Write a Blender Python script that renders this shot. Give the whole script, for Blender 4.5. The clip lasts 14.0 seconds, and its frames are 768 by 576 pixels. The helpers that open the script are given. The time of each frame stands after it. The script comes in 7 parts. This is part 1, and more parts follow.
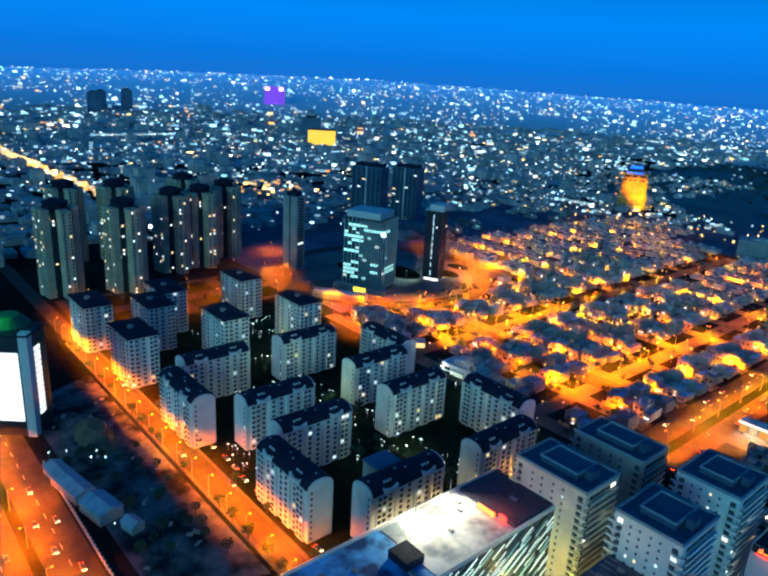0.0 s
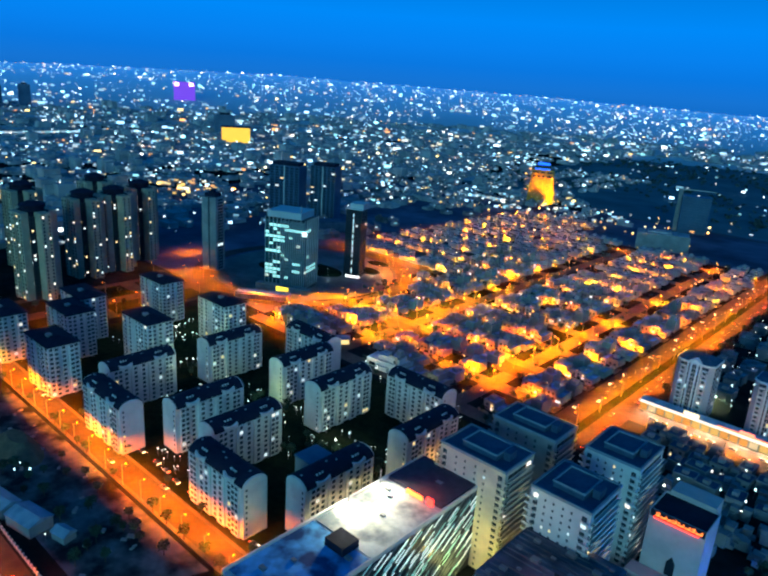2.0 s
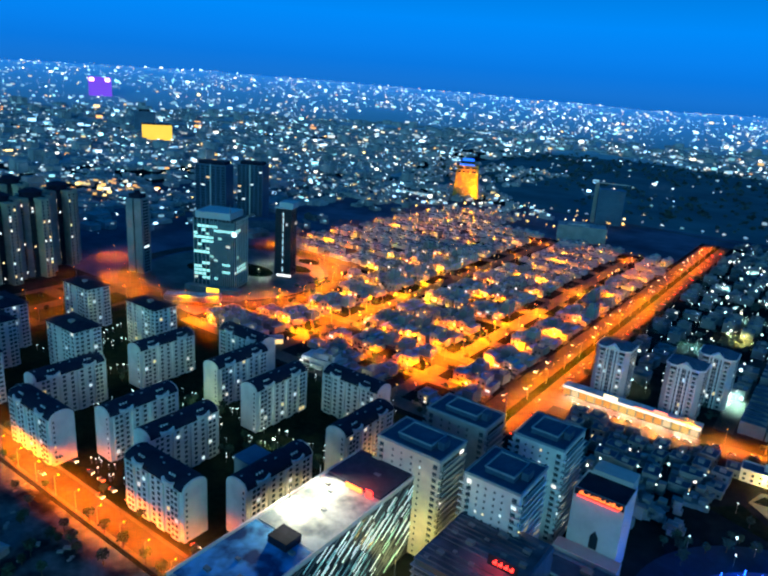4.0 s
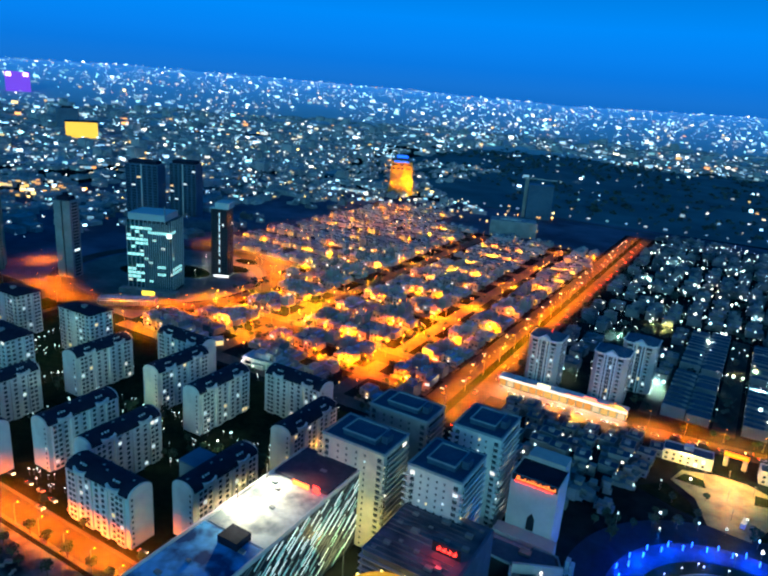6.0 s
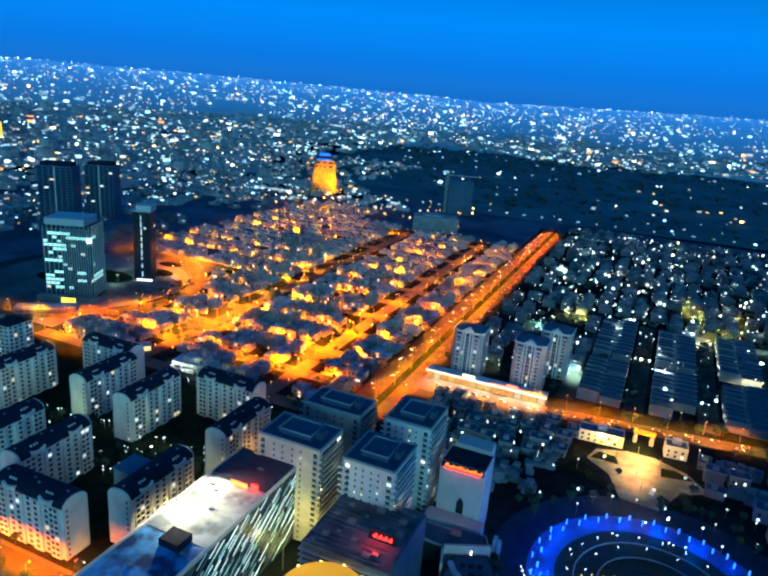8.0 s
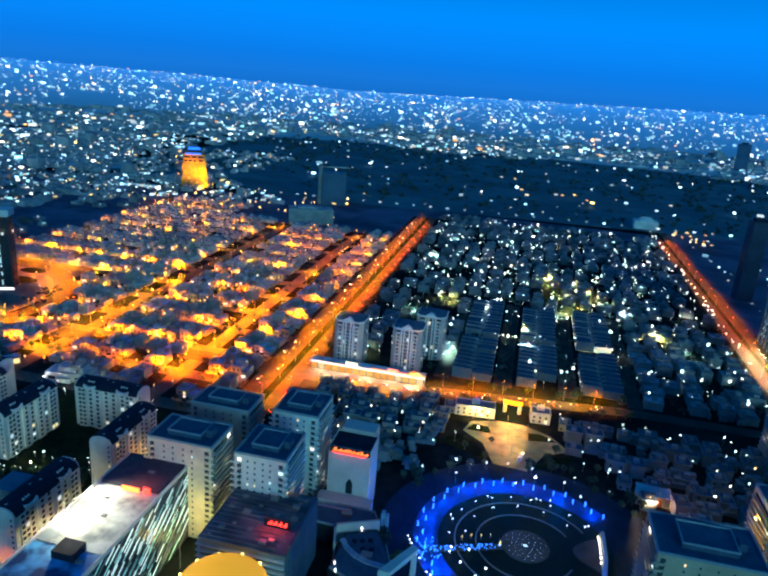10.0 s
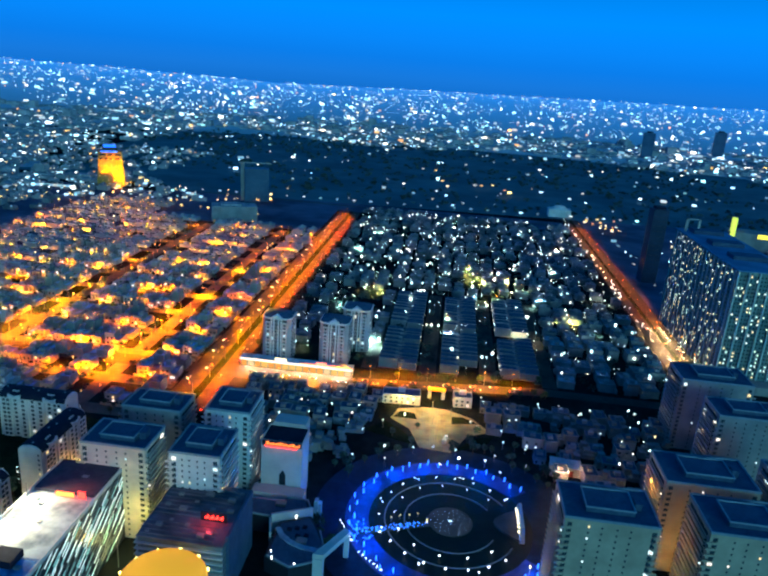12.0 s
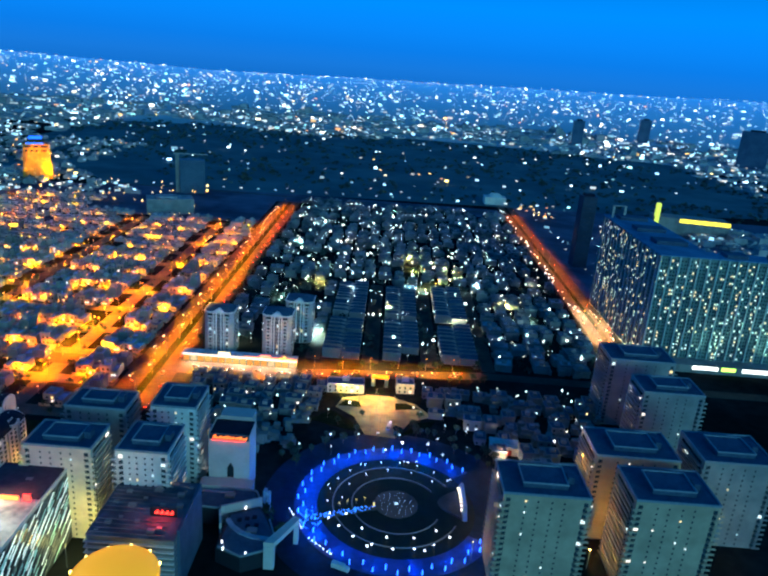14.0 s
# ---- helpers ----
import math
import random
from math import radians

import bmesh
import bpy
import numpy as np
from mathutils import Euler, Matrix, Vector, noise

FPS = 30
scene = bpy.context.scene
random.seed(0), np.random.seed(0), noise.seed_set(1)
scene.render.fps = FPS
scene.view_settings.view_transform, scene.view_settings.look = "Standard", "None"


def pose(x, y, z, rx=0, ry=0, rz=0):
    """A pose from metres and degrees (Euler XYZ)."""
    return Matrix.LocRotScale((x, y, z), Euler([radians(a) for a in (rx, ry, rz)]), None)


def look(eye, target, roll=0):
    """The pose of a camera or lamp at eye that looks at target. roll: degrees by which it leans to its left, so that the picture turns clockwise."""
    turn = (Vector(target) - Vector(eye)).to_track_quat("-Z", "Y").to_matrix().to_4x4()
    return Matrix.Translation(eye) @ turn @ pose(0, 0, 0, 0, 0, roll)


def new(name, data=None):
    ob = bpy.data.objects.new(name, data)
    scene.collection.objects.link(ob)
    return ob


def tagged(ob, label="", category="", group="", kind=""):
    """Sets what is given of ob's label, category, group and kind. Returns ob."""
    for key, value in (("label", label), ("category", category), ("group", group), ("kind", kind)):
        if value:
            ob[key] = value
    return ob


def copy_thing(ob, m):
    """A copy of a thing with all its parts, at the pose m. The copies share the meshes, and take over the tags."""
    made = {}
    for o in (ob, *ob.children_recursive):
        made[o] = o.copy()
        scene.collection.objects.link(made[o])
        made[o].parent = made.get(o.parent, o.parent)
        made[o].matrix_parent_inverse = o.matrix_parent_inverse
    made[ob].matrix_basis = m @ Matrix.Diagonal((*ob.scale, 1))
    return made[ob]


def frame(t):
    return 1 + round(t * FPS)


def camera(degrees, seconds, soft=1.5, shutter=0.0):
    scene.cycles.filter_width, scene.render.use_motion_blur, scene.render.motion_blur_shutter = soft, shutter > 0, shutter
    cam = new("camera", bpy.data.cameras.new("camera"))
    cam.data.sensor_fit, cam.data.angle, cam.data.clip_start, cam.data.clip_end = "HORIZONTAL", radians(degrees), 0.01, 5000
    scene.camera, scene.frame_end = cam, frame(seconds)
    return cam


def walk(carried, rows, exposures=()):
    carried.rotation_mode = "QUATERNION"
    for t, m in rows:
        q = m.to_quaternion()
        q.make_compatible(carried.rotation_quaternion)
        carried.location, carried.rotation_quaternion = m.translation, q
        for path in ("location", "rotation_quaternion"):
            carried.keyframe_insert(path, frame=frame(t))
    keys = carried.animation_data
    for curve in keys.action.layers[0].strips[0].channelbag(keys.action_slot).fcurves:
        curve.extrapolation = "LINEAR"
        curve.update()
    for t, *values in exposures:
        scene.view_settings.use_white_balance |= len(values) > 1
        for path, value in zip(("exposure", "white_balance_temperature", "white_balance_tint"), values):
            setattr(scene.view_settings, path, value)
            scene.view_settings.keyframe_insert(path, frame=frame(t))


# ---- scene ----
cam = camera(60.23, 14.0, soft=2.4)
# seconds, place in metres, heading, pitch, roll
PATH = [
    (0.0, -12.84, 25.44, 189.14, 49.705, -17.525, -3.171),
    (0.5, -10.94, 22.23, 190.60, 47.715, -17.520, -3.320),
    (1.0, -9.29, 19.51, 191.95, 45.894, -17.471, -3.501),
    (1.5, -7.86, 17.19, 193.20, 44.241, -17.476, -3.598),
    (2.0, -6.63, 15.21, 194.35, 42.518, -17.462, -3.652),
    (2.5, -5.59, 13.47, 195.42, 40.590, -17.472, -3.761),
    (3.0, -4.70, 11.89, 196.42, 39.124, -17.467, -3.771),
    (5.5, -1.49, 4.10, 201.18, 31.926, -17.457, -4.043),
    (6.0, -0.87, 2.16, 202.26, 30.636, -17.446, -4.079),
    (6.5, -0.20, -0.00, 203.43, 29.449, -17.405, -4.079),
    (7.0, 0.54, -2.41, 204.72, 28.115, -17.399, -4.158),
    (7.5, 1.38, -5.09, 206.14, 26.364, -17.374, -4.216),
    (8.0, 2.31, -8.02, 207.70, 23.950, -17.346, -4.269),
    (8.5, 3.34, -11.20, 209.39, 21.144, -17.351, -4.313),
    (9.0, 4.46, -14.60, 211.22, 18.132, -17.355, -4.321),
    (11.5, 10.46, -33.14, 221.48, 7.819, -17.675, -4.223),
    (12.0, 11.37, -36.55, 223.43, 6.491, -17.803, -4.179),
    (12.5, 11.99, -39.58, 225.17, 5.119, -17.915, -4.155),
    (13.0, 12.23, -42.06, 226.61, 3.815, -18.045, -4.197),
    (13.5, 11.93, -43.82, 227.61, 2.469, -18.184, -4.295),
    (14.0, 10.97, -44.66, 228.04, 1.147, -18.431, -4.399),
]
walk(cam, [(t, pose(x, y, z, 90 + pitch, roll, yaw)) for t, x, y, z, yaw, pitch, roll in PATH], exposures=[(0.0, -0.08), (6.5, -0.06), (9.0, 0.0), (12.0, 0.08), (14.0, 0.08)])

# ---- sky, afterglow and exposure ----
scene.view_settings.exposure = 0.0
world = bpy.data.worlds.new("dusk_sky")
scene.world = world
world.use_nodes = True
wn, wl = world.node_tree.nodes, world.node_tree.links
wn.clear()
w_out = wn.new("ShaderNodeOutputWorld")
w_bg = wn.new("ShaderNodeBackground")
w_tc = wn.new("ShaderNodeTexCoord")
w_sep = wn.new("ShaderNodeSeparateXYZ")
w_ramp = wn.new("ShaderNodeValToRGB")
w_map = wn.new("ShaderNodeMapRange")
w_map.inputs["From Min"].default_value, w_map.inputs["From Max"].default_value = -0.1, 0.4
wl.new(w_tc.outputs["Generated"], w_sep.inputs[0])
wl.new(w_sep.outputs["Z"], w_map.inputs["Value"])
wl.new(w_map.outputs[0], w_ramp.inputs[0])
wl.new(w_ramp.outputs[0], w_bg.inputs["Color"])
wl.new(w_bg.outputs[0], w_out.inputs["Surface"])
el = w_ramp.color_ramp.elements
el[0].position, el[0].color = 0.0, (0.003, 0.04, 0.17, 1)
el[1].position, el[1].color = 1.0, (0.0, 0.095, 0.33, 1)
for at, colour in ((0.2, (0.008, 0.185, 0.7, 1)), (0.25, (0.003, 0.2, 0.8, 1)), (0.3, (0.002, 0.232, 0.91, 1)), (0.37, (0.0, 0.265, 1.0, 1)), (0.6, (0.0, 0.16, 0.54, 1))):
    e = el.new(at)
    e.color = colour
w_bg.inputs["Strength"].default_value = 1.0

# the last of the evening light, from behind the viewer, very soft
glow = new("afterglow", bpy.data.lights.new("afterglow", "SUN"))
glow.data.energy, glow.data.angle, glow.data.color = 1.85, radians(30), (0.25, 0.88, 0.98)
glow.matrix_world = look((0, 0, 300), (-60, 100, 293))


# ---- materials ----
def material(name, colour, rough=0.8, metal=0.0, grain=0.0, scale=1.0, bump=0.0, spread=0.0, second=None, second_scale=0.1, spec=0.12):
    """A surface with fine grain, broad stains towards a second colour and a spread of brightness from object to object."""
    m = bpy.data.materials.new(name)
    m.use_nodes = True
    n, l = m.node_tree.nodes, m.node_tree.links
    b = n["Principled BSDF"]
    b.inputs["Roughness"].default_value, b.inputs["Metallic"].default_value = rough, metal
    b.inputs["Specular IOR Level"].default_value = spec
    tc = n.new("ShaderNodeTexCoord")
    col = n.new("ShaderNodeRGB")
    col.outputs[0].default_value = (*colour, 1)
    last = col.outputs[0]
    if second:
        big = n.new("ShaderNodeTexNoise")
        big.inputs["Scale"].default_value, big.inputs["Detail"].default_value = second_scale, 5
        l.new(tc.outputs["Object"], big.inputs["Vector"])
        cr = n.new("ShaderNodeMapRange")
        cr.inputs["From Min"].default_value, cr.inputs["From Max"].default_value = 0.4, 0.62
        l.new(big.outputs["Fac"], cr.inputs["Value"])
        mx = n.new("ShaderNodeMix")
        mx.data_type = "RGBA"
        mx.inputs["B"].default_value = (0, 0, 0, 1)
        mx.inputs[7].default_value = (*second, 1)
        l.new(cr.outputs[0], mx.inputs[0])
        l.new(last, mx.inputs[6])
        last = mx.outputs[2]
    if grain or spread:
        fine = n.new("ShaderNodeTexNoise")
        fine.inputs["Scale"].default_value, fine.inputs["Detail"].default_value = scale, 4
        l.new(tc.outputs["Object"], fine.inputs["Vector"])
        mr = n.new("ShaderNodeMapRange")
        mr.inputs["To Min"].default_value, mr.inputs["To Max"].default_value = 1 - grain, 1 + grain
        l.new(fine.outputs["Fac"], mr.inputs["Value"])
        value = mr.outputs[0]
        if spread:
            oi = n.new("ShaderNodeObjectInfo")
            sr = n.new("ShaderNodeMapRange")
            sr.inputs["To Min"].default_value, sr.inputs["To Max"].default_value = 1 - spread, 1 + spread
            l.new(oi.outputs["Random"], sr.inputs["Value"])
            mul = n.new("ShaderNodeMath")
            mul.operation = "MULTIPLY"
            l.new(sr.outputs[0], mul.inputs[0])
            l.new(value, mul.inputs[1])
            value = mul.outputs[0]
        hs = n.new("ShaderNodeHueSaturation")
        l.new(last, hs.inputs["Color"])
        l.new(value, hs.inputs["Value"])
        last = hs.outputs[0]
        if bump:
            bp = n.new("ShaderNodeBump")
            bp.inputs["Strength"].default_value, bp.inputs["Distance"].default_value = bump, 0.05
            l.new(fine.outputs["Fac"], bp.inputs["Height"])
            l.new(bp.outputs[0], b.inputs["Normal"])
    l.new(last, b.inputs["Base Color"])
    return m


def shining(name, colour, strength):
    """A lamp or lit sign."""
    m = bpy.data.materials.new(name)
    m.use_nodes = True
    b = m.node_tree.nodes["Principled BSDF"]
    b.inputs["Base Color"].default_value = (*colour, 1)
    b.inputs["Emission Color"].default_value = (*colour, 1)
    b.inputs["Emission Strength"].default_value = strength
    return m


def window_glass(name, lit, colours, strength, island=False, dark=(0.02, 0.03, 0.045)):
    """Dark glass; a share of the panes has a lit room behind it."""
    m = bpy.data.materials.new(name)
    m.use_nodes = True
    n, l = m.node_tree.nodes, m.node_tree.links
    b = n["Principled BSDF"]
    b.inputs["Base Color"].default_value = (*dark, 1)
    b.inputs["Roughness"].default_value = 0.15
    if island:
        add = n.new("ShaderNodeMath")
        add.operation = "ADD"
        l.new(n.new("ShaderNodeNewGeometry").outputs["Random Per Island"], add.inputs[0])
        l.new(n.new("ShaderNodeObjectInfo").outputs["Random"], add.inputs[1])
        whole = n.new("ShaderNodeMath")
        whole.operation = "FRACT"
        l.new(add.outputs[0], whole.inputs[0])
        src = whole.outputs[0]
    else:
        src = n.new("ShaderNodeObjectInfo").outputs["Random"]
    gt = n.new("ShaderNodeMath")
    gt.operation = "LESS_THAN"
    gt.inputs[1].default_value = lit
    l.new(src, gt.inputs[0])
    scale = n.new("ShaderNodeMath")
    scale.operation = "DIVIDE"
    scale.inputs[1].default_value = max(lit, 1e-4)
    l.new(src, scale.inputs[0])
    ramp = n.new("ShaderNodeValToRGB")
    ramp.color_ramp.interpolation = "CONSTANT"
    es = ramp.color_ramp.elements
    es[0].color = (*colours[0], 1)
    es[1].position, es[1].color = 1 / len(colours), (*colours[1], 1)
    for i, c in enumerate(colours[2:]):
        es.new((i + 2) / len(colours)).color = (*c, 1)
    l.new(scale.outputs[0], ramp.inputs[0])
    power = n.new("ShaderNodeMath")
    power.operation = "MULTIPLY"
    power.inputs[1].default_value = strength
    l.new(gt.outputs[0], power.inputs[0])
    l.new(ramp.outputs[0], b.inputs["Emission Color"])
    l.new(power.outputs[0], b.inputs["Emission Strength"])
    return m


def lamp_glow(name, colours, lo, hi):
    """Lamps whose colour and brightness differ from one to the next."""
    m = bpy.data.materials.new(name)
    m.use_nodes = True
    n, l = m.node_tree.nodes, m.node_tree.links
    b = n["Principled BSDF"]
    b.inputs["Base Color"].default_value = (0.3, 0.3, 0.3, 1)
    geo = n.new("ShaderNodeNewGeometry")
    ramp = n.new("ShaderNodeValToRGB")
    ramp.color_ramp.interpolation = "CONSTANT"
    es = ramp.color_ramp.elements
    es[0].color = (*colours[0], 1)
    es[1].position, es[1].color = 1 / len(colours), (*colours[1], 1)
    for i, c in enumerate(colours[2:]):
        es.new((i + 2) / len(colours)).color = (*c, 1)
    l.new(geo.outputs["Random Per Island"], ramp.inputs[0])
    mul = n.new("ShaderNodeMath")
    mul.operation = "MULTIPLY"
    fr = n.new("ShaderNodeMath")
    fr.operation = "FRACT"
    l.new(geo.outputs["Random Per Island"], mul.inputs[0])
    mul.inputs[1].default_value = 17.31
    l.new(mul.outputs[0], fr.inputs[0])
    pw = n.new("ShaderNodeMath")
    pw.operation = "POWER"
    pw.inputs[1].default_value = 4.5
    l.new(fr.outputs[0], pw.inputs[0])
    mr = n.new("ShaderNodeMapRange")
    mr.inputs["To Min"].default_value, mr.inputs["To Max"].default_value = lo, hi
    l.new(pw.outputs[0], mr.inputs["Value"])
    l.new(ramp.outputs[0], b.inputs["Emission Color"])
    l.new(mr.outputs[0], b.inputs["Emission Strength"])
    return m


WHITE, COOL, WARM, AMBER = (1.0, 0.95, 0.85), (0.75, 0.95, 1.0), (1.0, 0.75, 0.35), (1.0, 0.42, 0.05)
M = {
    "earth": material("bare_earth", (0.02, 0.024, 0.026), 0.95, grain=0.6, scale=0.12, second=(0.007, 0.011, 0.012), second_scale=0.012, spec=0.0),
    "asphalt": material("worn_asphalt", (0.06, 0.056, 0.05), 0.85, grain=0.35, scale=0.3, second=(0.036, 0.034, 0.031), second_scale=0.05),
    "dusty_asphalt": material("dusty_asphalt", (0.12, 0.11, 0.095), 0.9, grain=0.35, scale=0.3, second=(0.075, 0.07, 0.06), second_scale=0.05),
    "paving": material("paving", (0.1, 0.098, 0.092), 0.85, grain=0.25, scale=0.6, second=(0.06, 0.06, 0.06), second_scale=0.06),
    "grass": material("dry_grass", (0.008, 0.016, 0.01), 0.95, grain=0.5, scale=0.3, second=(0.024, 0.026, 0.014), second_scale=0.03, spec=0.0),
    "line": material("road_paint", (0.6, 0.6, 0.58), 0.7, grain=0.2, scale=2.0),
    "render": material("pale_render", (0.63, 0.64, 0.62), 0.85, grain=0.14, scale=0.35, second=(0.5, 0.52, 0.51), second_scale=0.06, spread=0.06),
    "render_warm": material("cream_render", (0.6, 0.57, 0.44), 0.85, grain=0.12, scale=0.4, second=(0.42, 0.4, 0.35), second_scale=0.07, spread=0.06),
    "render_grey": material("grey_render", (0.27, 0.29, 0.3), 0.85, grain=0.14, scale=0.35, second=(0.2, 0.22, 0.235), second_scale=0.07, spread=0.05),
    "render_stone": material("stone_grey_render", (0.48, 0.39, 0.29), 0.85, grain=0.14, scale=0.35, second=(0.38, 0.31, 0.23), second_scale=0.07, spread=0.05),
    "roof_navy": material("dark_slate_roof", (0.014, 0.019, 0.04), 0.8, grain=0.5, scale=0.6, second=(0.008, 0.011, 0.026), second_scale=0.15, spec=0.15),
    "roof_blue": material("blue_roof_felt", (0.05, 0.1, 0.16), 0.7, grain=0.3, scale=0.5, second=(0.035, 0.075, 0.13), second_scale=0.12),
    "roof_flat": material("pale_flat_roof", (0.55, 0.57, 0.6), 0.85, grain=0.3, scale=0.5, second=(0.3, 0.33, 0.37), second_scale=0.1, spread=0.35),
    "villa_roof": material("lavender_grey_roof", (0.55, 0.5, 0.68), 0.85, grain=0.4, scale=0.5, second=(0.22, 0.21, 0.34), second_scale=0.12, spread=0.5),
    "villa": material("villa_render", (0.45, 0.42, 0.37), 0.85, grain=0.15, scale=0.5, second=(0.34, 0.31, 0.28), second_scale=0.1, spread=0.3),
    "concrete": material("concrete", (0.28, 0.28, 0.27), 0.85, grain=0.2, scale=0.5, second=(0.2, 0.2, 0.2), second_scale=0.08),
    "dark_clad": material("dark_cladding", (0.016, 0.028, 0.04), 0.4, grain=0.3, scale=0.4, second=(0.01, 0.018, 0.028), second_scale=0.05, spec=0.25),
    "steel": material("painted_steel", (0.25, 0.26, 0.27), 0.5, 0.6, grain=0.15, scale=2.0),
    "trunk": material("bark", (0.08, 0.06, 0.045), 0.9, grain=0.4, scale=4.0),
    "leaf": material("foliage", (0.04, 0.08, 0.055), 0.8, grain=0.5, scale=1.0, second=(0.022, 0.045, 0.03), second_scale=0.4, spread=0.3),
    "pane": window_glass("window_glass", 0.06, (COOL, WHITE, COOL, WARM), 1.3, dark=(0.05, 0.07, 0.085)),
    "pane_few": window_glass("window_glass_dim", 0.025, (COOL, WHITE, WARM), 1.3, dark=(0.15, 0.18, 0.19)),
    "pane_rows": window_glass("window_row_glass", 0.06, (COOL, WHITE, COOL, WARM), 1.4, island=True, dark=(0.05, 0.07, 0.085)),
    "pane_many": window_glass("window_glass_lively", 0.2, ((0.55, 0.95, 0.9), (0.7, 1.0, 0.75), (1.0, 0.85, 0.45), (0.8, 1.0, 0.95)), 1.5, island=True),
    "pane_tower": window_glass("tower_window_glass", 0.1, (COOL, WHITE, WARM), 2.0, island=True),
    "sodium": shining("sodium_lamp", (1.0, 0.35, 0.03), 5.0),
    "white_lamp": shining("white_lamp", (0.9, 0.97, 1.0), 6.0),
    "red_sign": shining("red_neon", (1.0, 0.03, 0.02), 6.0),
}


# ---- building helpers ----
def box(bm, x0, y0, z0, x1, y1, z1):
    v = [bm.verts.new(c) for c in ((x0, y0, z0), (x1, y0, z0), (x1, y1, z0), (x0, y1, z0), (x0, y0, z1), (x1, y0, z1), (x1, y1, z1), (x0, y1, z1))]
    for f in ((0, 3, 2, 1), (4, 5, 6, 7), (0, 1, 5, 4), (1, 2, 6, 5), (2, 3, 7, 6), (3, 0, 4, 7)):
        bm.faces.new([v[i] for i in f])


def prism(bm, ring, z0, z1, top=None):
    """An upright body over a plan of (x, y); top: another ring at z1 for a tapered one."""
    top = top or ring
    a = [bm.verts.new((x, y, z0)) for x, y in ring]
    b = [bm.verts.new((x, y, z1)) for x, y in top]
    n = len(ring)
    bm.faces.new(a[::-1]), bm.faces.new(b)
    for i in range(n):
        bm.faces.new((a[i], a[(i + 1) % n], b[(i + 1) % n], b[i]))


def circle(cx, cy, r, n=24, a0=0.0, ry=None):
    return [(cx + r * math.cos(a0 + math.tau * i / n), cy + (ry or r) * math.sin(a0 + math.tau * i / n)) for i in range(n)]


def mesh_of(name, bm, mat):
    me = bpy.data.meshes.new(name)
    bmesh.ops.recalc_face_normals(bm, faces=bm.faces[:])
    bm.to_mesh(me)
    bm.free()
    for m in mat if isinstance(mat, (list, tuple)) else [mat]:
        me.materials.append(m)
    return me


def part(name, bm, mat, parent, label="", at=None):
    """Links a bmesh, or a finished mesh, as one object under a thing or a part."""
    me = bm if isinstance(bm, bpy.types.Mesh) else mesh_of(name, bm, mat)
    ob = new(name, me)
    ob.parent = parent
    if at:
        ob.matrix_basis = at
    return tagged(ob, label)


def thing(name, label, category, at=None, group="", kind=""):
    ob = new(name)
    ob.empty_display_size = 1
    if at:
        ob.matrix_basis = at
    return tagged(ob, label, category, group, kind)


def solid(name, bm, mat, label, category, at=None, group="", kind=""):
    ob = new(name, bm if isinstance(bm, bpy.types.Mesh) else mesh_of(name, bm, mat))
    if at:
        ob.matrix_basis = at
    return tagged(ob, label, category, group, kind)


def boxes(*sizes):
    bm = bmesh.new()
    for s in sizes:
        box(bm, *s)
    return bm


def tray(bm, x0, y0, x1, y1, z, rim=0.8, t=0.35):
    """One closed body with a parapet round its sunk flat roof; the roof face takes the second material."""
    def ring(a, h):
        return [bm.verts.new(c) for c in ((x0 + a, y0 + a, h), (x1 - a, y0 + a, h), (x1 - a, y1 - a, h), (x0 + a, y1 - a, h))]
    rows = [ring(0, 0), ring(0, z + rim), ring(t, z + rim), ring(t, z)]
    bm.faces.new(rows[0][::-1])
    for p, q in zip(rows, rows[1:]):
        for i in range(4):
            bm.faces.new((p[i], p[(i + 1) % 4], q[(i + 1) % 4], q[i]))
    bm.faces.new(rows[3]).material_index = 1
    return bm


def globe_mesh(name, r, z, mat):
    bm = bmesh.new()
    bmesh.ops.create_icosphere(bm, subdivisions=1, radius=r, matrix=Matrix.Translation((0, 0, z)))
    return mesh_of(name, bm, mat)


def window_mesh(name, w, h, mat, deep=0.16):
    """A pane in a frame, lying in the plane y = 0 and looking along -y."""
    return mesh_of(name, boxes((-w / 2, -deep / 2, -h / 2, w / 2, deep / 2, h / 2)), mat)



# ---- ground and roads ----
def ground_height(x, y):
    """Level in the city; far out the plain climbs gently to the horizon."""
    r = math.hypot(x, y)
    s = min(max((r - 2300) / 2500, 0), 1)
    rim = float(np.interp(math.degrees(math.atan2(y, x)) % 360, (0, 58, 73, 90, 105, 120, 140, 155, 172, 360), (170, 205, 172, 142, 118, 145, 172, 160, 120, 170)))
    return rim * s * s * (3 - 2 * s)


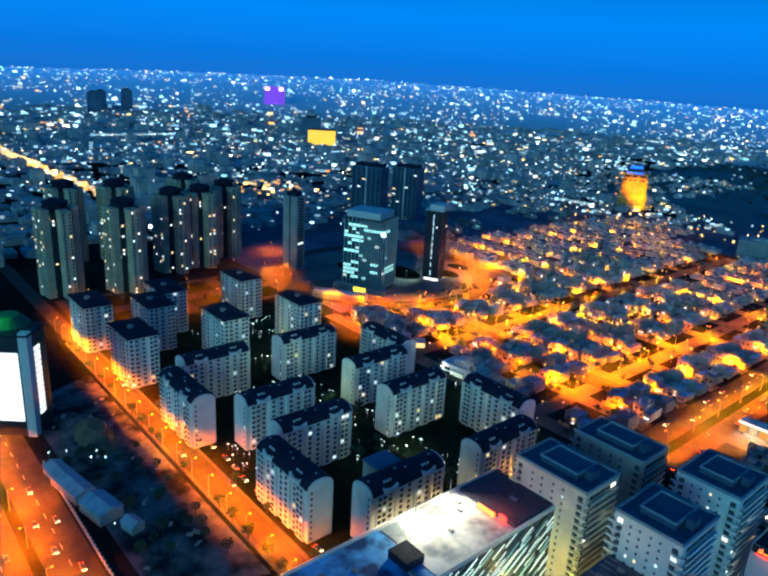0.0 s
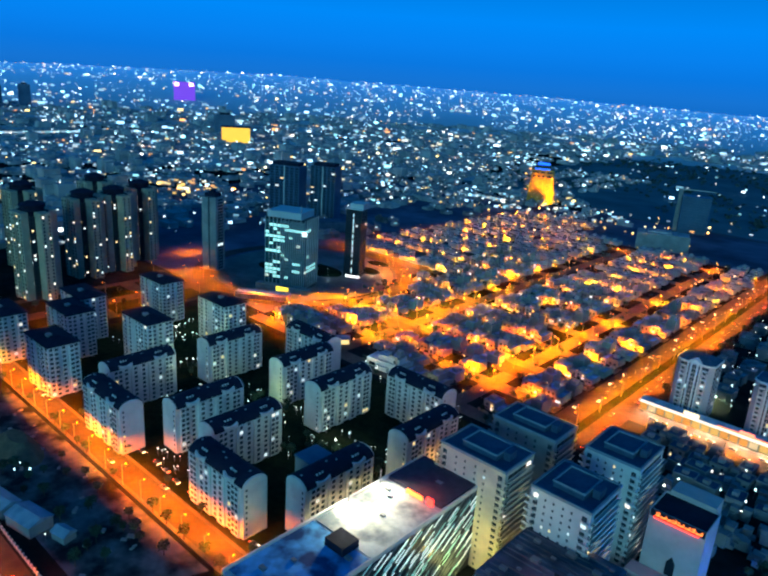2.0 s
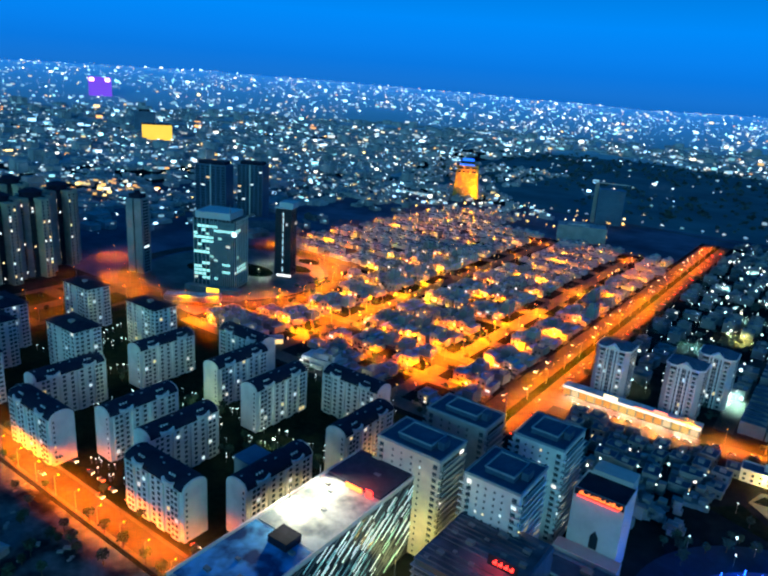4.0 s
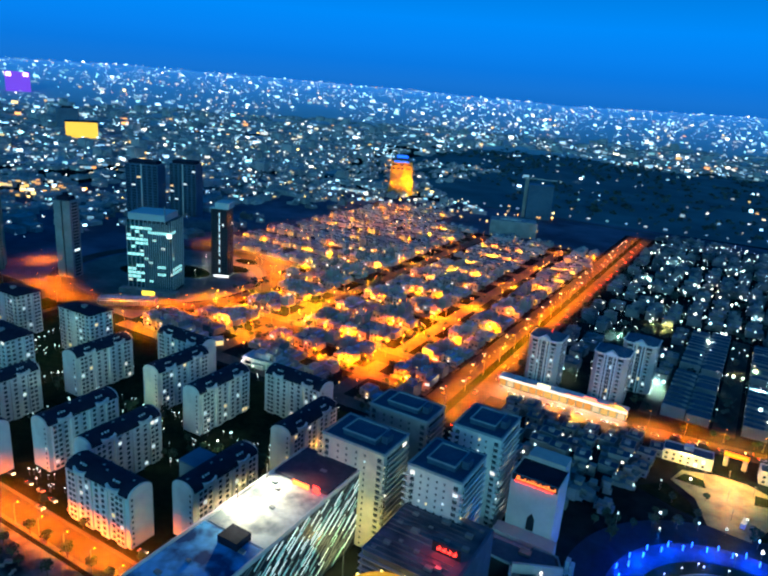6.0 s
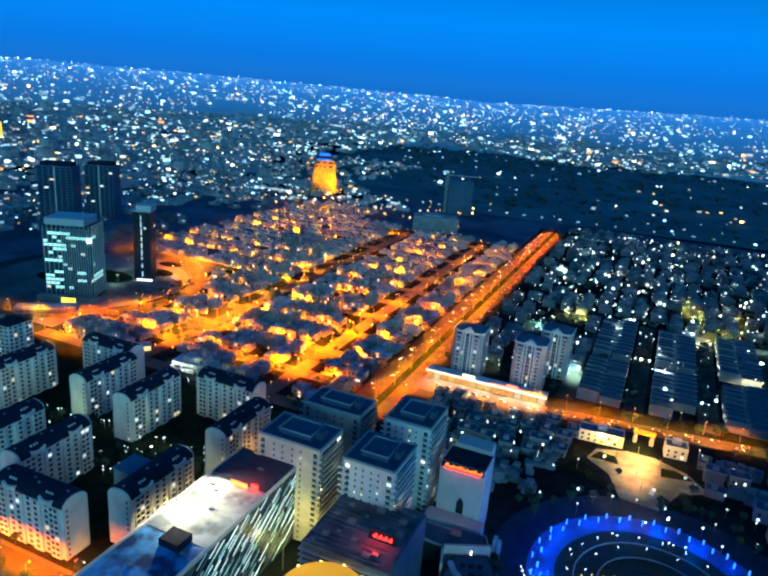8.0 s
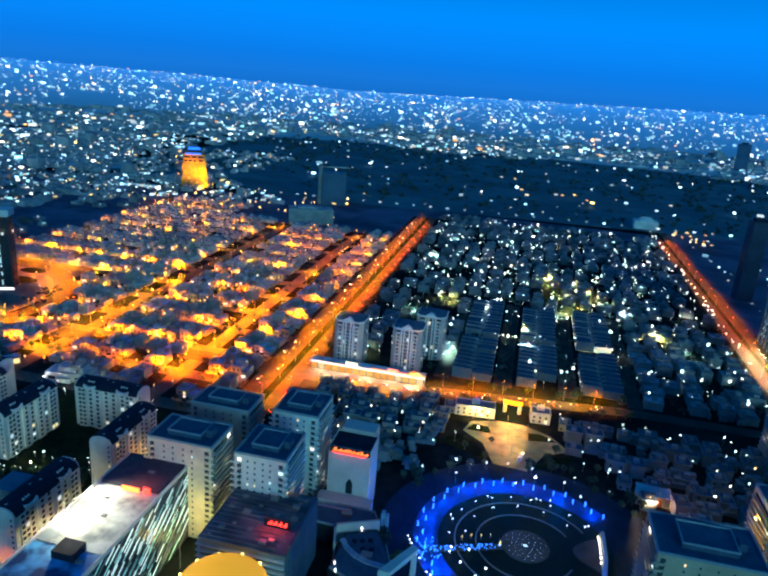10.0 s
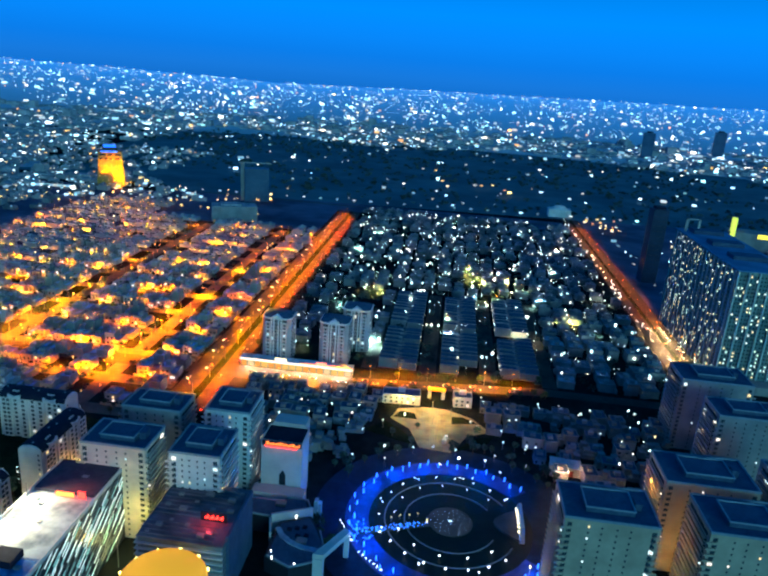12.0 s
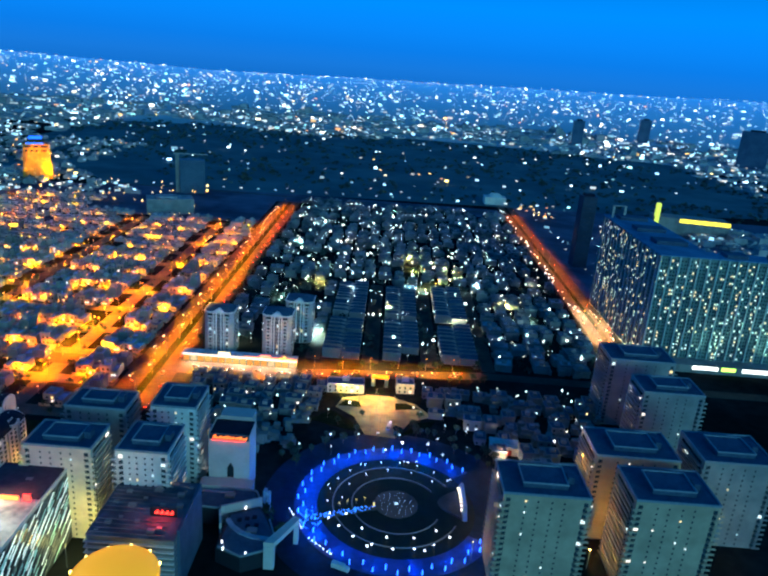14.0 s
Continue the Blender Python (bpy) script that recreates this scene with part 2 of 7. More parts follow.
def build_ground():
    bm = bmesh.new()
    rings = [0, 150, 400, 800, 1300, 1900, 2300, 2600, 2900, 3200, 3500, 3800, 4100, 4400, 4650, 4850]
    n = 96
    last = [bm.verts.new((0, 0, 0))]
    for r in rings[1:]:
        row = []
        for i in range(n):
            a = math.tau * i / n
            x, y = r * math.cos(a), r * math.sin(a)
            row.append(bm.verts.new((x, y, ground_height(x, y))))
        for i in range(n):
            if len(last) == 1:
                bm.faces.new((last[0], row[i], row[(i + 1) % n]))
            else:
                bm.faces.new((last[i], row[i], row[(i + 1) % n], last[(i + 1) % n]))
        last = row
    solid("ground", bm, M["earth"], "dark bare earth of the city plain at dusk", "ground", kind="structure")


build_ground()


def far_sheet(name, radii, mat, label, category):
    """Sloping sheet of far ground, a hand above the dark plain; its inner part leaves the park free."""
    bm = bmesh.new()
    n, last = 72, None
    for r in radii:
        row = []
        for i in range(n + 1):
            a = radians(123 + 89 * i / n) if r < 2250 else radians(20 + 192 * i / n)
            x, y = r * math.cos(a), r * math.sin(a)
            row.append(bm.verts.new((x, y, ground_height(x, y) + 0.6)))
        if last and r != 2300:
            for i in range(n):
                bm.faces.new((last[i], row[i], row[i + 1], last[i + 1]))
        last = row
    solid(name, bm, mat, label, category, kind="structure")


def far_ground():
    # the paleness of this far ground stands in for distance haze
    haze_pale = material("haze_pale_city_ground", (0.55, 0.56, 0.57), 0.95, grain=0.3, scale=0.01, second=(0.38, 0.4, 0.42), second_scale=0.004)
    far_sheet("city_ground", (1450, 1600, 2000, 2240, 2300, 2600), haze_pale, "ground under the far city, paled to stand in for haze", "ground")
    # the last kilometres before the horizon: a backdrop, its haze painted as blue emission
    m = bpy.data.materials.new("painted_haze_distance")
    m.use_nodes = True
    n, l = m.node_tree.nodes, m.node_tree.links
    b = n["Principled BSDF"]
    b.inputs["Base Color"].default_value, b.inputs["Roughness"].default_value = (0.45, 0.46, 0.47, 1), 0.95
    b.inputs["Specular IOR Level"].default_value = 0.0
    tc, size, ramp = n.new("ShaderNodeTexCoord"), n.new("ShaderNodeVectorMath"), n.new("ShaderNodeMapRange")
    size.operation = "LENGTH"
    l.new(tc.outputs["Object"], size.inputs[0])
    # the painted haze grows with distance
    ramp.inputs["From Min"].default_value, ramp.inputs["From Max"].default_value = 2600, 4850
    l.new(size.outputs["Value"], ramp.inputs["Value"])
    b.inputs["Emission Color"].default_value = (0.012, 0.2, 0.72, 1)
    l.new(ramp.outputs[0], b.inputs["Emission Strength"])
    far_sheet("backdrop", (2600, 2900, 3200, 3500, 3800, 4100, 4400, 4650, 4840), m, "far ground rising towards the horizon, haze painted as blue glow", "distance")


far_ground()


def slab(name, x0, y0, x1, y1, z, mat, label, category="road"):
    return solid(name, boxes((x0, y0, -0.3, x1, y1, z)), mat, label, category, kind="structure")


slab("road_garden_street", -1200, 143.2, -60, 154.6, 0.05, M["asphalt"], "asphalt street lit orange by sodium lamps")
M["dusty_lot"] = material("dusty_lot", (0.12, 0.125, 0.19), 0.95, grain=0.4, scale=0.05, second=(0.055, 0.06, 0.1), second_scale=0.012)
slab("dusty_lot", -1000, 345, -430, 1080, 0.02, M["dusty_lot"], "dusty open ground beyond the villas", "ground")
slab("dusty_field", -430, 892, -176, 1098, 0.03, M["dusty_lot"], "dusty open ground beside the pale hall", "ground")
slab("dusty_strip", 243, 662, 900, 1190, 0.02, M["dusty_lot"], "dusty open ground beside the avenue", "ground")
slab("dusty_verge", -480, 1062, 210, 1135, 0.015, M["dusty_lot"], "dusty strip in front of the park", "ground")
slab("road_main_west", -171, 345, -155.5, 1060, 0.06, M["asphalt"], "asphalt carriageway of the main road lit orange")
slab("road_main_east", -149.5, 345, -136, 1060, 0.06, M["asphalt"], "asphalt carriageway of the main road lit orange")
slab("road_shops", -420, 403, -45, 421, 0.055, M["asphalt"], "asphalt cross street in front of the lit shops")
bm = bmesh.new()
prism(bm, [(-45, 411), (105, 432), (105, 445), (-45, 426)], -0.3, 0.055)
solid("road_cross_east", bm, M["asphalt"], "asphalt cross street behind the gate", "road", kind="structure")
slab("road_cross_far", 105, 432, 330, 444, 0.052, M["asphalt"], "unlit asphalt street beside the terraced houses")
slab("road_far_avenue_west", 213, 440, 226, 1170, 0.05, M["asphalt"], "asphalt avenue lit orange")
slab("road_far_avenue_east", 230.5, 440, 243, 1170, 0.05, M["asphalt"], "asphalt avenue lit orange")
slab("median_avenue", 226, 440, 230.5, 1170, 0.2, M["grass"], "dark planted strip between the carriageways", "median")
slab("road_park", -480, 1104, 210, 1112, 0.06, M["paving"], "pale road along the edge of the park")
slab("road_highway", -900, 48, -60, 66, 0.05, M["asphalt"], "dual carriageway lit orange by sodium lamps")
slab("road_highway_north", -900, 70, -60, 88, 0.05, M["asphalt"], "dual carriageway lit orange by sodium lamps")
slab("median", -900, 66, -60, 70, 0.2, M["grass"], "narrow planted strip between the carriageways", "median")
slab("median_main", -155.5, 345, -149.5, 1060, 0.22, M["grass"], "dark planted strip down the main road", "median")
slab("pavement_garden", -480, 154.6, -170, 156.4, 0.17, M["paving"], "narrow pavement beside the estate street", "pavement")
slab("pavement_south", -480, 141.2, -170, 143.2, 0.17, M["paving"], "pale pavement beside the empty plots", "pavement")
slab("pavement_shops", -134, 421, -48, 424, 0.18, M["paving"], "pale pavement in front of the shops", "pavement")
slab("road_behind_estate", -575, 159.5, -492, 345, 0.045, M["asphalt"], "wide junction behind the estate lit orange")
for i, (x0, y0, x1, y1) in enumerate(((-566, 170, -538, 224), (-566, 238, -538, 286), (-523, 170, -498, 236), (-523, 250, -498, 332), (-566, 300, -538, 338))):
    slab("traffic_island_%d" % (i + 1), x0, y0, x1, y1, 0.2, M["grass"], "dark planted island in the wide junction", "traffic island")
slab("estate_lawn", -480, 156.4, -170, 322, 0.04, M["grass"], "dark planted court between the apartment blocks", "lawn")
for i, x in enumerate((-333, -223)):
    slab("road_villas_%d" % (i + 1), x - 6, 322, x + 6, 880, 0.045, M["dusty_asphalt"], "villa street lit orange by sodium lamps")
VILLA_STREETS = (335, 380, 425, 471, 520, 568, 616, 664, 712, 760, 808, 856, 904, 952)
for i, y in enumerate(VILLA_STREETS):
    slab("road_villas_cross_%d" % (i + 1), -430 if y < 560 else -572, y - 6.5, -172 if y < 880 else -440, y + 6.5, 0.04, M["dusty_asphalt"], "narrow villa street lit orange by sodium lamps")
# dashed lane lines
for road, (x0, x1, ys) in {"main": (-163, -142.7, range(430, 1050, 12))}.items():
    bm = bmesh.new()
    for y in ys:
        for x in (x0, x1):
            box(bm, x - 0.12, y, 0.06, x + 0.12, y + 4, 0.075)
    tagged(solid("lane_lines", bm, M["line"], "white dashed lane lines on the main road", "road marking"), kind="stuff")
bm = bmesh.new()
for x in range(-890, -70, 12):
    for y in (57, 79):
        box(bm, x, y - 0.12, 0.05, x + 4, y + 0.12, 0.065)
tagged(solid("lane_lines", bm, M["line"], "white dashed lane lines on the carriageway", "road marking"), kind="stuff")


M["dormer"] = material("grey_white_render", (0.62, 0.64, 0.63), 0.85, grain=0.2, scale=0.8, second=(0.45, 0.47, 0.48), second_scale=0.4)
M["coping"] = material("pale_blue_coping", (0.2, 0.27, 0.32), 0.8, grain=0.25, scale=0.5)


# ---- apartment blocks with barrel roofs ----
def apartment_block():
    """Long axis along x, 42.5 by 12.6 m, the centre of its base at the origin."""
    L, W, H = 42.5, 12.6, 25.6
    ob = thing("apartment_block", "pale nine-storey apartment block with a dark barrel roof", "apartment building", group="apartment blocks of the estate")
    part("wall", boxes((-L / 2, -W / 2, 0, L / 2, W / 2, H)), M["render"], ob)
    bm = bmesh.new()
    n = 12
    for x in (-L / 2, L / 2 - 0.75):
        g = bmesh.new()
        pts = [(W / 2 * math.cos(math.pi * i / n), 3.9 * math.sin(math.pi * i / n)) for i in range(n + 1)]
        a = [g.verts.new((x, y, H + z)) for y, z in pts]
        b = [g.verts.new((x + 0.75, y, H + z)) for y, z in pts]
        g.faces.new(a), g.faces.new(b[::-1])
        for i in range(n + 1):
            g.faces.new((a[i], a[(i + 1) % (n + 1)], b[(i + 1) % (n + 1)], b[i]))
        part("gable", g, M["render"], ob)
    prev = None
    for i in range(n + 1):
        a = math.pi * i / n
        y, z = (W / 2 + 0.5) * math.cos(a), H + 0.1 + 4.0 * math.sin(a)
        yi, zi = (W / 2 + 0.1) * math.cos(a), H + 3.7 * math.sin(a)
        row = [bm.verts.new((-L / 2 + 0.76, y, z)), bm.verts.new((L / 2 - 0.76, y, z)), bm.verts.new((L / 2 - 0.76, yi, zi)), bm.verts.new((-L / 2 + 0.76, yi, zi))]
        if prev:
            for k in range(4):
                bm.faces.new((prev[k], prev[(k + 1) % 4], row[(k + 1) % 4], row[k]))
        else:
            bm.faces.new(row)
        prev = row
    bm.faces.new(prev[::-1])
    roof = part("roof", bm, M["roof_navy"], ob, "dark barrel roof")
    for x in (-11, 11):
        # a dished parapet on the eave: low in the middle, horns swept up and back at either end
        bm = bmesh.new()
        prev = None
        for k in range(11):
            u = k / 5 - 1
            top, back = H + 1.3 + 0.95 * abs(u) ** 1.6, 0.4 * u * u
            row = [bm.verts.new(c) for c in ((x + 3.9 * u, -W / 2 - 0.95 + back, H - 0.5), (x + 4.0 * u, -W / 2 - 0.95 + back, top), (x + 3.9 * u, -W / 2 + 0.35 + 2.2 * back, top + 0.15), (x + 3.8 * u, -W / 2 + 0.35 + 2.2 * back, H - 0.5))]
            if prev:
                for i in range(4):
                    bm.faces.new((prev[i], prev[(i + 1) % 4], row[(i + 1) % 4], row[i]))
            else:
                bm.faces.new(row)
            prev = row
        bm.faces.new(prev[::-1])
        dormer = part("dormer", bm, M["dormer"], ob, "pale dished roof parapet")
        for d in (-1.7, 0.0, 1.5):
            part("roof_vent", boxes((x + d - 0.35, -W / 2 + 2.0, H + 2.6, x + d + 0.35, -W / 2 + 2.7, H + 4.0)), M["dormer"], dormer)
    for x, y in ((-3, 0.6), (1.5, -1.2), (17, 0.3), (-18.5, -0.5)):
        part("roof_hatch", boxes((x - 0.5, y - 0.4, H + 3.7, x + 0.5, y + 0.4, H + 4.35)), M["coping"], roof)
    # shallow bays of the long front, with balconies between them
    for x in (-16, -5.4, 5.4, 16):
        part("bay", boxes((x - 2.7, -W / 2 - 0.9, 0, x + 2.7, -W / 2, H - 0.4)), M["render"], ob)
    pane = window_mesh("window", 1.75, 1.55, M["pane"])
    back, ends = bmesh.new(), bmesh.new()
    for s in range(9):
        z = 2.0 + s * 2.78
        for x in (-17.3, -14.7, -10.7, -5.4, 0.0, 5.4, 10.7, 14.7, 17.3):
            bay = abs(abs(x) - 10.7) > 0.5 and x != 0
            part("window", pane, None, ob, at=pose(x, -W / 2 - (0.94 if bay else 0.04), z))
            y = W / 2 + 0.04
            box(back, x - 0.75, y - 0.08, z - 0.75, x + 0.75, y + 0.08, z + 0.75)
        for x in (-L / 2 - 0.03, L / 2 + 0.03):
            box(ends, x - 0.06, -W / 2 + 1.15, z - 0.6, x + 0.06, -W / 2 + 2.05, z + 0.6)
    tagged(part("end_glazing", ends, M["pane_rows"], ob), kind="stuff")
    tagged(part("rear_glazing", back, M["pane_tower"], ob), kind="stuff")
    return ob


BLOCKS = [  # centre x, y and whether the long front looks east
    (-227, 166.5, 0), (-193.2, 199.5, 1), (-323, 160.5, 0), (-291, 196.5, 1), (-257.5, 196.8, 1), (-353.8, 191.8, 1),
    (-351, 255.5, 1), (-296.8, 271.5, 1), (-258.5, 267.0, 1), (-190.2, 262.8, 1), (-222, 298.5, 0), (-320.5, 301.5, 0),
]
first = apartment_block()
for i, (x, y, east) in enumerate(BLOCKS):
    at = pose(x, y, 0, 0, 0, 90 if east else 0)
    if i:
        copy_thing(first, at)
    else:
        first.matrix_basis = at


def point_block():
    """Eleven storeys under a low hipped roof, 34 by 18 m, the centre of its base at the origin."""
    L, W, H = 33.5, 18.5, 32.0
    ob = thing("point_block", "grey eleven-storey apartment house with a dark hipped roof", "apartment building", group="hip-roofed apartment houses")
    part("wall", boxes((-L / 2, -W / 2, 0, L / 2, W / 2, H)), M["render"], ob)
    o = 0.7
    bm = bmesh.new()
    prism(bm, [(-L / 2 - o, -W / 2 - o), (L / 2 + o, -W / 2 - o), (L / 2 + o, W / 2 + o), (-L / 2 - o, W / 2 + o)], H, H + 0.8)
    prism(bm, [(-L / 2 - o, -W / 2 - o), (L / 2 + o, -W / 2 - o), (L / 2 + o, W / 2 + o), (-L / 2 - o, W / 2 + o)], H + 0.8, H + 3.6, [(-L / 2 + 8, -1), (L / 2 - 8, -1), (L / 2 - 8, 1), (-L / 2 + 8, 1)])
    roof = part("roof", bm, M["roof_navy"], ob, "dark hipped roof")
    part("roof_hatch", boxes((2, -4.5, H + 1.6, 5.5, -1.5, H + 4.2)), M["render_grey"], roof)
    for x in (-11, 0, 11):
        part("bay", boxes((x - 2.2, -W / 2 - 0.8, 0, x + 2.2, -W / 2, H - 0.3)), M["render"], ob)
    for y in (-4.5, 4.5):
        part("bay", boxes((L / 2, y - 1.6, 0, L / 2 + 0.7, y + 1.6, H - 0.3)), M["render"], ob)
    back = bmesh.new()
    for s in range(11):
        z = 2.0 + s * 2.85
        row = bmesh.new()
        for x in (-14.5, -11, -6.5, -2.5, 2.5, 6.5, 11, 14.5):
            y = -W / 2 - (0.84 if abs(x) == 11 else 0.04)
            box(row, x - 1.05, y - 0.08, z - 0.75, x + 1.05, y + 0.08, z + 0.75)
            box(back, x - 0.75, W / 2 - 0.04, z - 0.75, x + 0.75, W / 2 + 0.12, z + 0.75)
        for y in (-7.4, -4.5, 0, 4.5, 7.4):
            x = L / 2 + (0.74 if abs(y) == 4.5 else 0.04)
            box(row, x - 0.08, y - 0.95, z - 0.75, x + 0.08, y + 0.95, z + 0.75)
            box(back, -L / 2 - 0.12, y - 0.75, z - 0.75, -L / 2 + 0.04, y + 0.75, z + 0.75)
        tagged(part("storey_glazing", row, M["pane_rows"], ob), kind="stuff")
    tagged(part("rear_glazing", back, M["pane_tower"], ob), kind="stuff")
    return ob


POINTS = [(-403.3, 162.3), (-402, 224.3), (-471.5, 158), (-475, 213.5), (-449, 193), (-474, 276), (-402.5, 284)]
first = point_block()
for i, (x, y) in enumerate(POINTS):
    if i:
        copy_thing(first, pose(x, y, 0))
    else:
        first.matrix_basis = pose(x, y, 0)


def balcony_tower(x0, y0, x1, y1, H, wall, label, name="balcony_tower"):
    """A flat-roofed tower with balconies down two sides and small windows in the front."""
    cx, cy, L, W = (x0 + x1) / 2, (y0 + y1) / 2, x1 - x0, y1 - y0
    ob = thing(name, label, "apartment tower", pose(cx, cy, 0), "balcony towers")
    part("wall", boxes((-L / 2, -W / 2, 0, L / 2, W / 2, H)), wall, ob)
    roof = part("roof", boxes((-L / 2 + 0.5, -W / 2 + 0.5, H, L / 2 - 0.5, W / 2 - 0.5, H + 0.35)), M["roof_blue"], ob, "blue-grey flat roof")
    t = 0.5
    part("parapet", boxes((-L / 2 - 0.2, -W / 2 - 0.2, H, L / 2 + 0.2, -W / 2 + t, H + 1.1), (-L / 2 - 0.2, W / 2 - t, H, L / 2 + 0.2, W / 2 + 0.2, H + 1.1), (-L / 2 - 0.2, -W / 2 + t, H, -L / 2 + t, W / 2 - t, H + 1.1), (L / 2 - t, -W / 2 + t, H, L / 2 + 0.2, W / 2 - t, H + 1.1)), M["coping"], ob)
    a, b = L * 0.26, W * 0.28
    part("roof_terrace", boxes((-a - 0.3, -b - 0.3, H + 2.6, a + 0.3, -b + 0.3, H + 3.3), (-a - 0.3, b - 0.3, H + 2.6, a + 0.3, b + 0.3, H + 3.3), (-a - 0.3, -b + 0.3, H + 2.6, -a + 0.3, b - 0.3, H + 3.3), (a - 0.3, -b + 0.3, H + 2.6, a + 0.3, b - 0.3, H + 3.3)), M["coping"], roof, "raised roof terrace with low walls")
    part("terrace_floor", boxes((-a, -b, H + 0.3, a, b, H + 2.5)), M["roof_blue"], roof)
    part("lift_house", boxes((a + 1.0, -2.5, H + 0.3, min(a + 4.0, L / 2 - 1), 2.5, H + 3.8)), M["roof_blue"], roof)
    n = int(H / 3.0)
    for side in (-1, 1):
        bm = boxes((0, -W * 0.42, 0, 1.5 * side, W * 0.42, 0.25), (1.4 * side, -W * 0.42, 0.25, 1.55 * side, W * 0.42, 1.1))
        me = mesh_of("balcony", bm, wall)
        glass = bmesh.new()
        for s in range(n):
            part("balcony", me, None, ob, at=pose(side * L / 2, 0, 0.6 + s * 3.0))
            for k in range(5):
                y = W * (-0.4 + 0.16 * k)
                box(glass, side * L / 2 - 0.06, y + 0.15, 1.7 + s * 3.0, side * L / 2 + 0.06, y + W * 0.16 - 0.15, 3.3 + s * 3.0)
        tagged(part("balcony_glazing", glass, M["pane_tower"], ob), kind="stuff")
    back = bmesh.new()
    cols = [L * k for k in (-0.24, -0.1, 0.06, 0.2)]
    # corner balconies that wrap on to the front
    corner, slots = bmesh.new(), bmesh.new()
    for side in (-1, 1):
        for s in range(n):
            x, y, z = side * L / 2, -W / 2, 0.6 + s * 3.0
            for a, b, c, d, e, f in ((-1.55, -1.3, 0, 2.6, 0, 0.22), (-1.55, -1.3, 0.22, 2.6, -1.18, 1.05), (2.48, -1.18, 0.22, 2.6, 0, 1.05)):
                box(corner, x - side * a, y + b, z + c, x - side * d, y + e, z + f)
            box(slots, side * (L / 2 - 2.3) - 1.0, -W / 2 - 0.06, 1.2 + s * 3.0, side * (L / 2 - 2.3) + 1.0, -W / 2 + 0.04, 3.2 + s * 3.0)
    tagged(part("corner_balcony", corner, wall, ob), kind="stuff")
    tagged(part("balcony_door", slots, M["pane_rows"], ob), kind="stuff")
    for x in cols:
        column = bmesh.new()
        for s in range(n):
            z = 2.0 + s * 3.0
            box(column, x - 0.4, -W / 2 - 0.1, z - 0.5, x + 0.4, -W / 2 + 0.04, z + 0.5)
            box(back, x - 0.45, W / 2 - 0.05, z - 0.6, x + 0.45, W / 2 + 0.1, z + 0.6)
        tagged(part("column_glazing", column, M["pane_rows"], ob), kind="stuff")
    tagged(part("rear_glazing", back, M["pane_tower"], ob), kind="stuff")
    return ob


TOWERS = [
    (-149, 220, -117, 242, 50, "render_warm"), (-106, 221, -81.5, 247, 50, "render"), (-147, 257, -115.5, 277, 50, "render_grey"), (-105, 264, -81, 290, 50, "render"),
    (74, 211, 114, 238, 50, "render_stone"), (127, 249, 170, 277, 50, "render_stone"), (135, 213, 174, 241, 50, "render_stone"), (179, 327, 217, 352, 50, "render_grey"),
    (173, 375, 218, 403, 50, "render_grey"), (183, 251, 221, 281, 50, "render_grey"),
]
for x0, y0, x1, y1, h, m in TOWERS:
    balcony_tower(x0, y0, x1, y1, h, M[m], "%s sixteen-storey tower with balconies and a blue flat roof" % {"render_warm": "cream", "render": "pale grey", "render_grey": "grey", "render_stone": "stone-grey"}[m])


ob = thing("flat_wing", "flat-roofed rear wing with a pale blue roof", "building", pose(-205.6, 200.3, 0))
part("wall", boxes((-6.2, -6.5, 0, 6.2, 6.5, 25.4)), M["render_grey"], ob)
part("roof", boxes((-6.6, -6.9, 25.4, 6.0, 6.9, 26.0)), material("pale_blue_roof", (0.09, 0.16, 0.24), 0.75, grain=0.25, scale=0.4, second=(0.07, 0.12, 0.19), second_scale=0.1), ob, "pale blue flat roof")



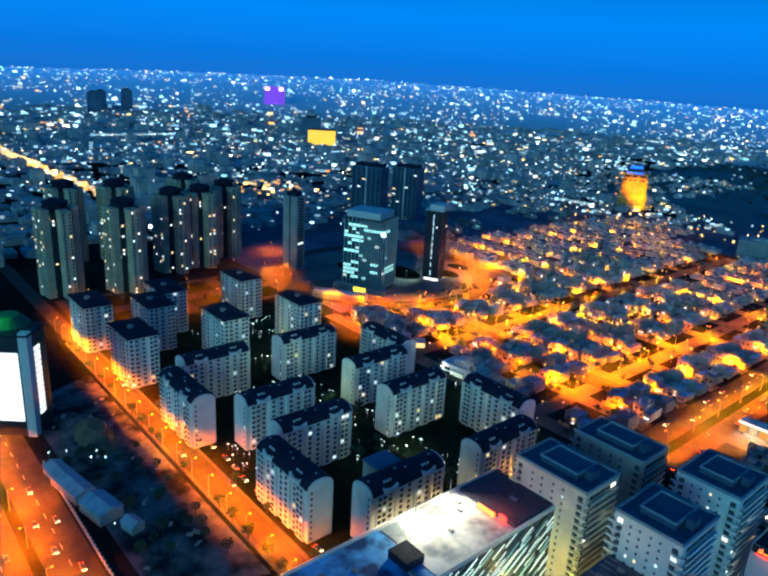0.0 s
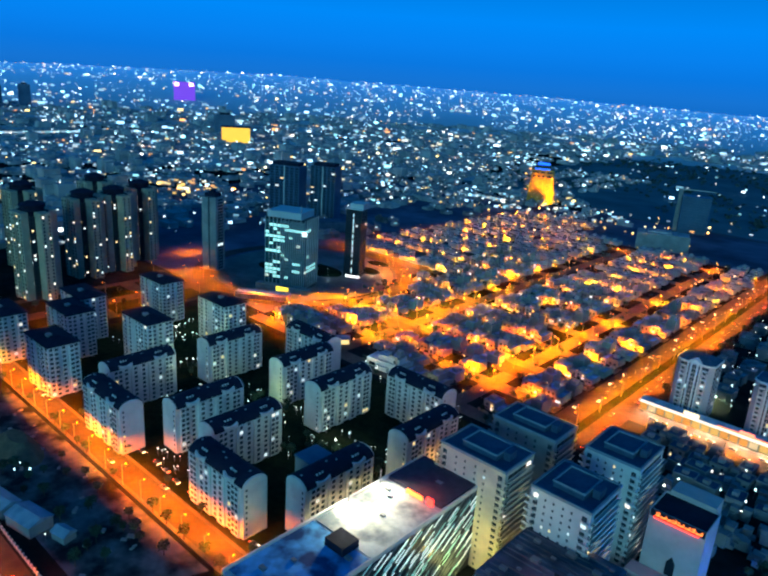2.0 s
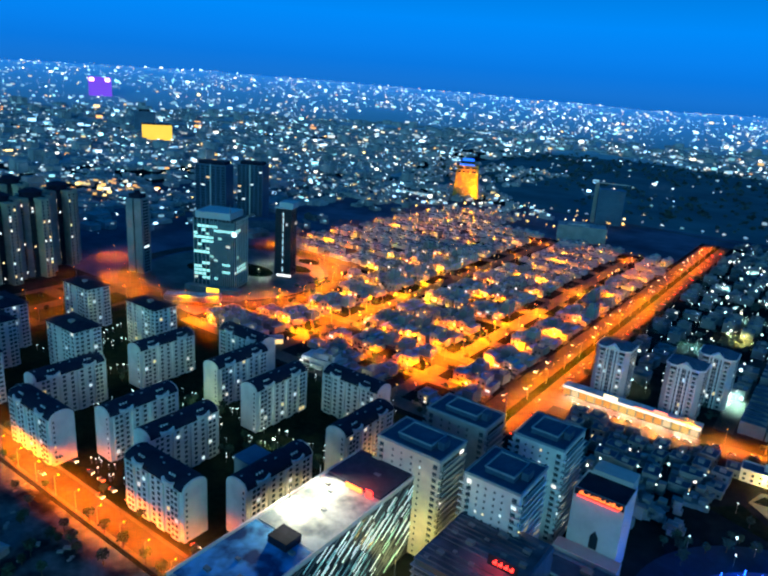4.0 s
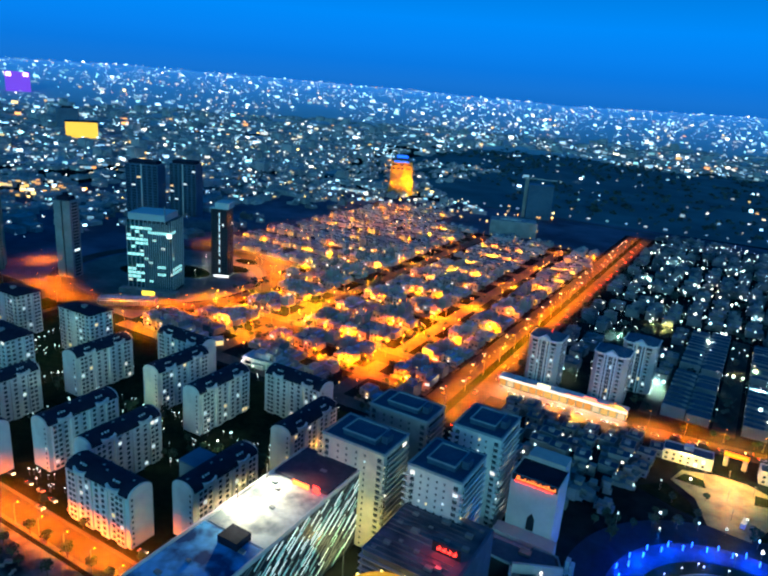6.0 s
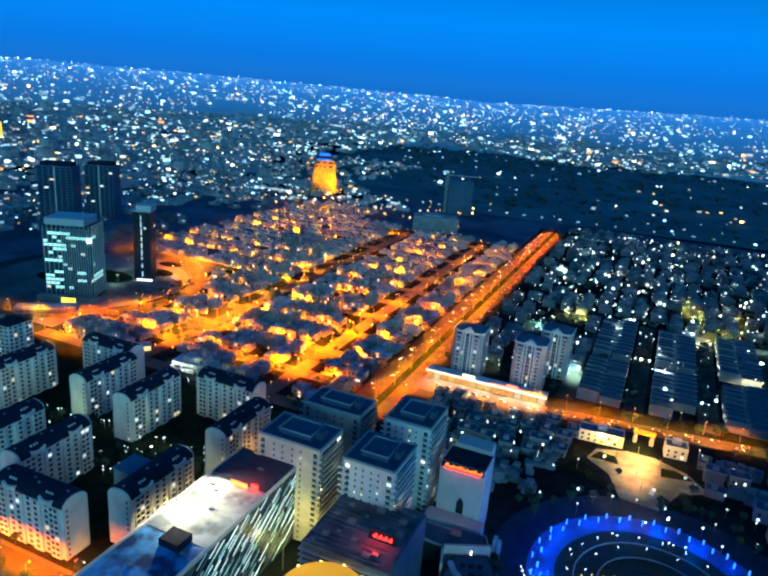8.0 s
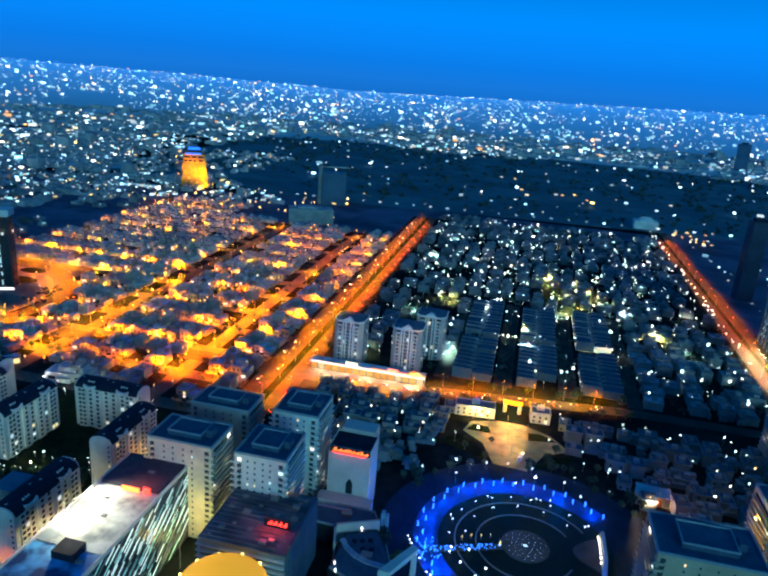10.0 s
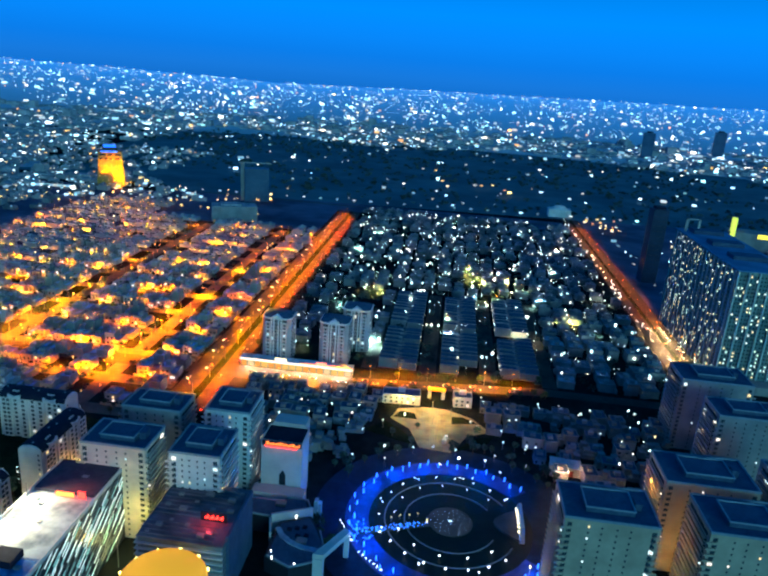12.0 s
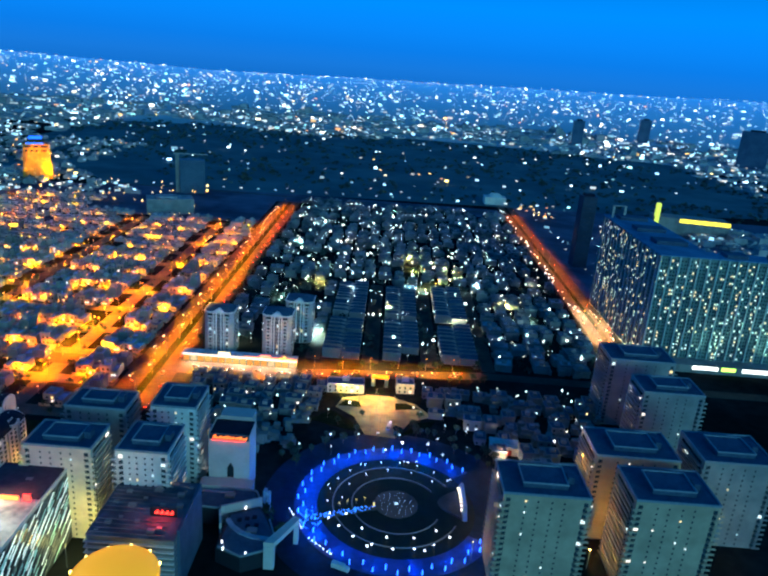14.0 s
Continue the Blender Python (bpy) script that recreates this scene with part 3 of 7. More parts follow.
# ---- tall towers behind the estate ----
def cross_tower(x, y, turn, H=74.0):
    """A residential tower of crossing slabs with pale piers, dark recesses and a dark drum on the roof."""
    ob = thing("cross_tower", "tall grey residential tower with pale piers and a dark roof drum", "apartment tower", pose(x, y, 0, 0, 0, turn), "tall residential towers")
    part("core", boxes((-11, -9, 0, 11, 9, H - 3)), M["dark_clad"], ob, "dark recessed core with small windows")
    for sx, sy, w, d in ((-5.5, -12, 4.2, 6), (5.5, -12, 4.2, 6), (-5.5, 12, 4.2, 6), (5.5, 12, 4.2, 6), (14, 0, 6, 8.5), (-14, 0, 6, 8.5)):
        part("wing", boxes((sx - w, sy - d / 2, 0, sx + w, sy + d / 2, H)), M["render_stone"], ob)
    part("roof", boxes((-10, -8, H - 3, 10, 8, H + 0.5)), M["roof_navy"], ob)
    bm = bmesh.new()
    prism(bm, circle(0, 0, 9, 16), H + 0.5, H + 5, circle(0, 0, 10.5, 16))
    prism(bm, circle(0, 0, 10.5, 16), H + 5, H + 7.5, circle(0, 0, 4, 16))
    part("roof_drum", bm, M["roof_navy"], ob, "dark flared roof drum")
    n = 24
    cols = [(x0 + dx, -15.05, 0) for x0 in (-5.5, 5.5) for dx in (-2.2, 2.2)] + [(20.05, y0, 90) for y0 in (-2.4, 2.4)]
    for cx, cy, turned in cols:
        bm = bmesh.new()
        for s in range(n):
            z = 2 + s * 3.0
            if turned:
                box(bm, cx - 0.1, cy - 0.7, z - 0.8, cx + 0.1, cy + 0.7, z + 0.8)
            else:
                box(bm, cx - 0.7, cy - 0.1, z - 0.8, cx + 0.7, cy + 0.1, z + 0.8)
        tagged(part("column_glazing", bm, M["pane_tower"], ob), kind="stuff")
    bm = bmesh.new()
    for s in range(n):
        z = 2 + s * 3.0
        for cx in (-9, 0, 9):
            box(bm, cx - 0.8, -9.12, z - 0.8, cx + 0.8, -8.95, z + 0.8)
        for cy in (-7, 7):
            box(bm, 10.95, cy - 0.8, z - 0.8, 11.12, cy + 0.8, z + 0.8)
    tagged(part("recess_glazing", bm, M["pane_tower"], ob), kind="stuff")
    return ob


for x, y, turn in ((-594, 172, 8), (-580, 222, 8), (-617, 280, 8), (-622, 312, 8), (-645, 350, 8), (-690, 205, 8), (-680, 250, 8), (-700, 330, 8)):
    cross_tower(x, y, turn)


# ---- the round compound with the office towers ----
def slab_tower():
    ob = thing("slab_tower", "slender grey residential slab with one dark recess down its front", "tower", pose(-566, 386, 0, 0, 0, 20))
    for x in (-4.6, 4.6):
        part("pier", boxes((x - 3.8, -7, 0, x + 3.8, 7, 74)), M["render_grey"], ob)
    part("recess", boxes((-0.8, -6.2, 0, 0.8, 6.2, 72)), M["dark_clad"], ob, "dark glazed recess")
    part("roof_box", boxes((-6, -5, 74, 6, 5, 78), (-2, -2, 78, 2, 2, 81)), M["roof_navy"], ob)
    side = bmesh.new()
    for s in range(24):
        box(side, 8.35, -4, 1.5 + s * 3, 8.5, 4, 3.2 + s * 3)
    tagged(part("side_glazing", side, M["pane_tower"], ob), kind="stuff")


slab_tower()
M["pane_office"] = window_glass("office_glass", 0.03, ((0.45, 1.0, 0.9), (0.6, 1.0, 0.95), (0.85, 1.0, 0.9)), 0.9, island=True, dark=(0.03, 0.12, 0.14))
M["fin"] = material("pale_metal_fin", (0.45, 0.52, 0.54), 0.5, 0.2, grain=0.1, scale=1.0)


def office_tower():
    """Dark teal glass with upright fins, bright floors here and there, a pale cap and a mast."""
    L, W, H = 40.0, 28.0, 68.0
    ob = thing("office_tower", "teal glass office tower with upright fins and bright floors", "office tower", pose(-476, 412, 0, 0, 0, 24))
    part("core", boxes((-L / 2, -W / 2, 0, L / 2, W / 2, H)), M["dark_clad"], ob)
    # floors whose rooms are lit: storey, first and last bay of the front; bays past the tenth lie on the east side
    lit = ((16, 1, 5), (15, 5, 12), (15, 2, 2), (14, 0, 0), (13, 0, 2), (13, 3, 4), (11, 1, 1), (12, 2, 4), (9, 0, 3), (5, 0, 1), (4, 0, 3), (3, 0, 2), (6, 2, 3), (2, 2, 3), (6, 7, 8), (4, 7, 8), (5, 11, 15), (4, 11, 15), (2, 5, 5))
    bright = shining("lit_office_glass", (0.45, 1.0, 0.92), 1.1)
    for s in range(18):
        z = 3.5 + s * 3.5
        bm, on = bmesh.new(), bmesh.new()
        for k in range(17):
            g = on if any(f == s and a <= k <= b for f, a, b in lit) else bm
            if k < 10:
                x = -L / 2 + 0.2 + k * L / 10
                box(g, x, -W / 2 - 0.15, z, x + L / 10 - 0.3, -W / 2 + 0.05, z + 2.3)
            else:
                y = -W / 2 + 0.2 + (k - 10) * W / 7
                box(g, L / 2 - 0.05, y, z, L / 2 + 0.15, y + W / 7 - 0.3, z + 2.3)
                box(bm, -L / 2 - 0.15, y, z, -L / 2 + 0.05, y + W / 7 - 0.3, z + 2.3)
        tagged(part("floor_glazing", bm, M["pane_office"], ob), kind="stuff")
        if on.verts:
            tagged(part("lit_glazing", on, bright, ob, "teal-white lit office windows"), kind="stuff")
        else:
            on.free()
    for k in range(4, 10):
        for d in (0.0, 2.0):
            x = -L / 2 + k * L / 10 + d
            part("slim_fin", boxes((x - 0.2, -W / 2 - 1.2, 3, x + 0.2, -W / 2 - 0.16, H - 2)), M["fin"], ob)
    for k in range(11):
        x = -L / 2 + k * L / 10
        part("fin", boxes((x - 0.15, -W / 2 - 1.0, 3, x + 0.15, -W / 2, H)), M["fin"], ob)
    for k in range(1, 8):
        y = -W / 2 + k * W / 7
        part("fin", boxes((L / 2, y - 0.15, 3, L / 2 + 0.9, y + 0.15, H)), M["fin"], ob)
    cap = part("cap", boxes((-L / 2 + 2, -W / 2 - 0.5, H, L / 2 - 4, W / 2, H + 6)), M["fin"], ob, "pale metal roof screen")
    part("roof_lamp", boxes((L / 2 - 1.5, -W / 2 - 2.2, H - 14, L / 2 + 2.5, -W / 2 - 1.25, H - 10.5)), shining("roof_line_lamp", (0.75, 1.0, 1.0), 2.5), ob, "bright white lamp panel")
    bm = bmesh.new()
    prism(bm, circle(L / 2 - 5, -W / 2 + 2, 0.6, 8), H + 6, H + 14, circle(L / 2 - 5, -W / 2 + 2, 0.25, 8))
    part("mast", bm, M["steel"], cap)
    podium = part("podium", boxes((-L / 2 - 6, -W / 2 - 8, 0, L / 2 + 8, -W / 2, 5)), M["concrete"], ob)
    part("entrance", boxes((-4, -W / 2 - 8.2, 0.3, 8, -W / 2 - 8.02, 4.5)), shining("yellow_entrance", (1.0, 0.75, 0.05), 2.5), podium, "yellow lit entrance")


office_tower()


def strip_tower():
    ob = thing("strip_tower", "dark slender tower with a white strip of light down its corner", "tower", pose(-464, 486, 0, 0, 0, 24))
    part("body", boxes((-8.5, -8, 0, 8.5, 8, 70)), M["dark_clad"], ob)
    part("light_strip", boxes(*[(-0.6, -8.3, z, 0.3, -8.02, z + h) for z, h in ((62, 4), (55, 6), (47, 7), (41, 4), (34, 5), (26, 6), (22, 2.5), (14, 4), (5, 5))]), shining("white_strip", (0.6, 0.9, 1.0), 0.75), ob, "white strip of light")
    part("crown", boxes((-9.5, -9, 70, 9.5, 9, 71), (-5, -7, 71, 9.5, 9, 76)), M["fin"], ob)
    part("base_light", boxes((-6, -8.8, 0.5, 9, -8.05, 2.2)), shining("white_base", (0.95, 0.98, 1.0), 1.8), ob)
    bm = bmesh.new()
    for s in range(22):
        for x in (-6, -3.5, 3.5, 6):
            box(bm, x - 0.9, -8.1, 2 + s * 3, x + 0.9, -7.95, 4 + s * 3)
        for y in (-5, 0, 5):
            box(bm, 8.45, y - 1.6, 2 + s * 3, 8.6, y + 1.6, 4 + s * 3)
    tagged(part("glazing", bm, window_glass("strip_tower_glass", 0.015, (COOL, WHITE), 1.2, island=True), ob), kind="stuff")


strip_tower()


# haze over the distant towers is put into this blue colour
M["haze_clad"] = material("haze_blue_cladding", (0.05, 0.12, 0.2), 0.4, grain=0.2, scale=0.2, second=(0.035, 0.09, 0.16), second_scale=0.04)


def twin_tower(x, y, w, h):
    ob = thing("twin_tower", "dark unlit high-rise behind the round compound, haze put into its blue", "tower", pose(x, y, 0, 0, 0, 24), "dark twin towers")
    part("body", boxes((-w / 2, -12, 0, w / 2, 12, h)), M["haze_clad"], ob)
    part("roof", boxes((-w / 2 + 3, -9, h, w / 2 - 3, 9, h + 4)), M["roof_navy"], ob)
    part("pier", boxes((-0.8, -12.6, 0, 0.8, -12, h)), M["fin"], ob)
    bm = bmesh.new()
    for s in range(int(h / 3.5)):
        for k in range(6):
            a = -w / 2 + (k + 0.15) * w / 6
            box(bm, a, -12.15, 2 + s * 3.5, a + w / 6 * 0.7, -11.95, 4 + s * 3.5)
    tagged(part("glazing", bm, window_glass("dark_tower_glass_%d" % w, 0.02, (COOL, WARM), 1.2, island=True), ob), kind="stuff")


twin_tower(-712, 603, 44, 76)
twin_tower(-690, 653, 37, 75)
solid("long_hall", boxes((-70, -14, 0, 70, 14, 12), (-66, -10, 12, 66, 10, 13.5)), M["roof_blue"], "long low hall with a blue-grey roof", "hall", pose(-640, 600, 0, 0, 0, 50))

# the round plaza under the towers
bm = bmesh.new()
prism(bm, circle(-505, 455, 92, 64), -0.2, 0.06)
solid("compound_plaza", bm, material("plaza_paving", (0.17, 0.175, 0.17), 0.85, grain=0.25, scale=0.2, second=(0.09, 0.1, 0.1), second_scale=0.03), "round paved plaza under the office towers", "plaza", kind="structure")
bm = bmesh.new()
for i in range(64):
    a, b = math.tau * i / 64, math.tau * (i + 1) / 64
    q = [(-505 + r * math.cos(t), 455 + r * math.sin(t)) for r, t in ((96, a), (112, a), (112, b), (96, b))]
    v = [bm.verts.new((*p, z)) for z in (-0.2, 0.08) for p in q]
    for f in ((3, 2, 1, 0), (4, 5, 6, 7), (0, 1, 5, 4), (2, 3, 7, 6)):
        bm.faces.new([v[k] for k in f])
solid("road_ring", bm, M["asphalt"], "ring road round the compound lit orange", "road", kind="structure")
for cx, cy, r in ((-500, 470, 30), (-470, 510, 18), (-535, 440, 22), (-480, 540, 14)):
    bm = bmesh.new()
    prism(bm, circle(cx, cy, r, 28, 0, r * 0.6), 0.05, 0.3)
    solid("lawn_bed", bm, M["grass"], "dark green lawn bed on the round plaza", "lawn", group="lawn beds", kind="structure")


# ---- the orange hotel tower ----
def orange_tower():
    ob = thing("orange_tower", "tapering tower floodlit orange with a blue-lit crown", "tower", pose(-597, 1096, 0, 0, 0, 28))
    lit = material("sandstone_cladding", (0.42, 0.26, 0.07), 0.8, grain=0.25, scale=0.3, second=(0.32, 0.19, 0.05), second_scale=0.08)
    M["amber_glass"] = window_glass("amber_glass", 0.12, (WARM, AMBER), 0.8, island=True, dark=(0.3, 0.2, 0.06))
    bm = bmesh.new()
    prism(bm, [(-23.5, -14), (23.5, -14), (23.5, 14), (-23.5, 14)], 0, 60, [(-19.5, -12), (19.5, -12), (19.5, 12), (-19.5, 12)])
    part("shaft", bm, lit, ob)
    for k in range(9):
        bm = bmesh.new()
        for s in range(11):
            z = 6 + s * 4.0
            x, y = (k - 4) * (4.9 - 0.8 * z / 60), -14 + 2 * z / 60
            box(bm, x - 0.6, y - 0.15, z, x + 0.6, y + 0.2, z + 1.6)
        tagged(part("column_glazing", bm, M["amber_glass"], ob), kind="stuff")
    for z, spans in ((47, ((-17, -12), (-9, -4), (-1, 3), (8, 16))), (54, ((-18, -7), (-4, 4), (7, 18)))):
        for x0, x1 in spans:
            y = -14 + 2 * z / 60
            part("dark_opening", boxes((x0, y - 0.4, z, x1, y + 0.5, z + 3.2)), M["dark_clad"], ob, "dark band of openings near the top")
    crown = part("crown", boxes((-20, -12.5, 60, 20, 12.5, 62.5), (-13, -9, 62.5, 13, 9, 68)), M["dark_clad"], ob)
    part("crown_light", boxes((-10, -8, 68, 10, 6, 71), (-15, -12.7, 60.3, 12, -12.52, 62.3)), shining("blue_crown", (0.01, 0.12, 1.0), 2.5), crown, "blue crown light")
    for x, y, z, p in ((-14, -40, 4, 170000), (14, -40, 4, 170000), (44, 0, 6, 110000)):
        lamp = new("floodlight", bpy.data.lights.new("floodlight", "SPOT"))
        lamp.data.energy, lamp.data.color, lamp.data.spot_size, lamp.data.shadow_soft_size = p * 9.0, (1.0, 0.22, 0.0), radians(100), 2
        lamp.matrix_world = ob.matrix_basis @ look((x, y, z), (0, 0, 34))
        part("flood_mast", boxes((x - 0.3, y - 1.2, 0, x + 0.3, y - 0.6, z + 0.6)), M["steel"], ob)


orange_tower()


def white_hall():
    ob = thing("white_hall", "pale unlit hall with a flat roof and a raised deck", "hall", pose(-310, 920, 0, 0, 0, 22))
    part("wall", boxes((-33, -16, 0, 33, 16, 22)), M["render_grey"], ob)
    part("roof", boxes((-32, -15, 22, 32, 15, 22.6)), M["roof_flat"], ob)
    part("deck", boxes((-20, -9, 22.6, 10, 9, 25)), M["roof_flat"], ob)


white_hall()


def frame_tower():
    ob = thing("frame_tower", "dark unfinished concrete frame tower with a crane jib", "unfinished tower", pose(-325, 1080, 0, 0, 0, 18))
    part("body", boxes((-19, -11, 0, 21, 11, 56)), M["haze_clad"], ob)
    part("core", boxes((-26, -4, 0, -20, 4, 64)), M["concrete"], ob)
    part("jib", boxes((-30, -0.6, 64, 26, 0.6, 65.4)), M["steel"], ob)
    for s in range(14):
        part("floor_slab", boxes((-20, -12, s * 4 + 3, 22, 12, s * 4 + 3.3)), M["haze_clad"], ob)


frame_tower()


# ---- the three apartment towers beside the shops ----
M["trim"] = material("white_trim", (0.74, 0.74, 0.72), 0.8, grain=0.1, scale=1.0)
# the shops' pink light on the towers is put into this colour
M["rose"] = material("rose_tinted_render", (0.58, 0.48, 0.47), 0.85, grain=0.12, scale=0.4, second=(0.48, 0.4, 0.4), second_scale=0.06)


def gabled_tower(x, y, label):
    L, W, H = 23.0, 19.0, 36.0
    ob = thing("gabled_tower", label, "apartment tower", pose(x, y, 0), "apartment towers beside the shops")
    ring = [(-L / 2 + 3, -W / 2), (L / 2 - 3, -W / 2), (L / 2, -W / 2 + 3), (L / 2, W / 2), (-L / 2, W / 2), (-L / 2, -W / 2 + 3)]
    bm = bmesh.new()
    prism(bm, ring, 0, H)
    part("wall", bm, M["rose"], ob)
    bm = bmesh.new()
    big = [(px * 1.04, py * 1.04) for px, py in ring]
    prism(bm, big, H, H + 0.9)
    cornice = part("cornice", bm, M["trim"], ob, "pale cornice band")
    bm = bmesh.new()
    prism(bm, ring, H + 0.9, H + 4.2, [(px * 0.45, py * 0.3) for px, py in ring])
    part("roof", bm, M["roof_blue"], ob, "blue-grey hipped roof")
    for px in (-1.9, 1.9):
        part("pilaster", boxes((px - 0.5, -W / 2 - 1.3, 0, px + 0.5, -W / 2, H)), M["trim"], ob)
    for px in (-3.9, 3.9):
        part("pilaster", boxes((px - 0.4, -W / 2 - 0.9, 0, px + 0.4, -W / 2, H)), M["trim"], ob)
    bm = bmesh.new()
    prism(bm, [(-4.5, -W / 2 - 1.2), (4.5, -W / 2 - 1.2), (4.5, -W / 2 + 1), (-4.5, -W / 2 + 1)], H + 0.9, H + 3.4, [(-0.3, -W / 2 - 1.2), (0.3, -W / 2 - 1.2), (0.3, -W / 2 + 3), (-0.3, -W / 2 + 3)])
    part("pediment", bm, M["trim"], cornice)
    tall = window_mesh("tall_window", 1.2, 2.2, M["pane"])
    wide = window_mesh("window", 1.7, 1.6, M["pane"])
    for s in range(12):
        z = 2 + s * 2.9
        for px in (-0.75, 0.75, -2.9, 2.9):
            part("tall_window", tall, None, ob, at=pose(px, -W / 2 - 0.05, z))
        for px in (-6.6, 6.6):
            part("window", wide, None, ob, at=pose(px, -W / 2 - 0.05, z))
        for py in (-4.5, 0, 4.5):
            part("window", wide, None, ob, at=pose(L / 2 + 0.05, py, z, 0, 0, 90))
            part("window", wide, None, ob, at=pose(-L / 2 - 0.05, py, z, 0, 0, 90))
        if s % 2:
            part("balcony", boxes((-L / 2 + 3.2, -W / 2 - 1.1, z - 1.5, -L / 2 + 6.6, -W / 2, z - 0.5)), M["render"], ob)
            part("balcony", boxes((L / 2 - 6.6, -W / 2 - 1.1, z - 1.5, L / 2 - 3.2, -W / 2, z - 0.5)), M["render"], ob)
    # dark loggias under the cornice
    for px in (-6.6, 6.6):
        part("loggia", boxes((px - 1.9, -W / 2 - 0.12, H - 4.2, px + 1.9, -W / 2 + 0.1, H - 0.8)), M["dark_clad"], ob, "dark open loggia")


gabled_tower(-114, 448.5, "pale twelve-storey tower with pilasters beside the lit shops")
gabled_tower(-68.5, 450.5, "pinkish twelve-storey tower with pilasters behind the lit shops")
gabled_tower(-56, 486, "pale twelve-storey tower standing behind the other two")


def shop_row():
    ob = thing("shop_row", "long low row of brightly lit shops with a white fascia", "shops", pose(-94, 428.5, 0))
    part("wall", boxes((-44, -3.5, 0, 44, 4, 6.5)), M["render_warm"], ob)
    roof = part("roof", boxes((-44.5, -4.5, 6.5, 44.5, 4.5, 7.0)), M["roof_flat"], ob)
    part("fascia", boxes((-44.5, -4.9, 5.6, 44.5, -4.55, 7.1)), shining("white_fascia", (1.0, 0.82, 0.62), 1.5), ob, "bright white fascia")
    glow_pane = window_glass("shop_glass", 0.85, ((1.0, 0.6, 0.15), (1.0, 0.75, 0.4), (1.0, 0.42, 0.08)), 0.9, dark=(0.05, 0.04, 0.03))
    for k in range(16):
        x = -41.5 + k * 5.5
        part("shopfront", boxes((x - 2.3, -3.75, 0.4, x + 2.3, -3.52, 4.6)), glow_pane, ob, "lit shop window")
    for x, w, m in ((-12, 9, WARM), (20, 8, (1.0, 0.2, 0.12))):
        part("roof_sign", boxes((x - w / 2, -4.4, 7.5, x + w / 2, -3.9, 9.6)), shining("roof_sign_%d" % w, m, 3.0), roof, "lit roof sign")
    part("red_fascia", boxes((4, -5.1, 7.45, 44, -4.6, 8.2)), shining("red_line", (1.0, 0.25, 0.12), 1.8), roof, "thin red line of light")
    for x in (-36, -18, 0, 18, 36):
        lamp = new("shop_light", bpy.data.lights.new("shop_light", "AREA"))
        lamp.data.energy, lamp.data.color, lamp.data.shape, lamp.data.size, lamp.data.size_y = 11000, (1.0, 0.74, 0.48), "RECTANGLE", 12, 2
        lamp.matrix_world = look((-94 + x, 422.5, 5), (-94 + x, 416, 0))


shop_row()


# ---- the big hotel with the lively windows ----
def grand_hotel():
    ob = thing("grand_hotel", "huge slab hotel with many lit windows and a pale roof deck", "hotel")
    # facade darkened and piers paled green, in place of light on the piers
    wall = material("green_grey_facade", (0.15, 0.24, 0.23), 0.7, grain=0.15, scale=0.3, second=(0.1, 0.17, 0.17), second_scale=0.05)
    pale = material("painted_light_pier", (0.4, 0.5, 0.47), 0.7, grain=0.15, scale=0.3)
    H = 97.0
    part("wing", boxes((243, 514, 0, 290, 655, H)), wall, ob)
    part("front", boxes((243, 494, 0, 460, 514, H)), wall, ob)
    roof = part("roof", boxes((242, 493, H, 461, 515, H + 1.0), (242, 515, H, 291, 656, H + 1.0)), material("blue_deck", (0.1, 0.26, 0.4), 0.7, grain=0.3, scale=0.2, second=(0.06, 0.17, 0.28), second_scale=0.05), ob, "bright blue roof deck")
    for y in (530, 580, 630):
        part("plant_room", boxes((252, y, H + 1, 280, y + 16, H + 4.5)), M["roof_blue"], roof)
    for x in (300, 340, 390, 430):
        part("plant_room", boxes((x, 498, H + 1, x + 18, 511, H + 4)), M["roof_blue"], roof)
    part("roof_frame", boxes((246, 640, H + 1, 248, 642, H + 14), (258, 640, H + 1, 260, 642, H + 14), (246, 640, H + 13, 260, 642, H + 14)), M["steel"], roof)
    for k in range(27):
        x = 243 + k * 8.2
        part("pier", boxes((x - 0.6, 492.6, 0, x + 0.6, 494, H)), pale, ob)
    for k in range(17):
        y = 498 + k * 9.3
        part("pier", boxes((241.8, y - 0.6, 0, 243, y + 0.6, H)), pale, ob)
    for s in range(28):
        z = 5 + s * 3.25
        bm = bmesh.new()
        for k in range(26):
            x = 244.6 + k * 8.2
            for d in (0.3, 3.0, 5.0):
                box(bm, x + d, 493.85, z, x + d + 1.1, 494.02, z + 1.4)
        tagged(part("front_glazing", bm, M["pane_many"], ob), kind="stuff")
        bm = bmesh.new()
        for k in range(16):
            y = 499.5 + k * 9.3
            for d in (0.3, 3.4, 6.0):
                box(bm, 242.85, y + d, z, 243.02, y + d + 1.1, z + 1.4)
        tagged(part("side_glazing", bm, M["pane_many"], ob), kind="stuff")
    podium = part("podium", boxes((262, 478, 0, 460, 492.5, 7)), M["concrete"], ob)
    for x0, x1, c in ((283, 305, (0.95, 1.0, 0.95)), (308, 320, (0.5, 1.0, 0.1)), (326, 352, (0.95, 1.0, 0.95)), (356, 380, (0.8, 0.95, 1.0))):
        part("podium_sign", boxes((x0, 477.6, 3.5, x1, 477.97, 6.5)), shining("podium_sign_%d" % x0, c, 3.0), podium, "lit podium panel")


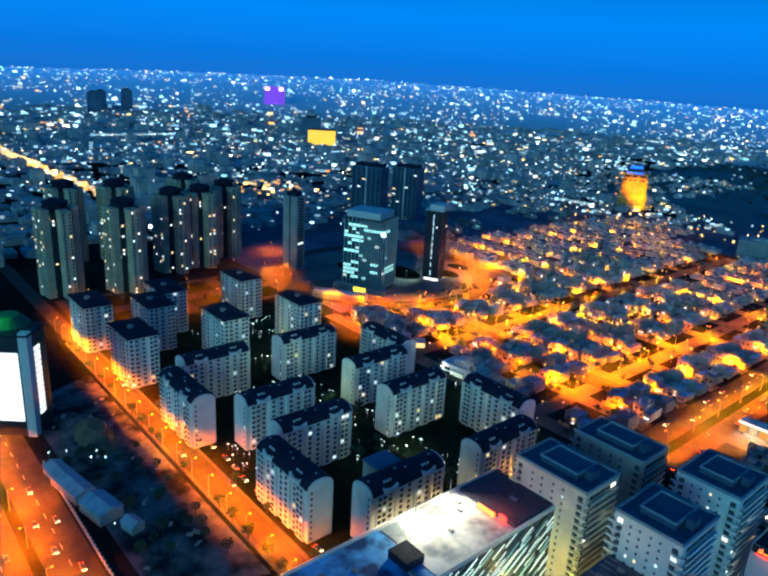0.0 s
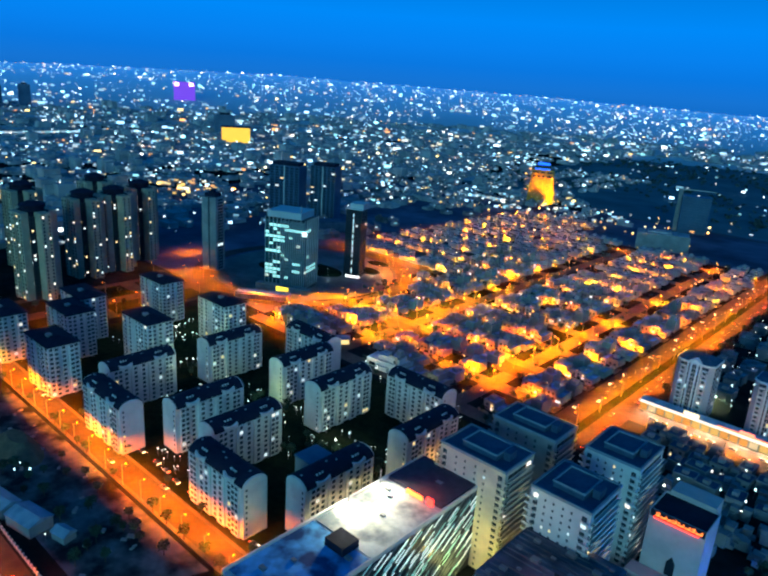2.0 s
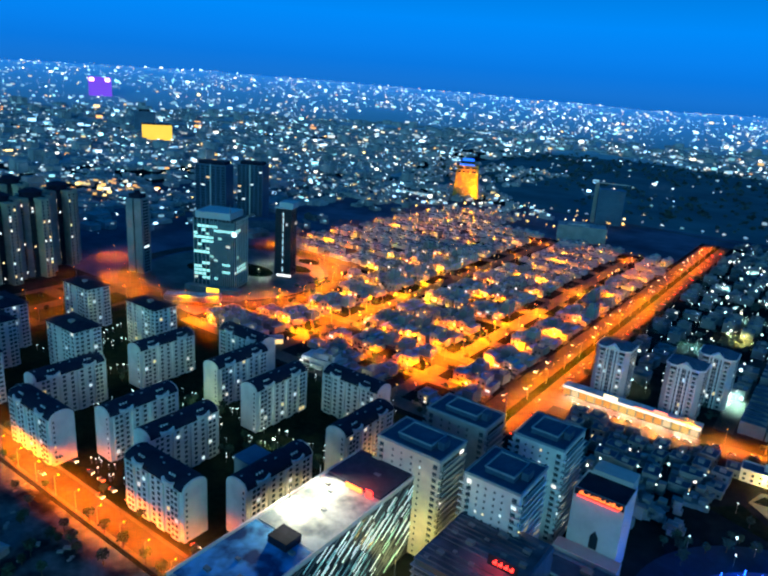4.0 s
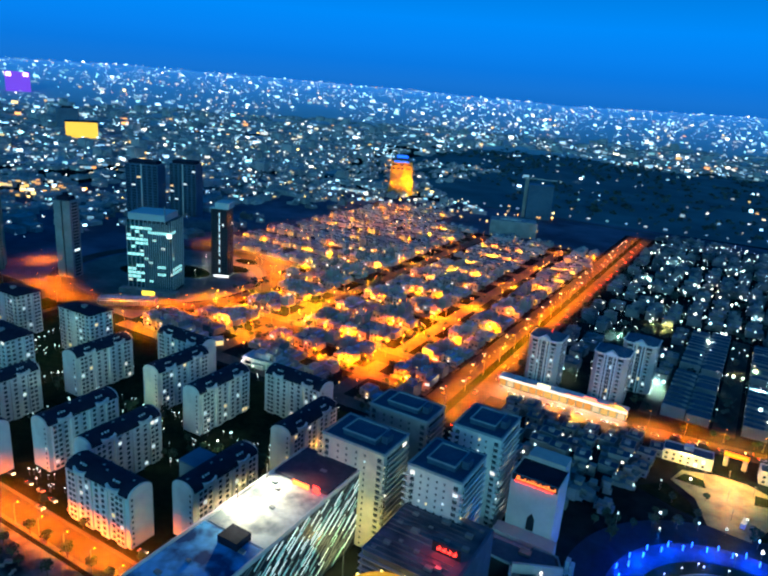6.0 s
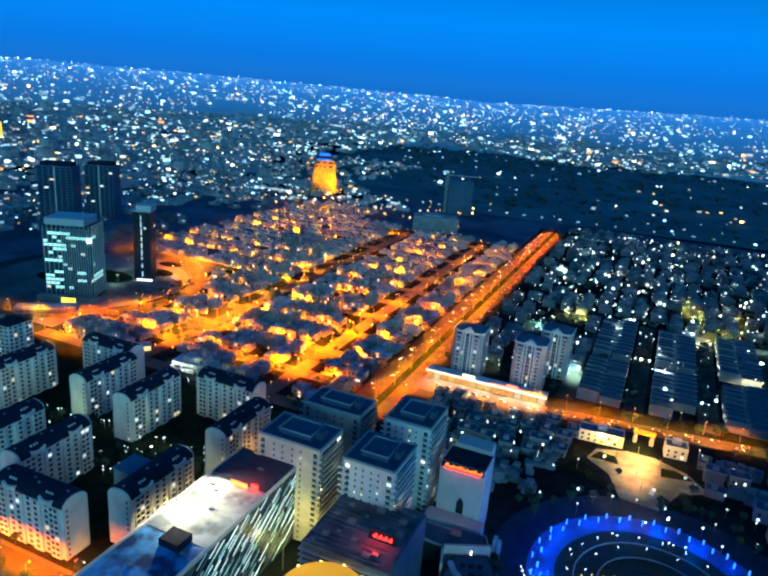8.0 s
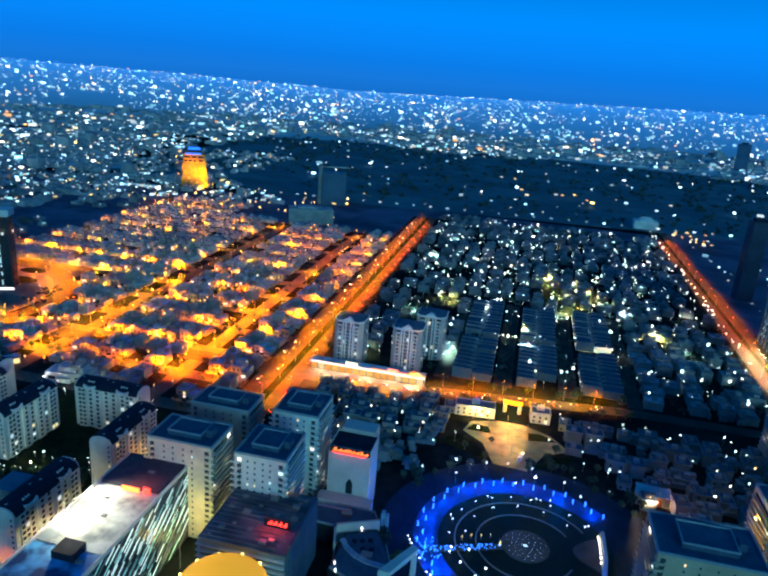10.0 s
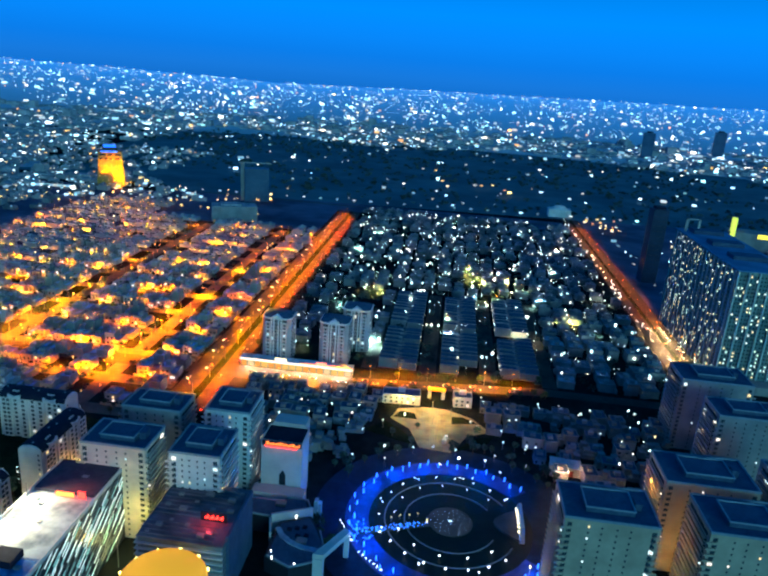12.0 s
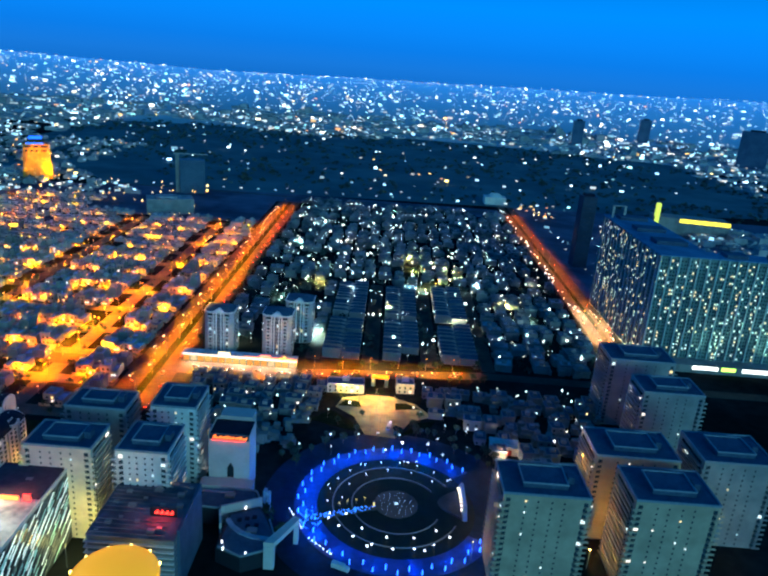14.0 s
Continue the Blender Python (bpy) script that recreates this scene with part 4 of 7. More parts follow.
grand_hotel()
for x in (300, 350, 400):
    lamp = new("facade_floodlight", bpy.data.lights.new("facade_floodlight", "SPOT"))
    lamp.data.energy, lamp.data.color, lamp.data.spot_size, lamp.data.spot_blend, lamp.data.shadow_soft_size = 30000, (0.45, 1.0, 0.75), radians(110), 0.8, 1
    lamp.matrix_world = look((x, 476, 8), (x + 6, 494, 50))
    solid("floodlight_post", boxes((x - 0.15, 474.8, 0, x + 0.15, 475.1, 8.6)), M["steel"], "steel floodlight post in front of the hotel", "lamp post", group="hotel floodlight posts")


def dark_tower():
    ob = thing("dark_tower", "dark unlit high-rise beside the far avenue", "tower", pose(267, 800, 0, 0, 0, 4))
    part("body", boxes((-9, -9, 0, 9, 9, 93)), material("night_blue_cladding", (0.02, 0.05, 0.1), 0.5, grain=0.25, scale=0.3, second=(0.014, 0.036, 0.075), second_scale=0.05), ob)
    part("roof", boxes((-6, -6, 93, 6, 6, 96)), M["roof_navy"], ob)
    for z in range(6, 92, 6):
        part("floor_line", boxes((-9.2, -9.2, z, 9.2, -9.02, z + 0.4)), M["dark_clad"], ob)


dark_tower()


# ---- offices close to the viewer ----
def flat_roof_clutter(ob, spots, z):
    for x, y, s in spots:
        part("roof_unit", boxes((x - s, y - s * 0.7, z, x + s, y + s * 0.7, z + s * 0.9)), M["steel"], ob)


def ribbed_office():
    """The office with the floodlit roof and the slanting fins of light on its side."""
    x0, y0, x1, y1, H = -159, 118, -129, 222, 37.0
    ob = thing("ribbed_office", "office block with a floodlit white roof and slanting bright fins", "office building")
    part("wall", boxes((x0, y0, 0, x1, y1, H)), M["dark_clad"], ob)
    roof = part("roof", boxes((x0 - 0.3, y0 - 0.3, H, x1 + 0.3, y1 + 0.3, H + 0.6)), M["roof_flat"], ob)
    part("white_roof", boxes((x0 + 0.5, y0 + 40, H + 0.6, x1 - 0.5, y1 - 26, H + 0.9)), material("white_roof_sheet", (0.6, 0.62, 0.6), 0.6, grain=0.3, scale=0.3, second=(0.16, 0.19, 0.22), second_scale=0.09), roof, "white floodlit roof sheet")
    part("blue_roof", boxes((x0 + 0.5, y0 + 2, H + 0.6, x1 - 0.5, y0 + 39, H + 1.0)), material("blue_roof_sheet", (0.1, 0.4, 0.75), 0.6, grain=0.35, scale=0.3, second=(0.02, 0.06, 0.16), second_scale=0.12), roof, "stained blue roof sheet")
    part("parapet", boxes((x0 - 0.3, y0 - 0.3, H + 0.6, x0 + 0.4, y1 + 0.3, H + 2.0), (x1 - 0.4, y0 - 0.3, H + 0.6, x1 + 0.3, y1 + 0.3, H + 2.0)), M["render"], ob)
    part("stair_house", boxes((x0 + 13, y0 + 33, H + 0.9, x0 + 22, y0 + 41, H + 4.2)), M["roof_navy"], roof)
    part("plant_deck", boxes((x0 + 1, y1 - 24, H + 0.6, x1 - 1, y1 - 1, H + 2.2)), material("dusky_roof_felt", (0.06, 0.055, 0.08), 0.8, grain=0.4, scale=0.4), roof)
    part("roof_sign", boxes((x0 + 13, y1 - 27.2, H + 1.8, x0 + 21, y1 - 26.4, H + 3.6)), shining("orange_red_sign", (1.0, 0.2, 0.04), 3.5), roof, "glowing red and orange sign")
    part("side_sign", boxes((x0 + 23, y1 - 26.6, H + 1.5, x0 + 26, y1 - 26, H + 4.4)), M["red_sign"], roof)
    flat_roof_clutter(ob, [(x0 + 6, y1 - 30, 1.2), (x0 + 10, y1 - 33, 1.0), (x0 + 16, y0 + 60, 1.0), (x0 + 8, y0 + 10, 1.2), (x0 + 20, y0 + 14, 1.4), (x0 + 24, y0 + 34, 1.2), (x0 + 12, y0 + 20, 0.9), (x0 + 18, y1 - 12, 1.5), (x0 + 8, y1 - 8, 1.3)], H + 0.9)
    fin = material("grey_fin", (0.2, 0.23, 0.23), 0.5, grain=0.1, scale=1.0)
    bright, soft = shining("fin_light", (0.8, 1.0, 0.95), 0.7), shining("dim_fin_light", (0.5, 0.9, 0.85), 0.14)
    rnd = random.Random(5)
    for s in range(19):
        z = 0.5 + s * 1.82
        y = y0 + 1 + (s % 4) * 1.9
        while y < y1 - 5:
            e = min(y + rnd.uniform(4.6, 7.6), y1 - 0.5)
            rise = 0.62 * (e - y)
            if z + rise > H:
                rise = H - z - 0.2
                e = y + rise / 0.62
            bm = bmesh.new()
            a = [(x1, y, z), (x1 + 0.35, y, z + 0.03), (x1 + 0.35, y, z + 0.36), (x1, y, z + 0.33)]
            v = [bm.verts.new(c) for c in a + [(p, e, q + rise) for p, _, q in a]]
            for f in ((0, 1, 2, 3), (7, 6, 5, 4), (0, 4, 5, 1), (1, 5, 6, 2), (2, 6, 7, 3), (3, 7, 4, 0)):
                bm.faces.new([v[k] for k in f])
            dice = rnd.random()
            part("fin", bm, bright if dice < 0.33 else soft if dice < 0.62 else fin, ob)
            y = e + rnd.uniform(0.5, 2.2)
    lamp = new("roof_floodlight", bpy.data.lights.new("roof_floodlight", "AREA"))
    lamp.data.energy, lamp.data.color, lamp.data.size = 12000, (1.0, 0.95, 0.62), 4
    lamp.matrix_world = look((x0 + 2.5, y1 - 30, H + 8.5), (x0 + 15, y1 - 42, H))
    lamp = new("roof_floodlight", lamp.data)
    lamp.matrix_world = look((x0 + 2.5, y1 - 48, H + 8.5), (x0 + 14, y1 - 58, H))
    part("floodlight_mast", boxes((x0 + 1.2, y1 - 47.8, H + 0.9, x0 + 1.5, y1 - 47.5, H + 8)), M["steel"], roof)
    part("floodlight_mast", boxes((x0 + 1.2, y1 - 29.8, H + 0.9, x0 + 1.5, y1 - 29.5, H + 8)), M["steel"], roof)
    red = new("sign_glow", bpy.data.lights.new("sign_glow", "POINT"))
    red.data.energy, red.data.color, red.data.shadow_soft_size = 2500, (1.0, 0.08, 0.06), 1.5
    red.location = (x0 + 20, y1 - 24, H + 6)


ribbed_office()


def louvred_office():
    """The grey office with long sun louvres and a small red sign on its roof."""
    x0, y0, x1, y1, H = -105, 186, -68, 226, 31.0
    ob = thing("louvred_office", "grey office block with stacked louvres and a red rooftop sign", "office building")
    part("wall", boxes((x0, y0, 0, x1, y1, H)), M["concrete"], ob)
    part("roof", boxes((x0 - 0.4, y0 - 0.4, H, x1 + 0.4, y1 + 0.4, H + 0.7)), material("mauve_roof_felt", (0.17, 0.16, 0.19), 0.8, grain=0.45, scale=0.4, second=(0.08, 0.08, 0.1), second_scale=0.1), ob)
    for s in range(10):
        z = 2.2 + s * 2.9
        part("louvre", boxes((x0 - 1.2, y0 - 1.2, z, x1 + 0.2, y0 - 0.1, z + 0.5)), M["render"], ob)
        part("louvre", boxes((x0 - 1.2, y0 - 0.1, z, x0 - 0.02, y1, z + 0.5)), M["render"], ob)
        part("window_band", boxes((x0 + 0.5, y0 - 0.08, z + 0.7, x1 - 0.5, y0 + 0.05, z + 2.3)), M["pane_few"], ob)
        part("window_band", boxes((x1 - 0.05, y0 + 0.6, z + 0.7, x1 + 0.08, y1 - 0.6, z + 2.3)), M["pane_few"], ob)
    part("glass_side", boxes((x1 + 0.1, y0 + 4, 2, x1 + 1.4, y1 - 2, H + 2.5)), M["roof_blue"], ob, "blue glazed stair side")
    for x in (x1 - 12, x1 - 9.8, x1 - 7.6, x1 - 5.4):
        part("sign_letter", boxes((x - 0.8, y0 + 14.2, H + 2.3, x + 0.7, y0 + 14.6, H + 3.0), (x + 0.2, y0 + 14.2, H + 3.0, x + 0.7, y0 + 14.6, H + 4.0)), M["red_sign"], ob, "glowing red sign shape")
    part("sign_board", boxes((x1 - 15, y0 + 14.65, H + 0.7, x1 - 3, y0 + 15.0, H + 5.2)), M["dark_clad"], ob)
    flat_roof_clutter(ob, [(x0 + 6, y0 + 8, 1.3), (x0 + 12, y0 + 20, 1.6), (x0 + 7, y0 + 30, 1.2), (x0 + 20, y0 + 32, 1.8), (x1 - 6, y0 + 30, 1.5), (x1 - 8, y0 + 6, 1.2), (x0 + 18, y0 + 10, 1.0), (x1 - 4, y0 + 22, 1.4), (x0 + 3, y0 + 3, 0.9), (x0 + 26, y0 + 4, 1.5), (x0 + 10, y0 + 12, 0.8), (x0 + 4, y0 + 22, 1.1), (x0 + 16, y0 + 26, 0.9), (x0 + 24, y0 + 36, 1.3), (x0 + 13, y0 + 36, 1.0), (x1 - 12, y0 + 22, 1.1), (x1 - 3, y0 + 36, 0.9)], H + 0.7)
    for k in range(13):
        y = y0 + 1.5 + k * 2.9
        if not 13 < y - y0 < 16:
            part("roof_slat", boxes((x0 + 0.6, y, H + 0.7, x1 - 4.5, y + 0.35, H + 1.3)), bpy.data.materials["mauve_roof_felt"], ob)
    red = new("sign_glow", bpy.data.lights.new("sign_glow", "POINT"))
    red.data.energy, red.data.color, red.data.shadow_soft_size = 2600, (1.0, 0.05, 0.06), 1.5
    red.location = (x1 - 10, y0 + 10, H + 5)


louvred_office()


M["pale_blue"] = material("pale_blue_cladding", (0.3, 0.42, 0.52), 0.7, grain=0.25, scale=0.5, second=(0.2, 0.3, 0.4), second_scale=0.2)
M["sign_glow"] = shining("orange_red_neon", (1.0, 0.22, 0.04), 2.5)


def sign_hall():
    """The plain pale block with the red writing along its top edge and the dark annexes in front."""
    ob = thing("sign_hall", "plain pale block with glowing red lettering along its top", "shop building")
    part("wall", tray(bmesh.new(), -74, 263, -52, 280, 36.4), [M["rose"], M["roof_navy"]], ob)
    part("rear_block", boxes((-72, 280, 0, -54, 290, 38.5)), M["rose"], ob)
    bm = bmesh.new()
    prism(bm, [(-64, 11), (-60.5, 11), (-60.5, 17), (-62.2, 20), (-64, 17)], -0.1, 0.1)
    bm.transform(pose(0, 262.9, 0, 90))
    part("door", bm, M["dark_clad"], ob, "dark pointed opening")
    part("plinth", boxes((-77, 255, 0, -49, 262.7, 10.5), (-77, 251, 0, -58, 255, 8)), M["rose"], ob, "pale mauve lower block")
    part("sign_band", boxes((-73.6, 262.7, 34, -52.4, 262.95, 37.2)), M["dark_clad"], ob)
    # unreadable letters as bars of their size and colour
    rnd = random.Random(3)
    x = -71.5
    while x < -55:
        w = rnd.uniform(1.2, 2.6)
        part("sign_letter", boxes((x, 262.3, 35.0, x + w, 262.68, 35.4), (x + w - 0.45, 262.3, 35.4, x + w, 262.68, 35.4 + rnd.choice((0.5, 1.0, 1.4)))), M["sign_glow"], ob, "glowing orange-red sign shape")
        if rnd.random() < 0.6:
            part("sign_dot", boxes((x + 0.3, 262.3, 36.0, x + 0.8, 262.68, 36.4)), M["sign_glow"], ob)
        x += w + 0.35
    part("sign_line", boxes((-72, 262.2, 33.9, -54.5, 262.65, 34.15)), M["red_sign"], ob)
    red = new("sign_glow", bpy.data.lights.new("sign_glow", "AREA"))
    red.data.energy, red.data.color, red.data.shape, red.data.size, red.data.size_y = 150, (1.0, 0.05, 0.05), "RECTANGLE", 20, 1
    red.matrix_world = look((-63, 259.5, 35.5), (-63, 263, 30))


sign_hall()


def annex(name, ring, h, label, mat="dark_clad"):
    ob = thing(name, label, "building")
    bm = bmesh.new()
    prism(bm, ring, 0, h)
    part("wall", bm, M[mat], ob)
    cx, cy = sum(p[0] for p in ring) / len(ring), sum(p[1] for p in ring) / len(ring)
    bm = bmesh.new()
    prism(bm, [(cx + (x - cx) * 0.9, cy + (y - cy) * 0.9) for x, y in ring], h, h + 0.5)
    part("roof", bm, M["roof_blue"], ob)
    bm = bmesh.new()
    prism(bm, [(cx - 2, cy - 1.5), (cx + 3, cy - 1.5), (cx + 3, cy + 2), (cx - 2, cy + 2)], h + 0.5, h + 2)
    part("roof_unit", bm, M["steel"], ob)
    return ob


def band(bm, points, width, z0, z1):
    """A strip of even width along a line of points."""
    sides = []
    for i, (x, y) in enumerate(points):
        (ax, ay), (bx, by) = points[max(i - 1, 0)], points[min(i + 1, len(points) - 1)]
        d = math.hypot(bx - ax, by - ay)
        nx, ny = -(by - ay) / d * width / 2, (bx - ax) / d * width / 2
        sides.append(((x + nx, y + ny), (x - nx, y - ny)))
    prism(bm, [s[1] for s in sides] + [s[0] for s in sides[::-1]], z0, z1)
    return bm


ob = annex("podium_annex", [(-75, 238), (-61, 237), (-42, 246), (-46, 254), (-57.5, 254), (-57.5, 250.5), (-75, 250.5)], 9.5, "dark low annex with a blue-grey roof and pale screen wall")
part("screen_wall", band(bmesh.new(), [(-60.5, 236), (-41.5, 245.4)], 1.2, 0, 12.5), M["rose"], ob, "pale free-standing screen wall")
part("screen_wall", band(bmesh.new(), [(-61, 235.6), (-58, 225)], 1.0, 0, 11), M["rose"], ob, "pale free-standing screen wall")
part("coping", band(bmesh.new(), [(-75, 238.4), (-61.6, 237.4)], 0.6, 9.5, 10.6), M["coping"], ob)
part("coping", band(bmesh.new(), [(-42.4, 246.4), (-46, 253.6), (-57, 253.6)], 0.6, 9.5, 10.6), M["coping"], ob)
ob = annex("low_annex", [(-57, 211), (-44, 205), (-34, 210), (-30, 222), (-36, 234), (-42, 243.8), (-56.5, 236.5)], 8, "dark low hall with a pale blue curved roof strip")
strip = [(-56, 231), (-52.5, 226), (-47.5, 222), (-41, 219.5), (-33, 218.5)]
part("roof_strip", band(bmesh.new(), strip, 2.6, 8.5, 9.3), M["pale_blue"], ob, "pale blue curved roof strip")
part("roof_edge", band(bmesh.new(), [(-35.4, 233.4), (-31, 222), (-34.6, 211), (-44, 206), (-56, 211.6)], 0.7, 8, 9), M["coping"], ob)
for x, y in ((-50, 231), (-46.5, 232.5), (-43, 234), (-45, 227), (-41, 228)):
    part("skylight", boxes((x - 1.1, y - 0.9, 8.5, x + 1.1, y + 0.9, 9.4)), M["roof_navy"], ob)
for x, y in ((-54.5, 214), (-53, 209.8), (-42, 207.5), (-49, 240.6)):
    part("roof_lamp", boxes((x - 0.12, y - 0.12, 8, x + 0.12, y + 0.12, 9.4), (x - 0.25, y - 0.25, 9.4, x + 0.25, y + 0.25, 9.8)), M["white_lamp"], ob, "small white lamp")
ob = thing("white_portal", "pale slanting concrete portal beside the round pool", "portal")
bm = bmesh.new()
prism(bm, [(-34, 209), (-29, 209), (-19.5, 228), (-22.5, 230)], 12.3, 14.8)
part("beam", bm, M["render"], ob)
part("post", boxes((-33.8, 208.6, 0, -29, 212, 12.3)), M["render"], ob)
part("end_post", boxes((-22.3, 227, 0, -20, 229.5, 12.3)), M["render"], ob)
bm = bmesh.new()
prism(bm, [(-41.8, 249.6), (-40.1, 249.6), (-40.1, 253), (-41.8, 253)], 0, 13)
prism(bm, [(-39.7, 249.2), (-38.2, 249.2), (-38.2, 252.4), (-39.7, 252.4)], 0, 12)
solid("twin_pillar", bm, M["pale_blue"], "two-part pale blue pillar beside the annexes", "pillar")


def golden_dome():
    ob = thing("golden_dome", "shallow golden-lit dome with small lamps round its rim", "dome", pose(-85, 166, 0))
    bm = bmesh.new()
    prism(bm, circle(0, 0, 16.6, 32), 0, 29)
    part("drum", bm, M["render_warm"], ob)
    bm = bmesh.new()
    rows = [[bm.verts.new((x, y, 29 + 6.0 * math.sin(e))) for x, y in circle(0, 0, 17.2 * math.cos(e), 48)] for e in [math.pi / 2 * k / 10 for k in range(10)]]
    top = bm.verts.new((0, 0, 35))
    for low, high in zip(rows, rows[1:]):
        for i in range(48):
            bm.faces.new((low[i], low[(i + 1) % 48], high[(i + 1) % 48], high[i])).smooth = True
    for i in range(48):
        bm.faces.new((rows[-1][i], rows[-1][(i + 1) % 48], top)).smooth = True
    bm.faces.new(rows[0][::-1])
    # the dome's golden glow is put in as one even emission
    part("shell", bm, shining("golden_shell", (1.0, 0.47, 0.02), 0.62), ob, "golden shell with even emission")
    for i in range(12):
        x, y = circle(0, 0, 17.4, 12)[i]
        part("rim_lamp", boxes((x - 0.35, y - 0.35, 28.8, x + 0.35, y + 0.35, 30.2)), shining("rim_lamp", (1.0, 0.8, 0.2), 6) if i == 0 else bpy.data.materials["rim_lamp"], ob)


golden_dome()
# added lights and masts that stand in for the dome's glow on the towers
for x, y in ((-122, 200), (-112, 208)):
    lamp = new("dome_light", bpy.data.lights.new("dome_light", "POINT"))
    lamp.data.energy, lamp.data.color, lamp.data.shadow_soft_size = 9000, (1.0, 0.85, 0.25), 2
    lamp.location = (x, y, 14)
    solid("lamp_mast", boxes((x - 0.15, y - 0.15, 0, x + 0.15, y + 0.15, 12.5)), M["steel"], "thin added mast under a light standing in for dome glow", "lamp mast", group="masts by the dome")


# ---- the tower with the huge lit screen ----
def screen_tower():
    ob = thing("screen_tower", "dark tower with a huge bright white screen and a green roof", "office tower", pose(-378, 92, 0, 0, 0, 50))
    part("body", boxes((-26, -13, 0, 13, 6, 56)), M["dark_clad"], ob)
    part("corner_pier", boxes((9, -13.6, 0, 13.6, -9, 58)), M["fin"], ob)
    part("screen", boxes((-25.5, -13.8, 9, 8.0, -13.15, 47)), shining("white_screen", (0.92, 1.0, 0.98), 1.2), ob, "bright white screen")
    for s in range(13):
        part("lit_louvre", boxes((13.05, -7, 10 + s * 3, 13.4, -1.5, 11.9 + s * 3)), shining("louvre_light", (0.9, 1.0, 0.98), 1.4) if s == 0 else bpy.data.materials["louvre_light"], ob)
    roof = part("roof", boxes((-27, -14, 56, 14, 7, 57)), M["roof_navy"], ob)
    bm = bmesh.new()
    prism(bm, circle(-4, 2, 11, 20), 57, 62, circle(-4, 2, 6, 20))
    part("roof_dome", bm, material("green_roof", (0.02, 0.12, 0.06), 0.6, grain=0.3, scale=0.5), roof, "green roof dome")
    lamp = new("green_light", bpy.data.lights.new("green_light", "POINT"))
    lamp.data.energy, lamp.data.color = 8000, (0.1, 1.0, 0.3)
    lamp.matrix_world = ob.matrix_basis @ pose(-8, -10, 66)
    part("lamp_bracket", boxes((-8.2, -10.2, 57, -7.8, -9.8, 65)), M["steel"], roof)


screen_tower()


ob = thing("pale_pavilion", "pale round-topped pavilion at the end of the avenue", "pavilion", pose(212, 1198, 0))
part("wall", boxes((-20, -12, 0, 20, 12, 14)), M["render"], ob)
bm = bmesh.new()
prism(bm, circle(0, 0, 16, 20, 0, 11), 14, 20, circle(0, 0, 8, 20, 0, 5))
part("roof", bm, M["render"], ob)



# ---- villas ----
def villa(kind):
    """A flat-roofed villa of stepped volumes round a terrace, front towards -y; six plans."""
    rnd = random.Random(40 + kind)
    w, d, h = (15.0, 13.2, 14.4, 15.4, 12.6, 14.0)[kind], (13.5, 15.0, 12.5, 14.5, 15.5, 13.0)[kind], (6.6, 4.4, 7.0, 5.8, 6.8, 3.9)[kind]
    side = 1 if kind % 2 else -1
    low = max(3.4, h - 3.1)
    cut = w * rnd.uniform(0.3, 0.45)
    ob = thing("villa", "flat-roofed villa with stepped roof terraces and parapets", "house", group="villas of the orange-lit district")
    # the low half and the tall half, each with its parapet
    if side > 0:
        halves = [(-w / 2, -d / 2, -w / 2 + cut, d / 2, low), (-w / 2 + cut, -d / 2 + 2.2, w / 2, d / 2 - rnd.uniform(0, 2), h)]
    else:
        halves = [(w / 2 - cut, -d / 2, w / 2, d / 2, low), (-w / 2, -d / 2 + 2.2, w / 2 - cut, d / 2 - rnd.uniform(0, 2), h)]
    part("wing", tray(bmesh.new(), *halves[0]), [M["villa"], M["villa_roof"]], ob)
    roof = part("wall", tray(bmesh.new(), *halves[1]), [M["villa"], M["villa_roof"]], ob)
    x0, y0, x1, y1, z = halves[1]
    cx, cy = (x0 + x1) / 2 + rnd.uniform(-1.5, 1.5), (y0 + y1) / 2 + rnd.uniform(0, 2)
    part("roof_room", boxes((cx - 2.1, cy - 1.8, z, cx + 1.8, cy + 1.9, z + 2.7)), M["villa"], roof)
    tank = bmesh.new()
    prism(tank, circle(x0 + 1.8, y0 + 2.2, 0.75, 10), z, z + 1.9)
    part("water_tank", tank, M["steel"], roof, "steel roof water tank")
    y = -d / 2 - 2.6
    gate = rnd.uniform(-2, 3)
    part("garden_wall", boxes((-w / 2 - 0.6, y, 0, gate - 1.6, y + 0.25, 2.3)), M["villa"], ob)
    part("garden_wall", boxes((gate + 1.6, y, 0, w / 2 + 0.6, y + 0.25, 2.3)), M["villa"], ob)
    bm = bmesh.new()
    for x0, y0, x1, y1, z in halves:
        for k in range(2):
            px = x0 + (x1 - x0) * (0.3 + 0.4 * k)
            for wz in (1.7, 4.6)[: 2 if z > 5.4 else 1]:
                box(bm, px - 0.7, y0 - 0.06, wz - 0.8, px + 0.7, y0 + 0.06, wz + 0.7)
    tagged(part("front_glazing", bm, M["pane_house"], ob), kind="stuff")
    return ob


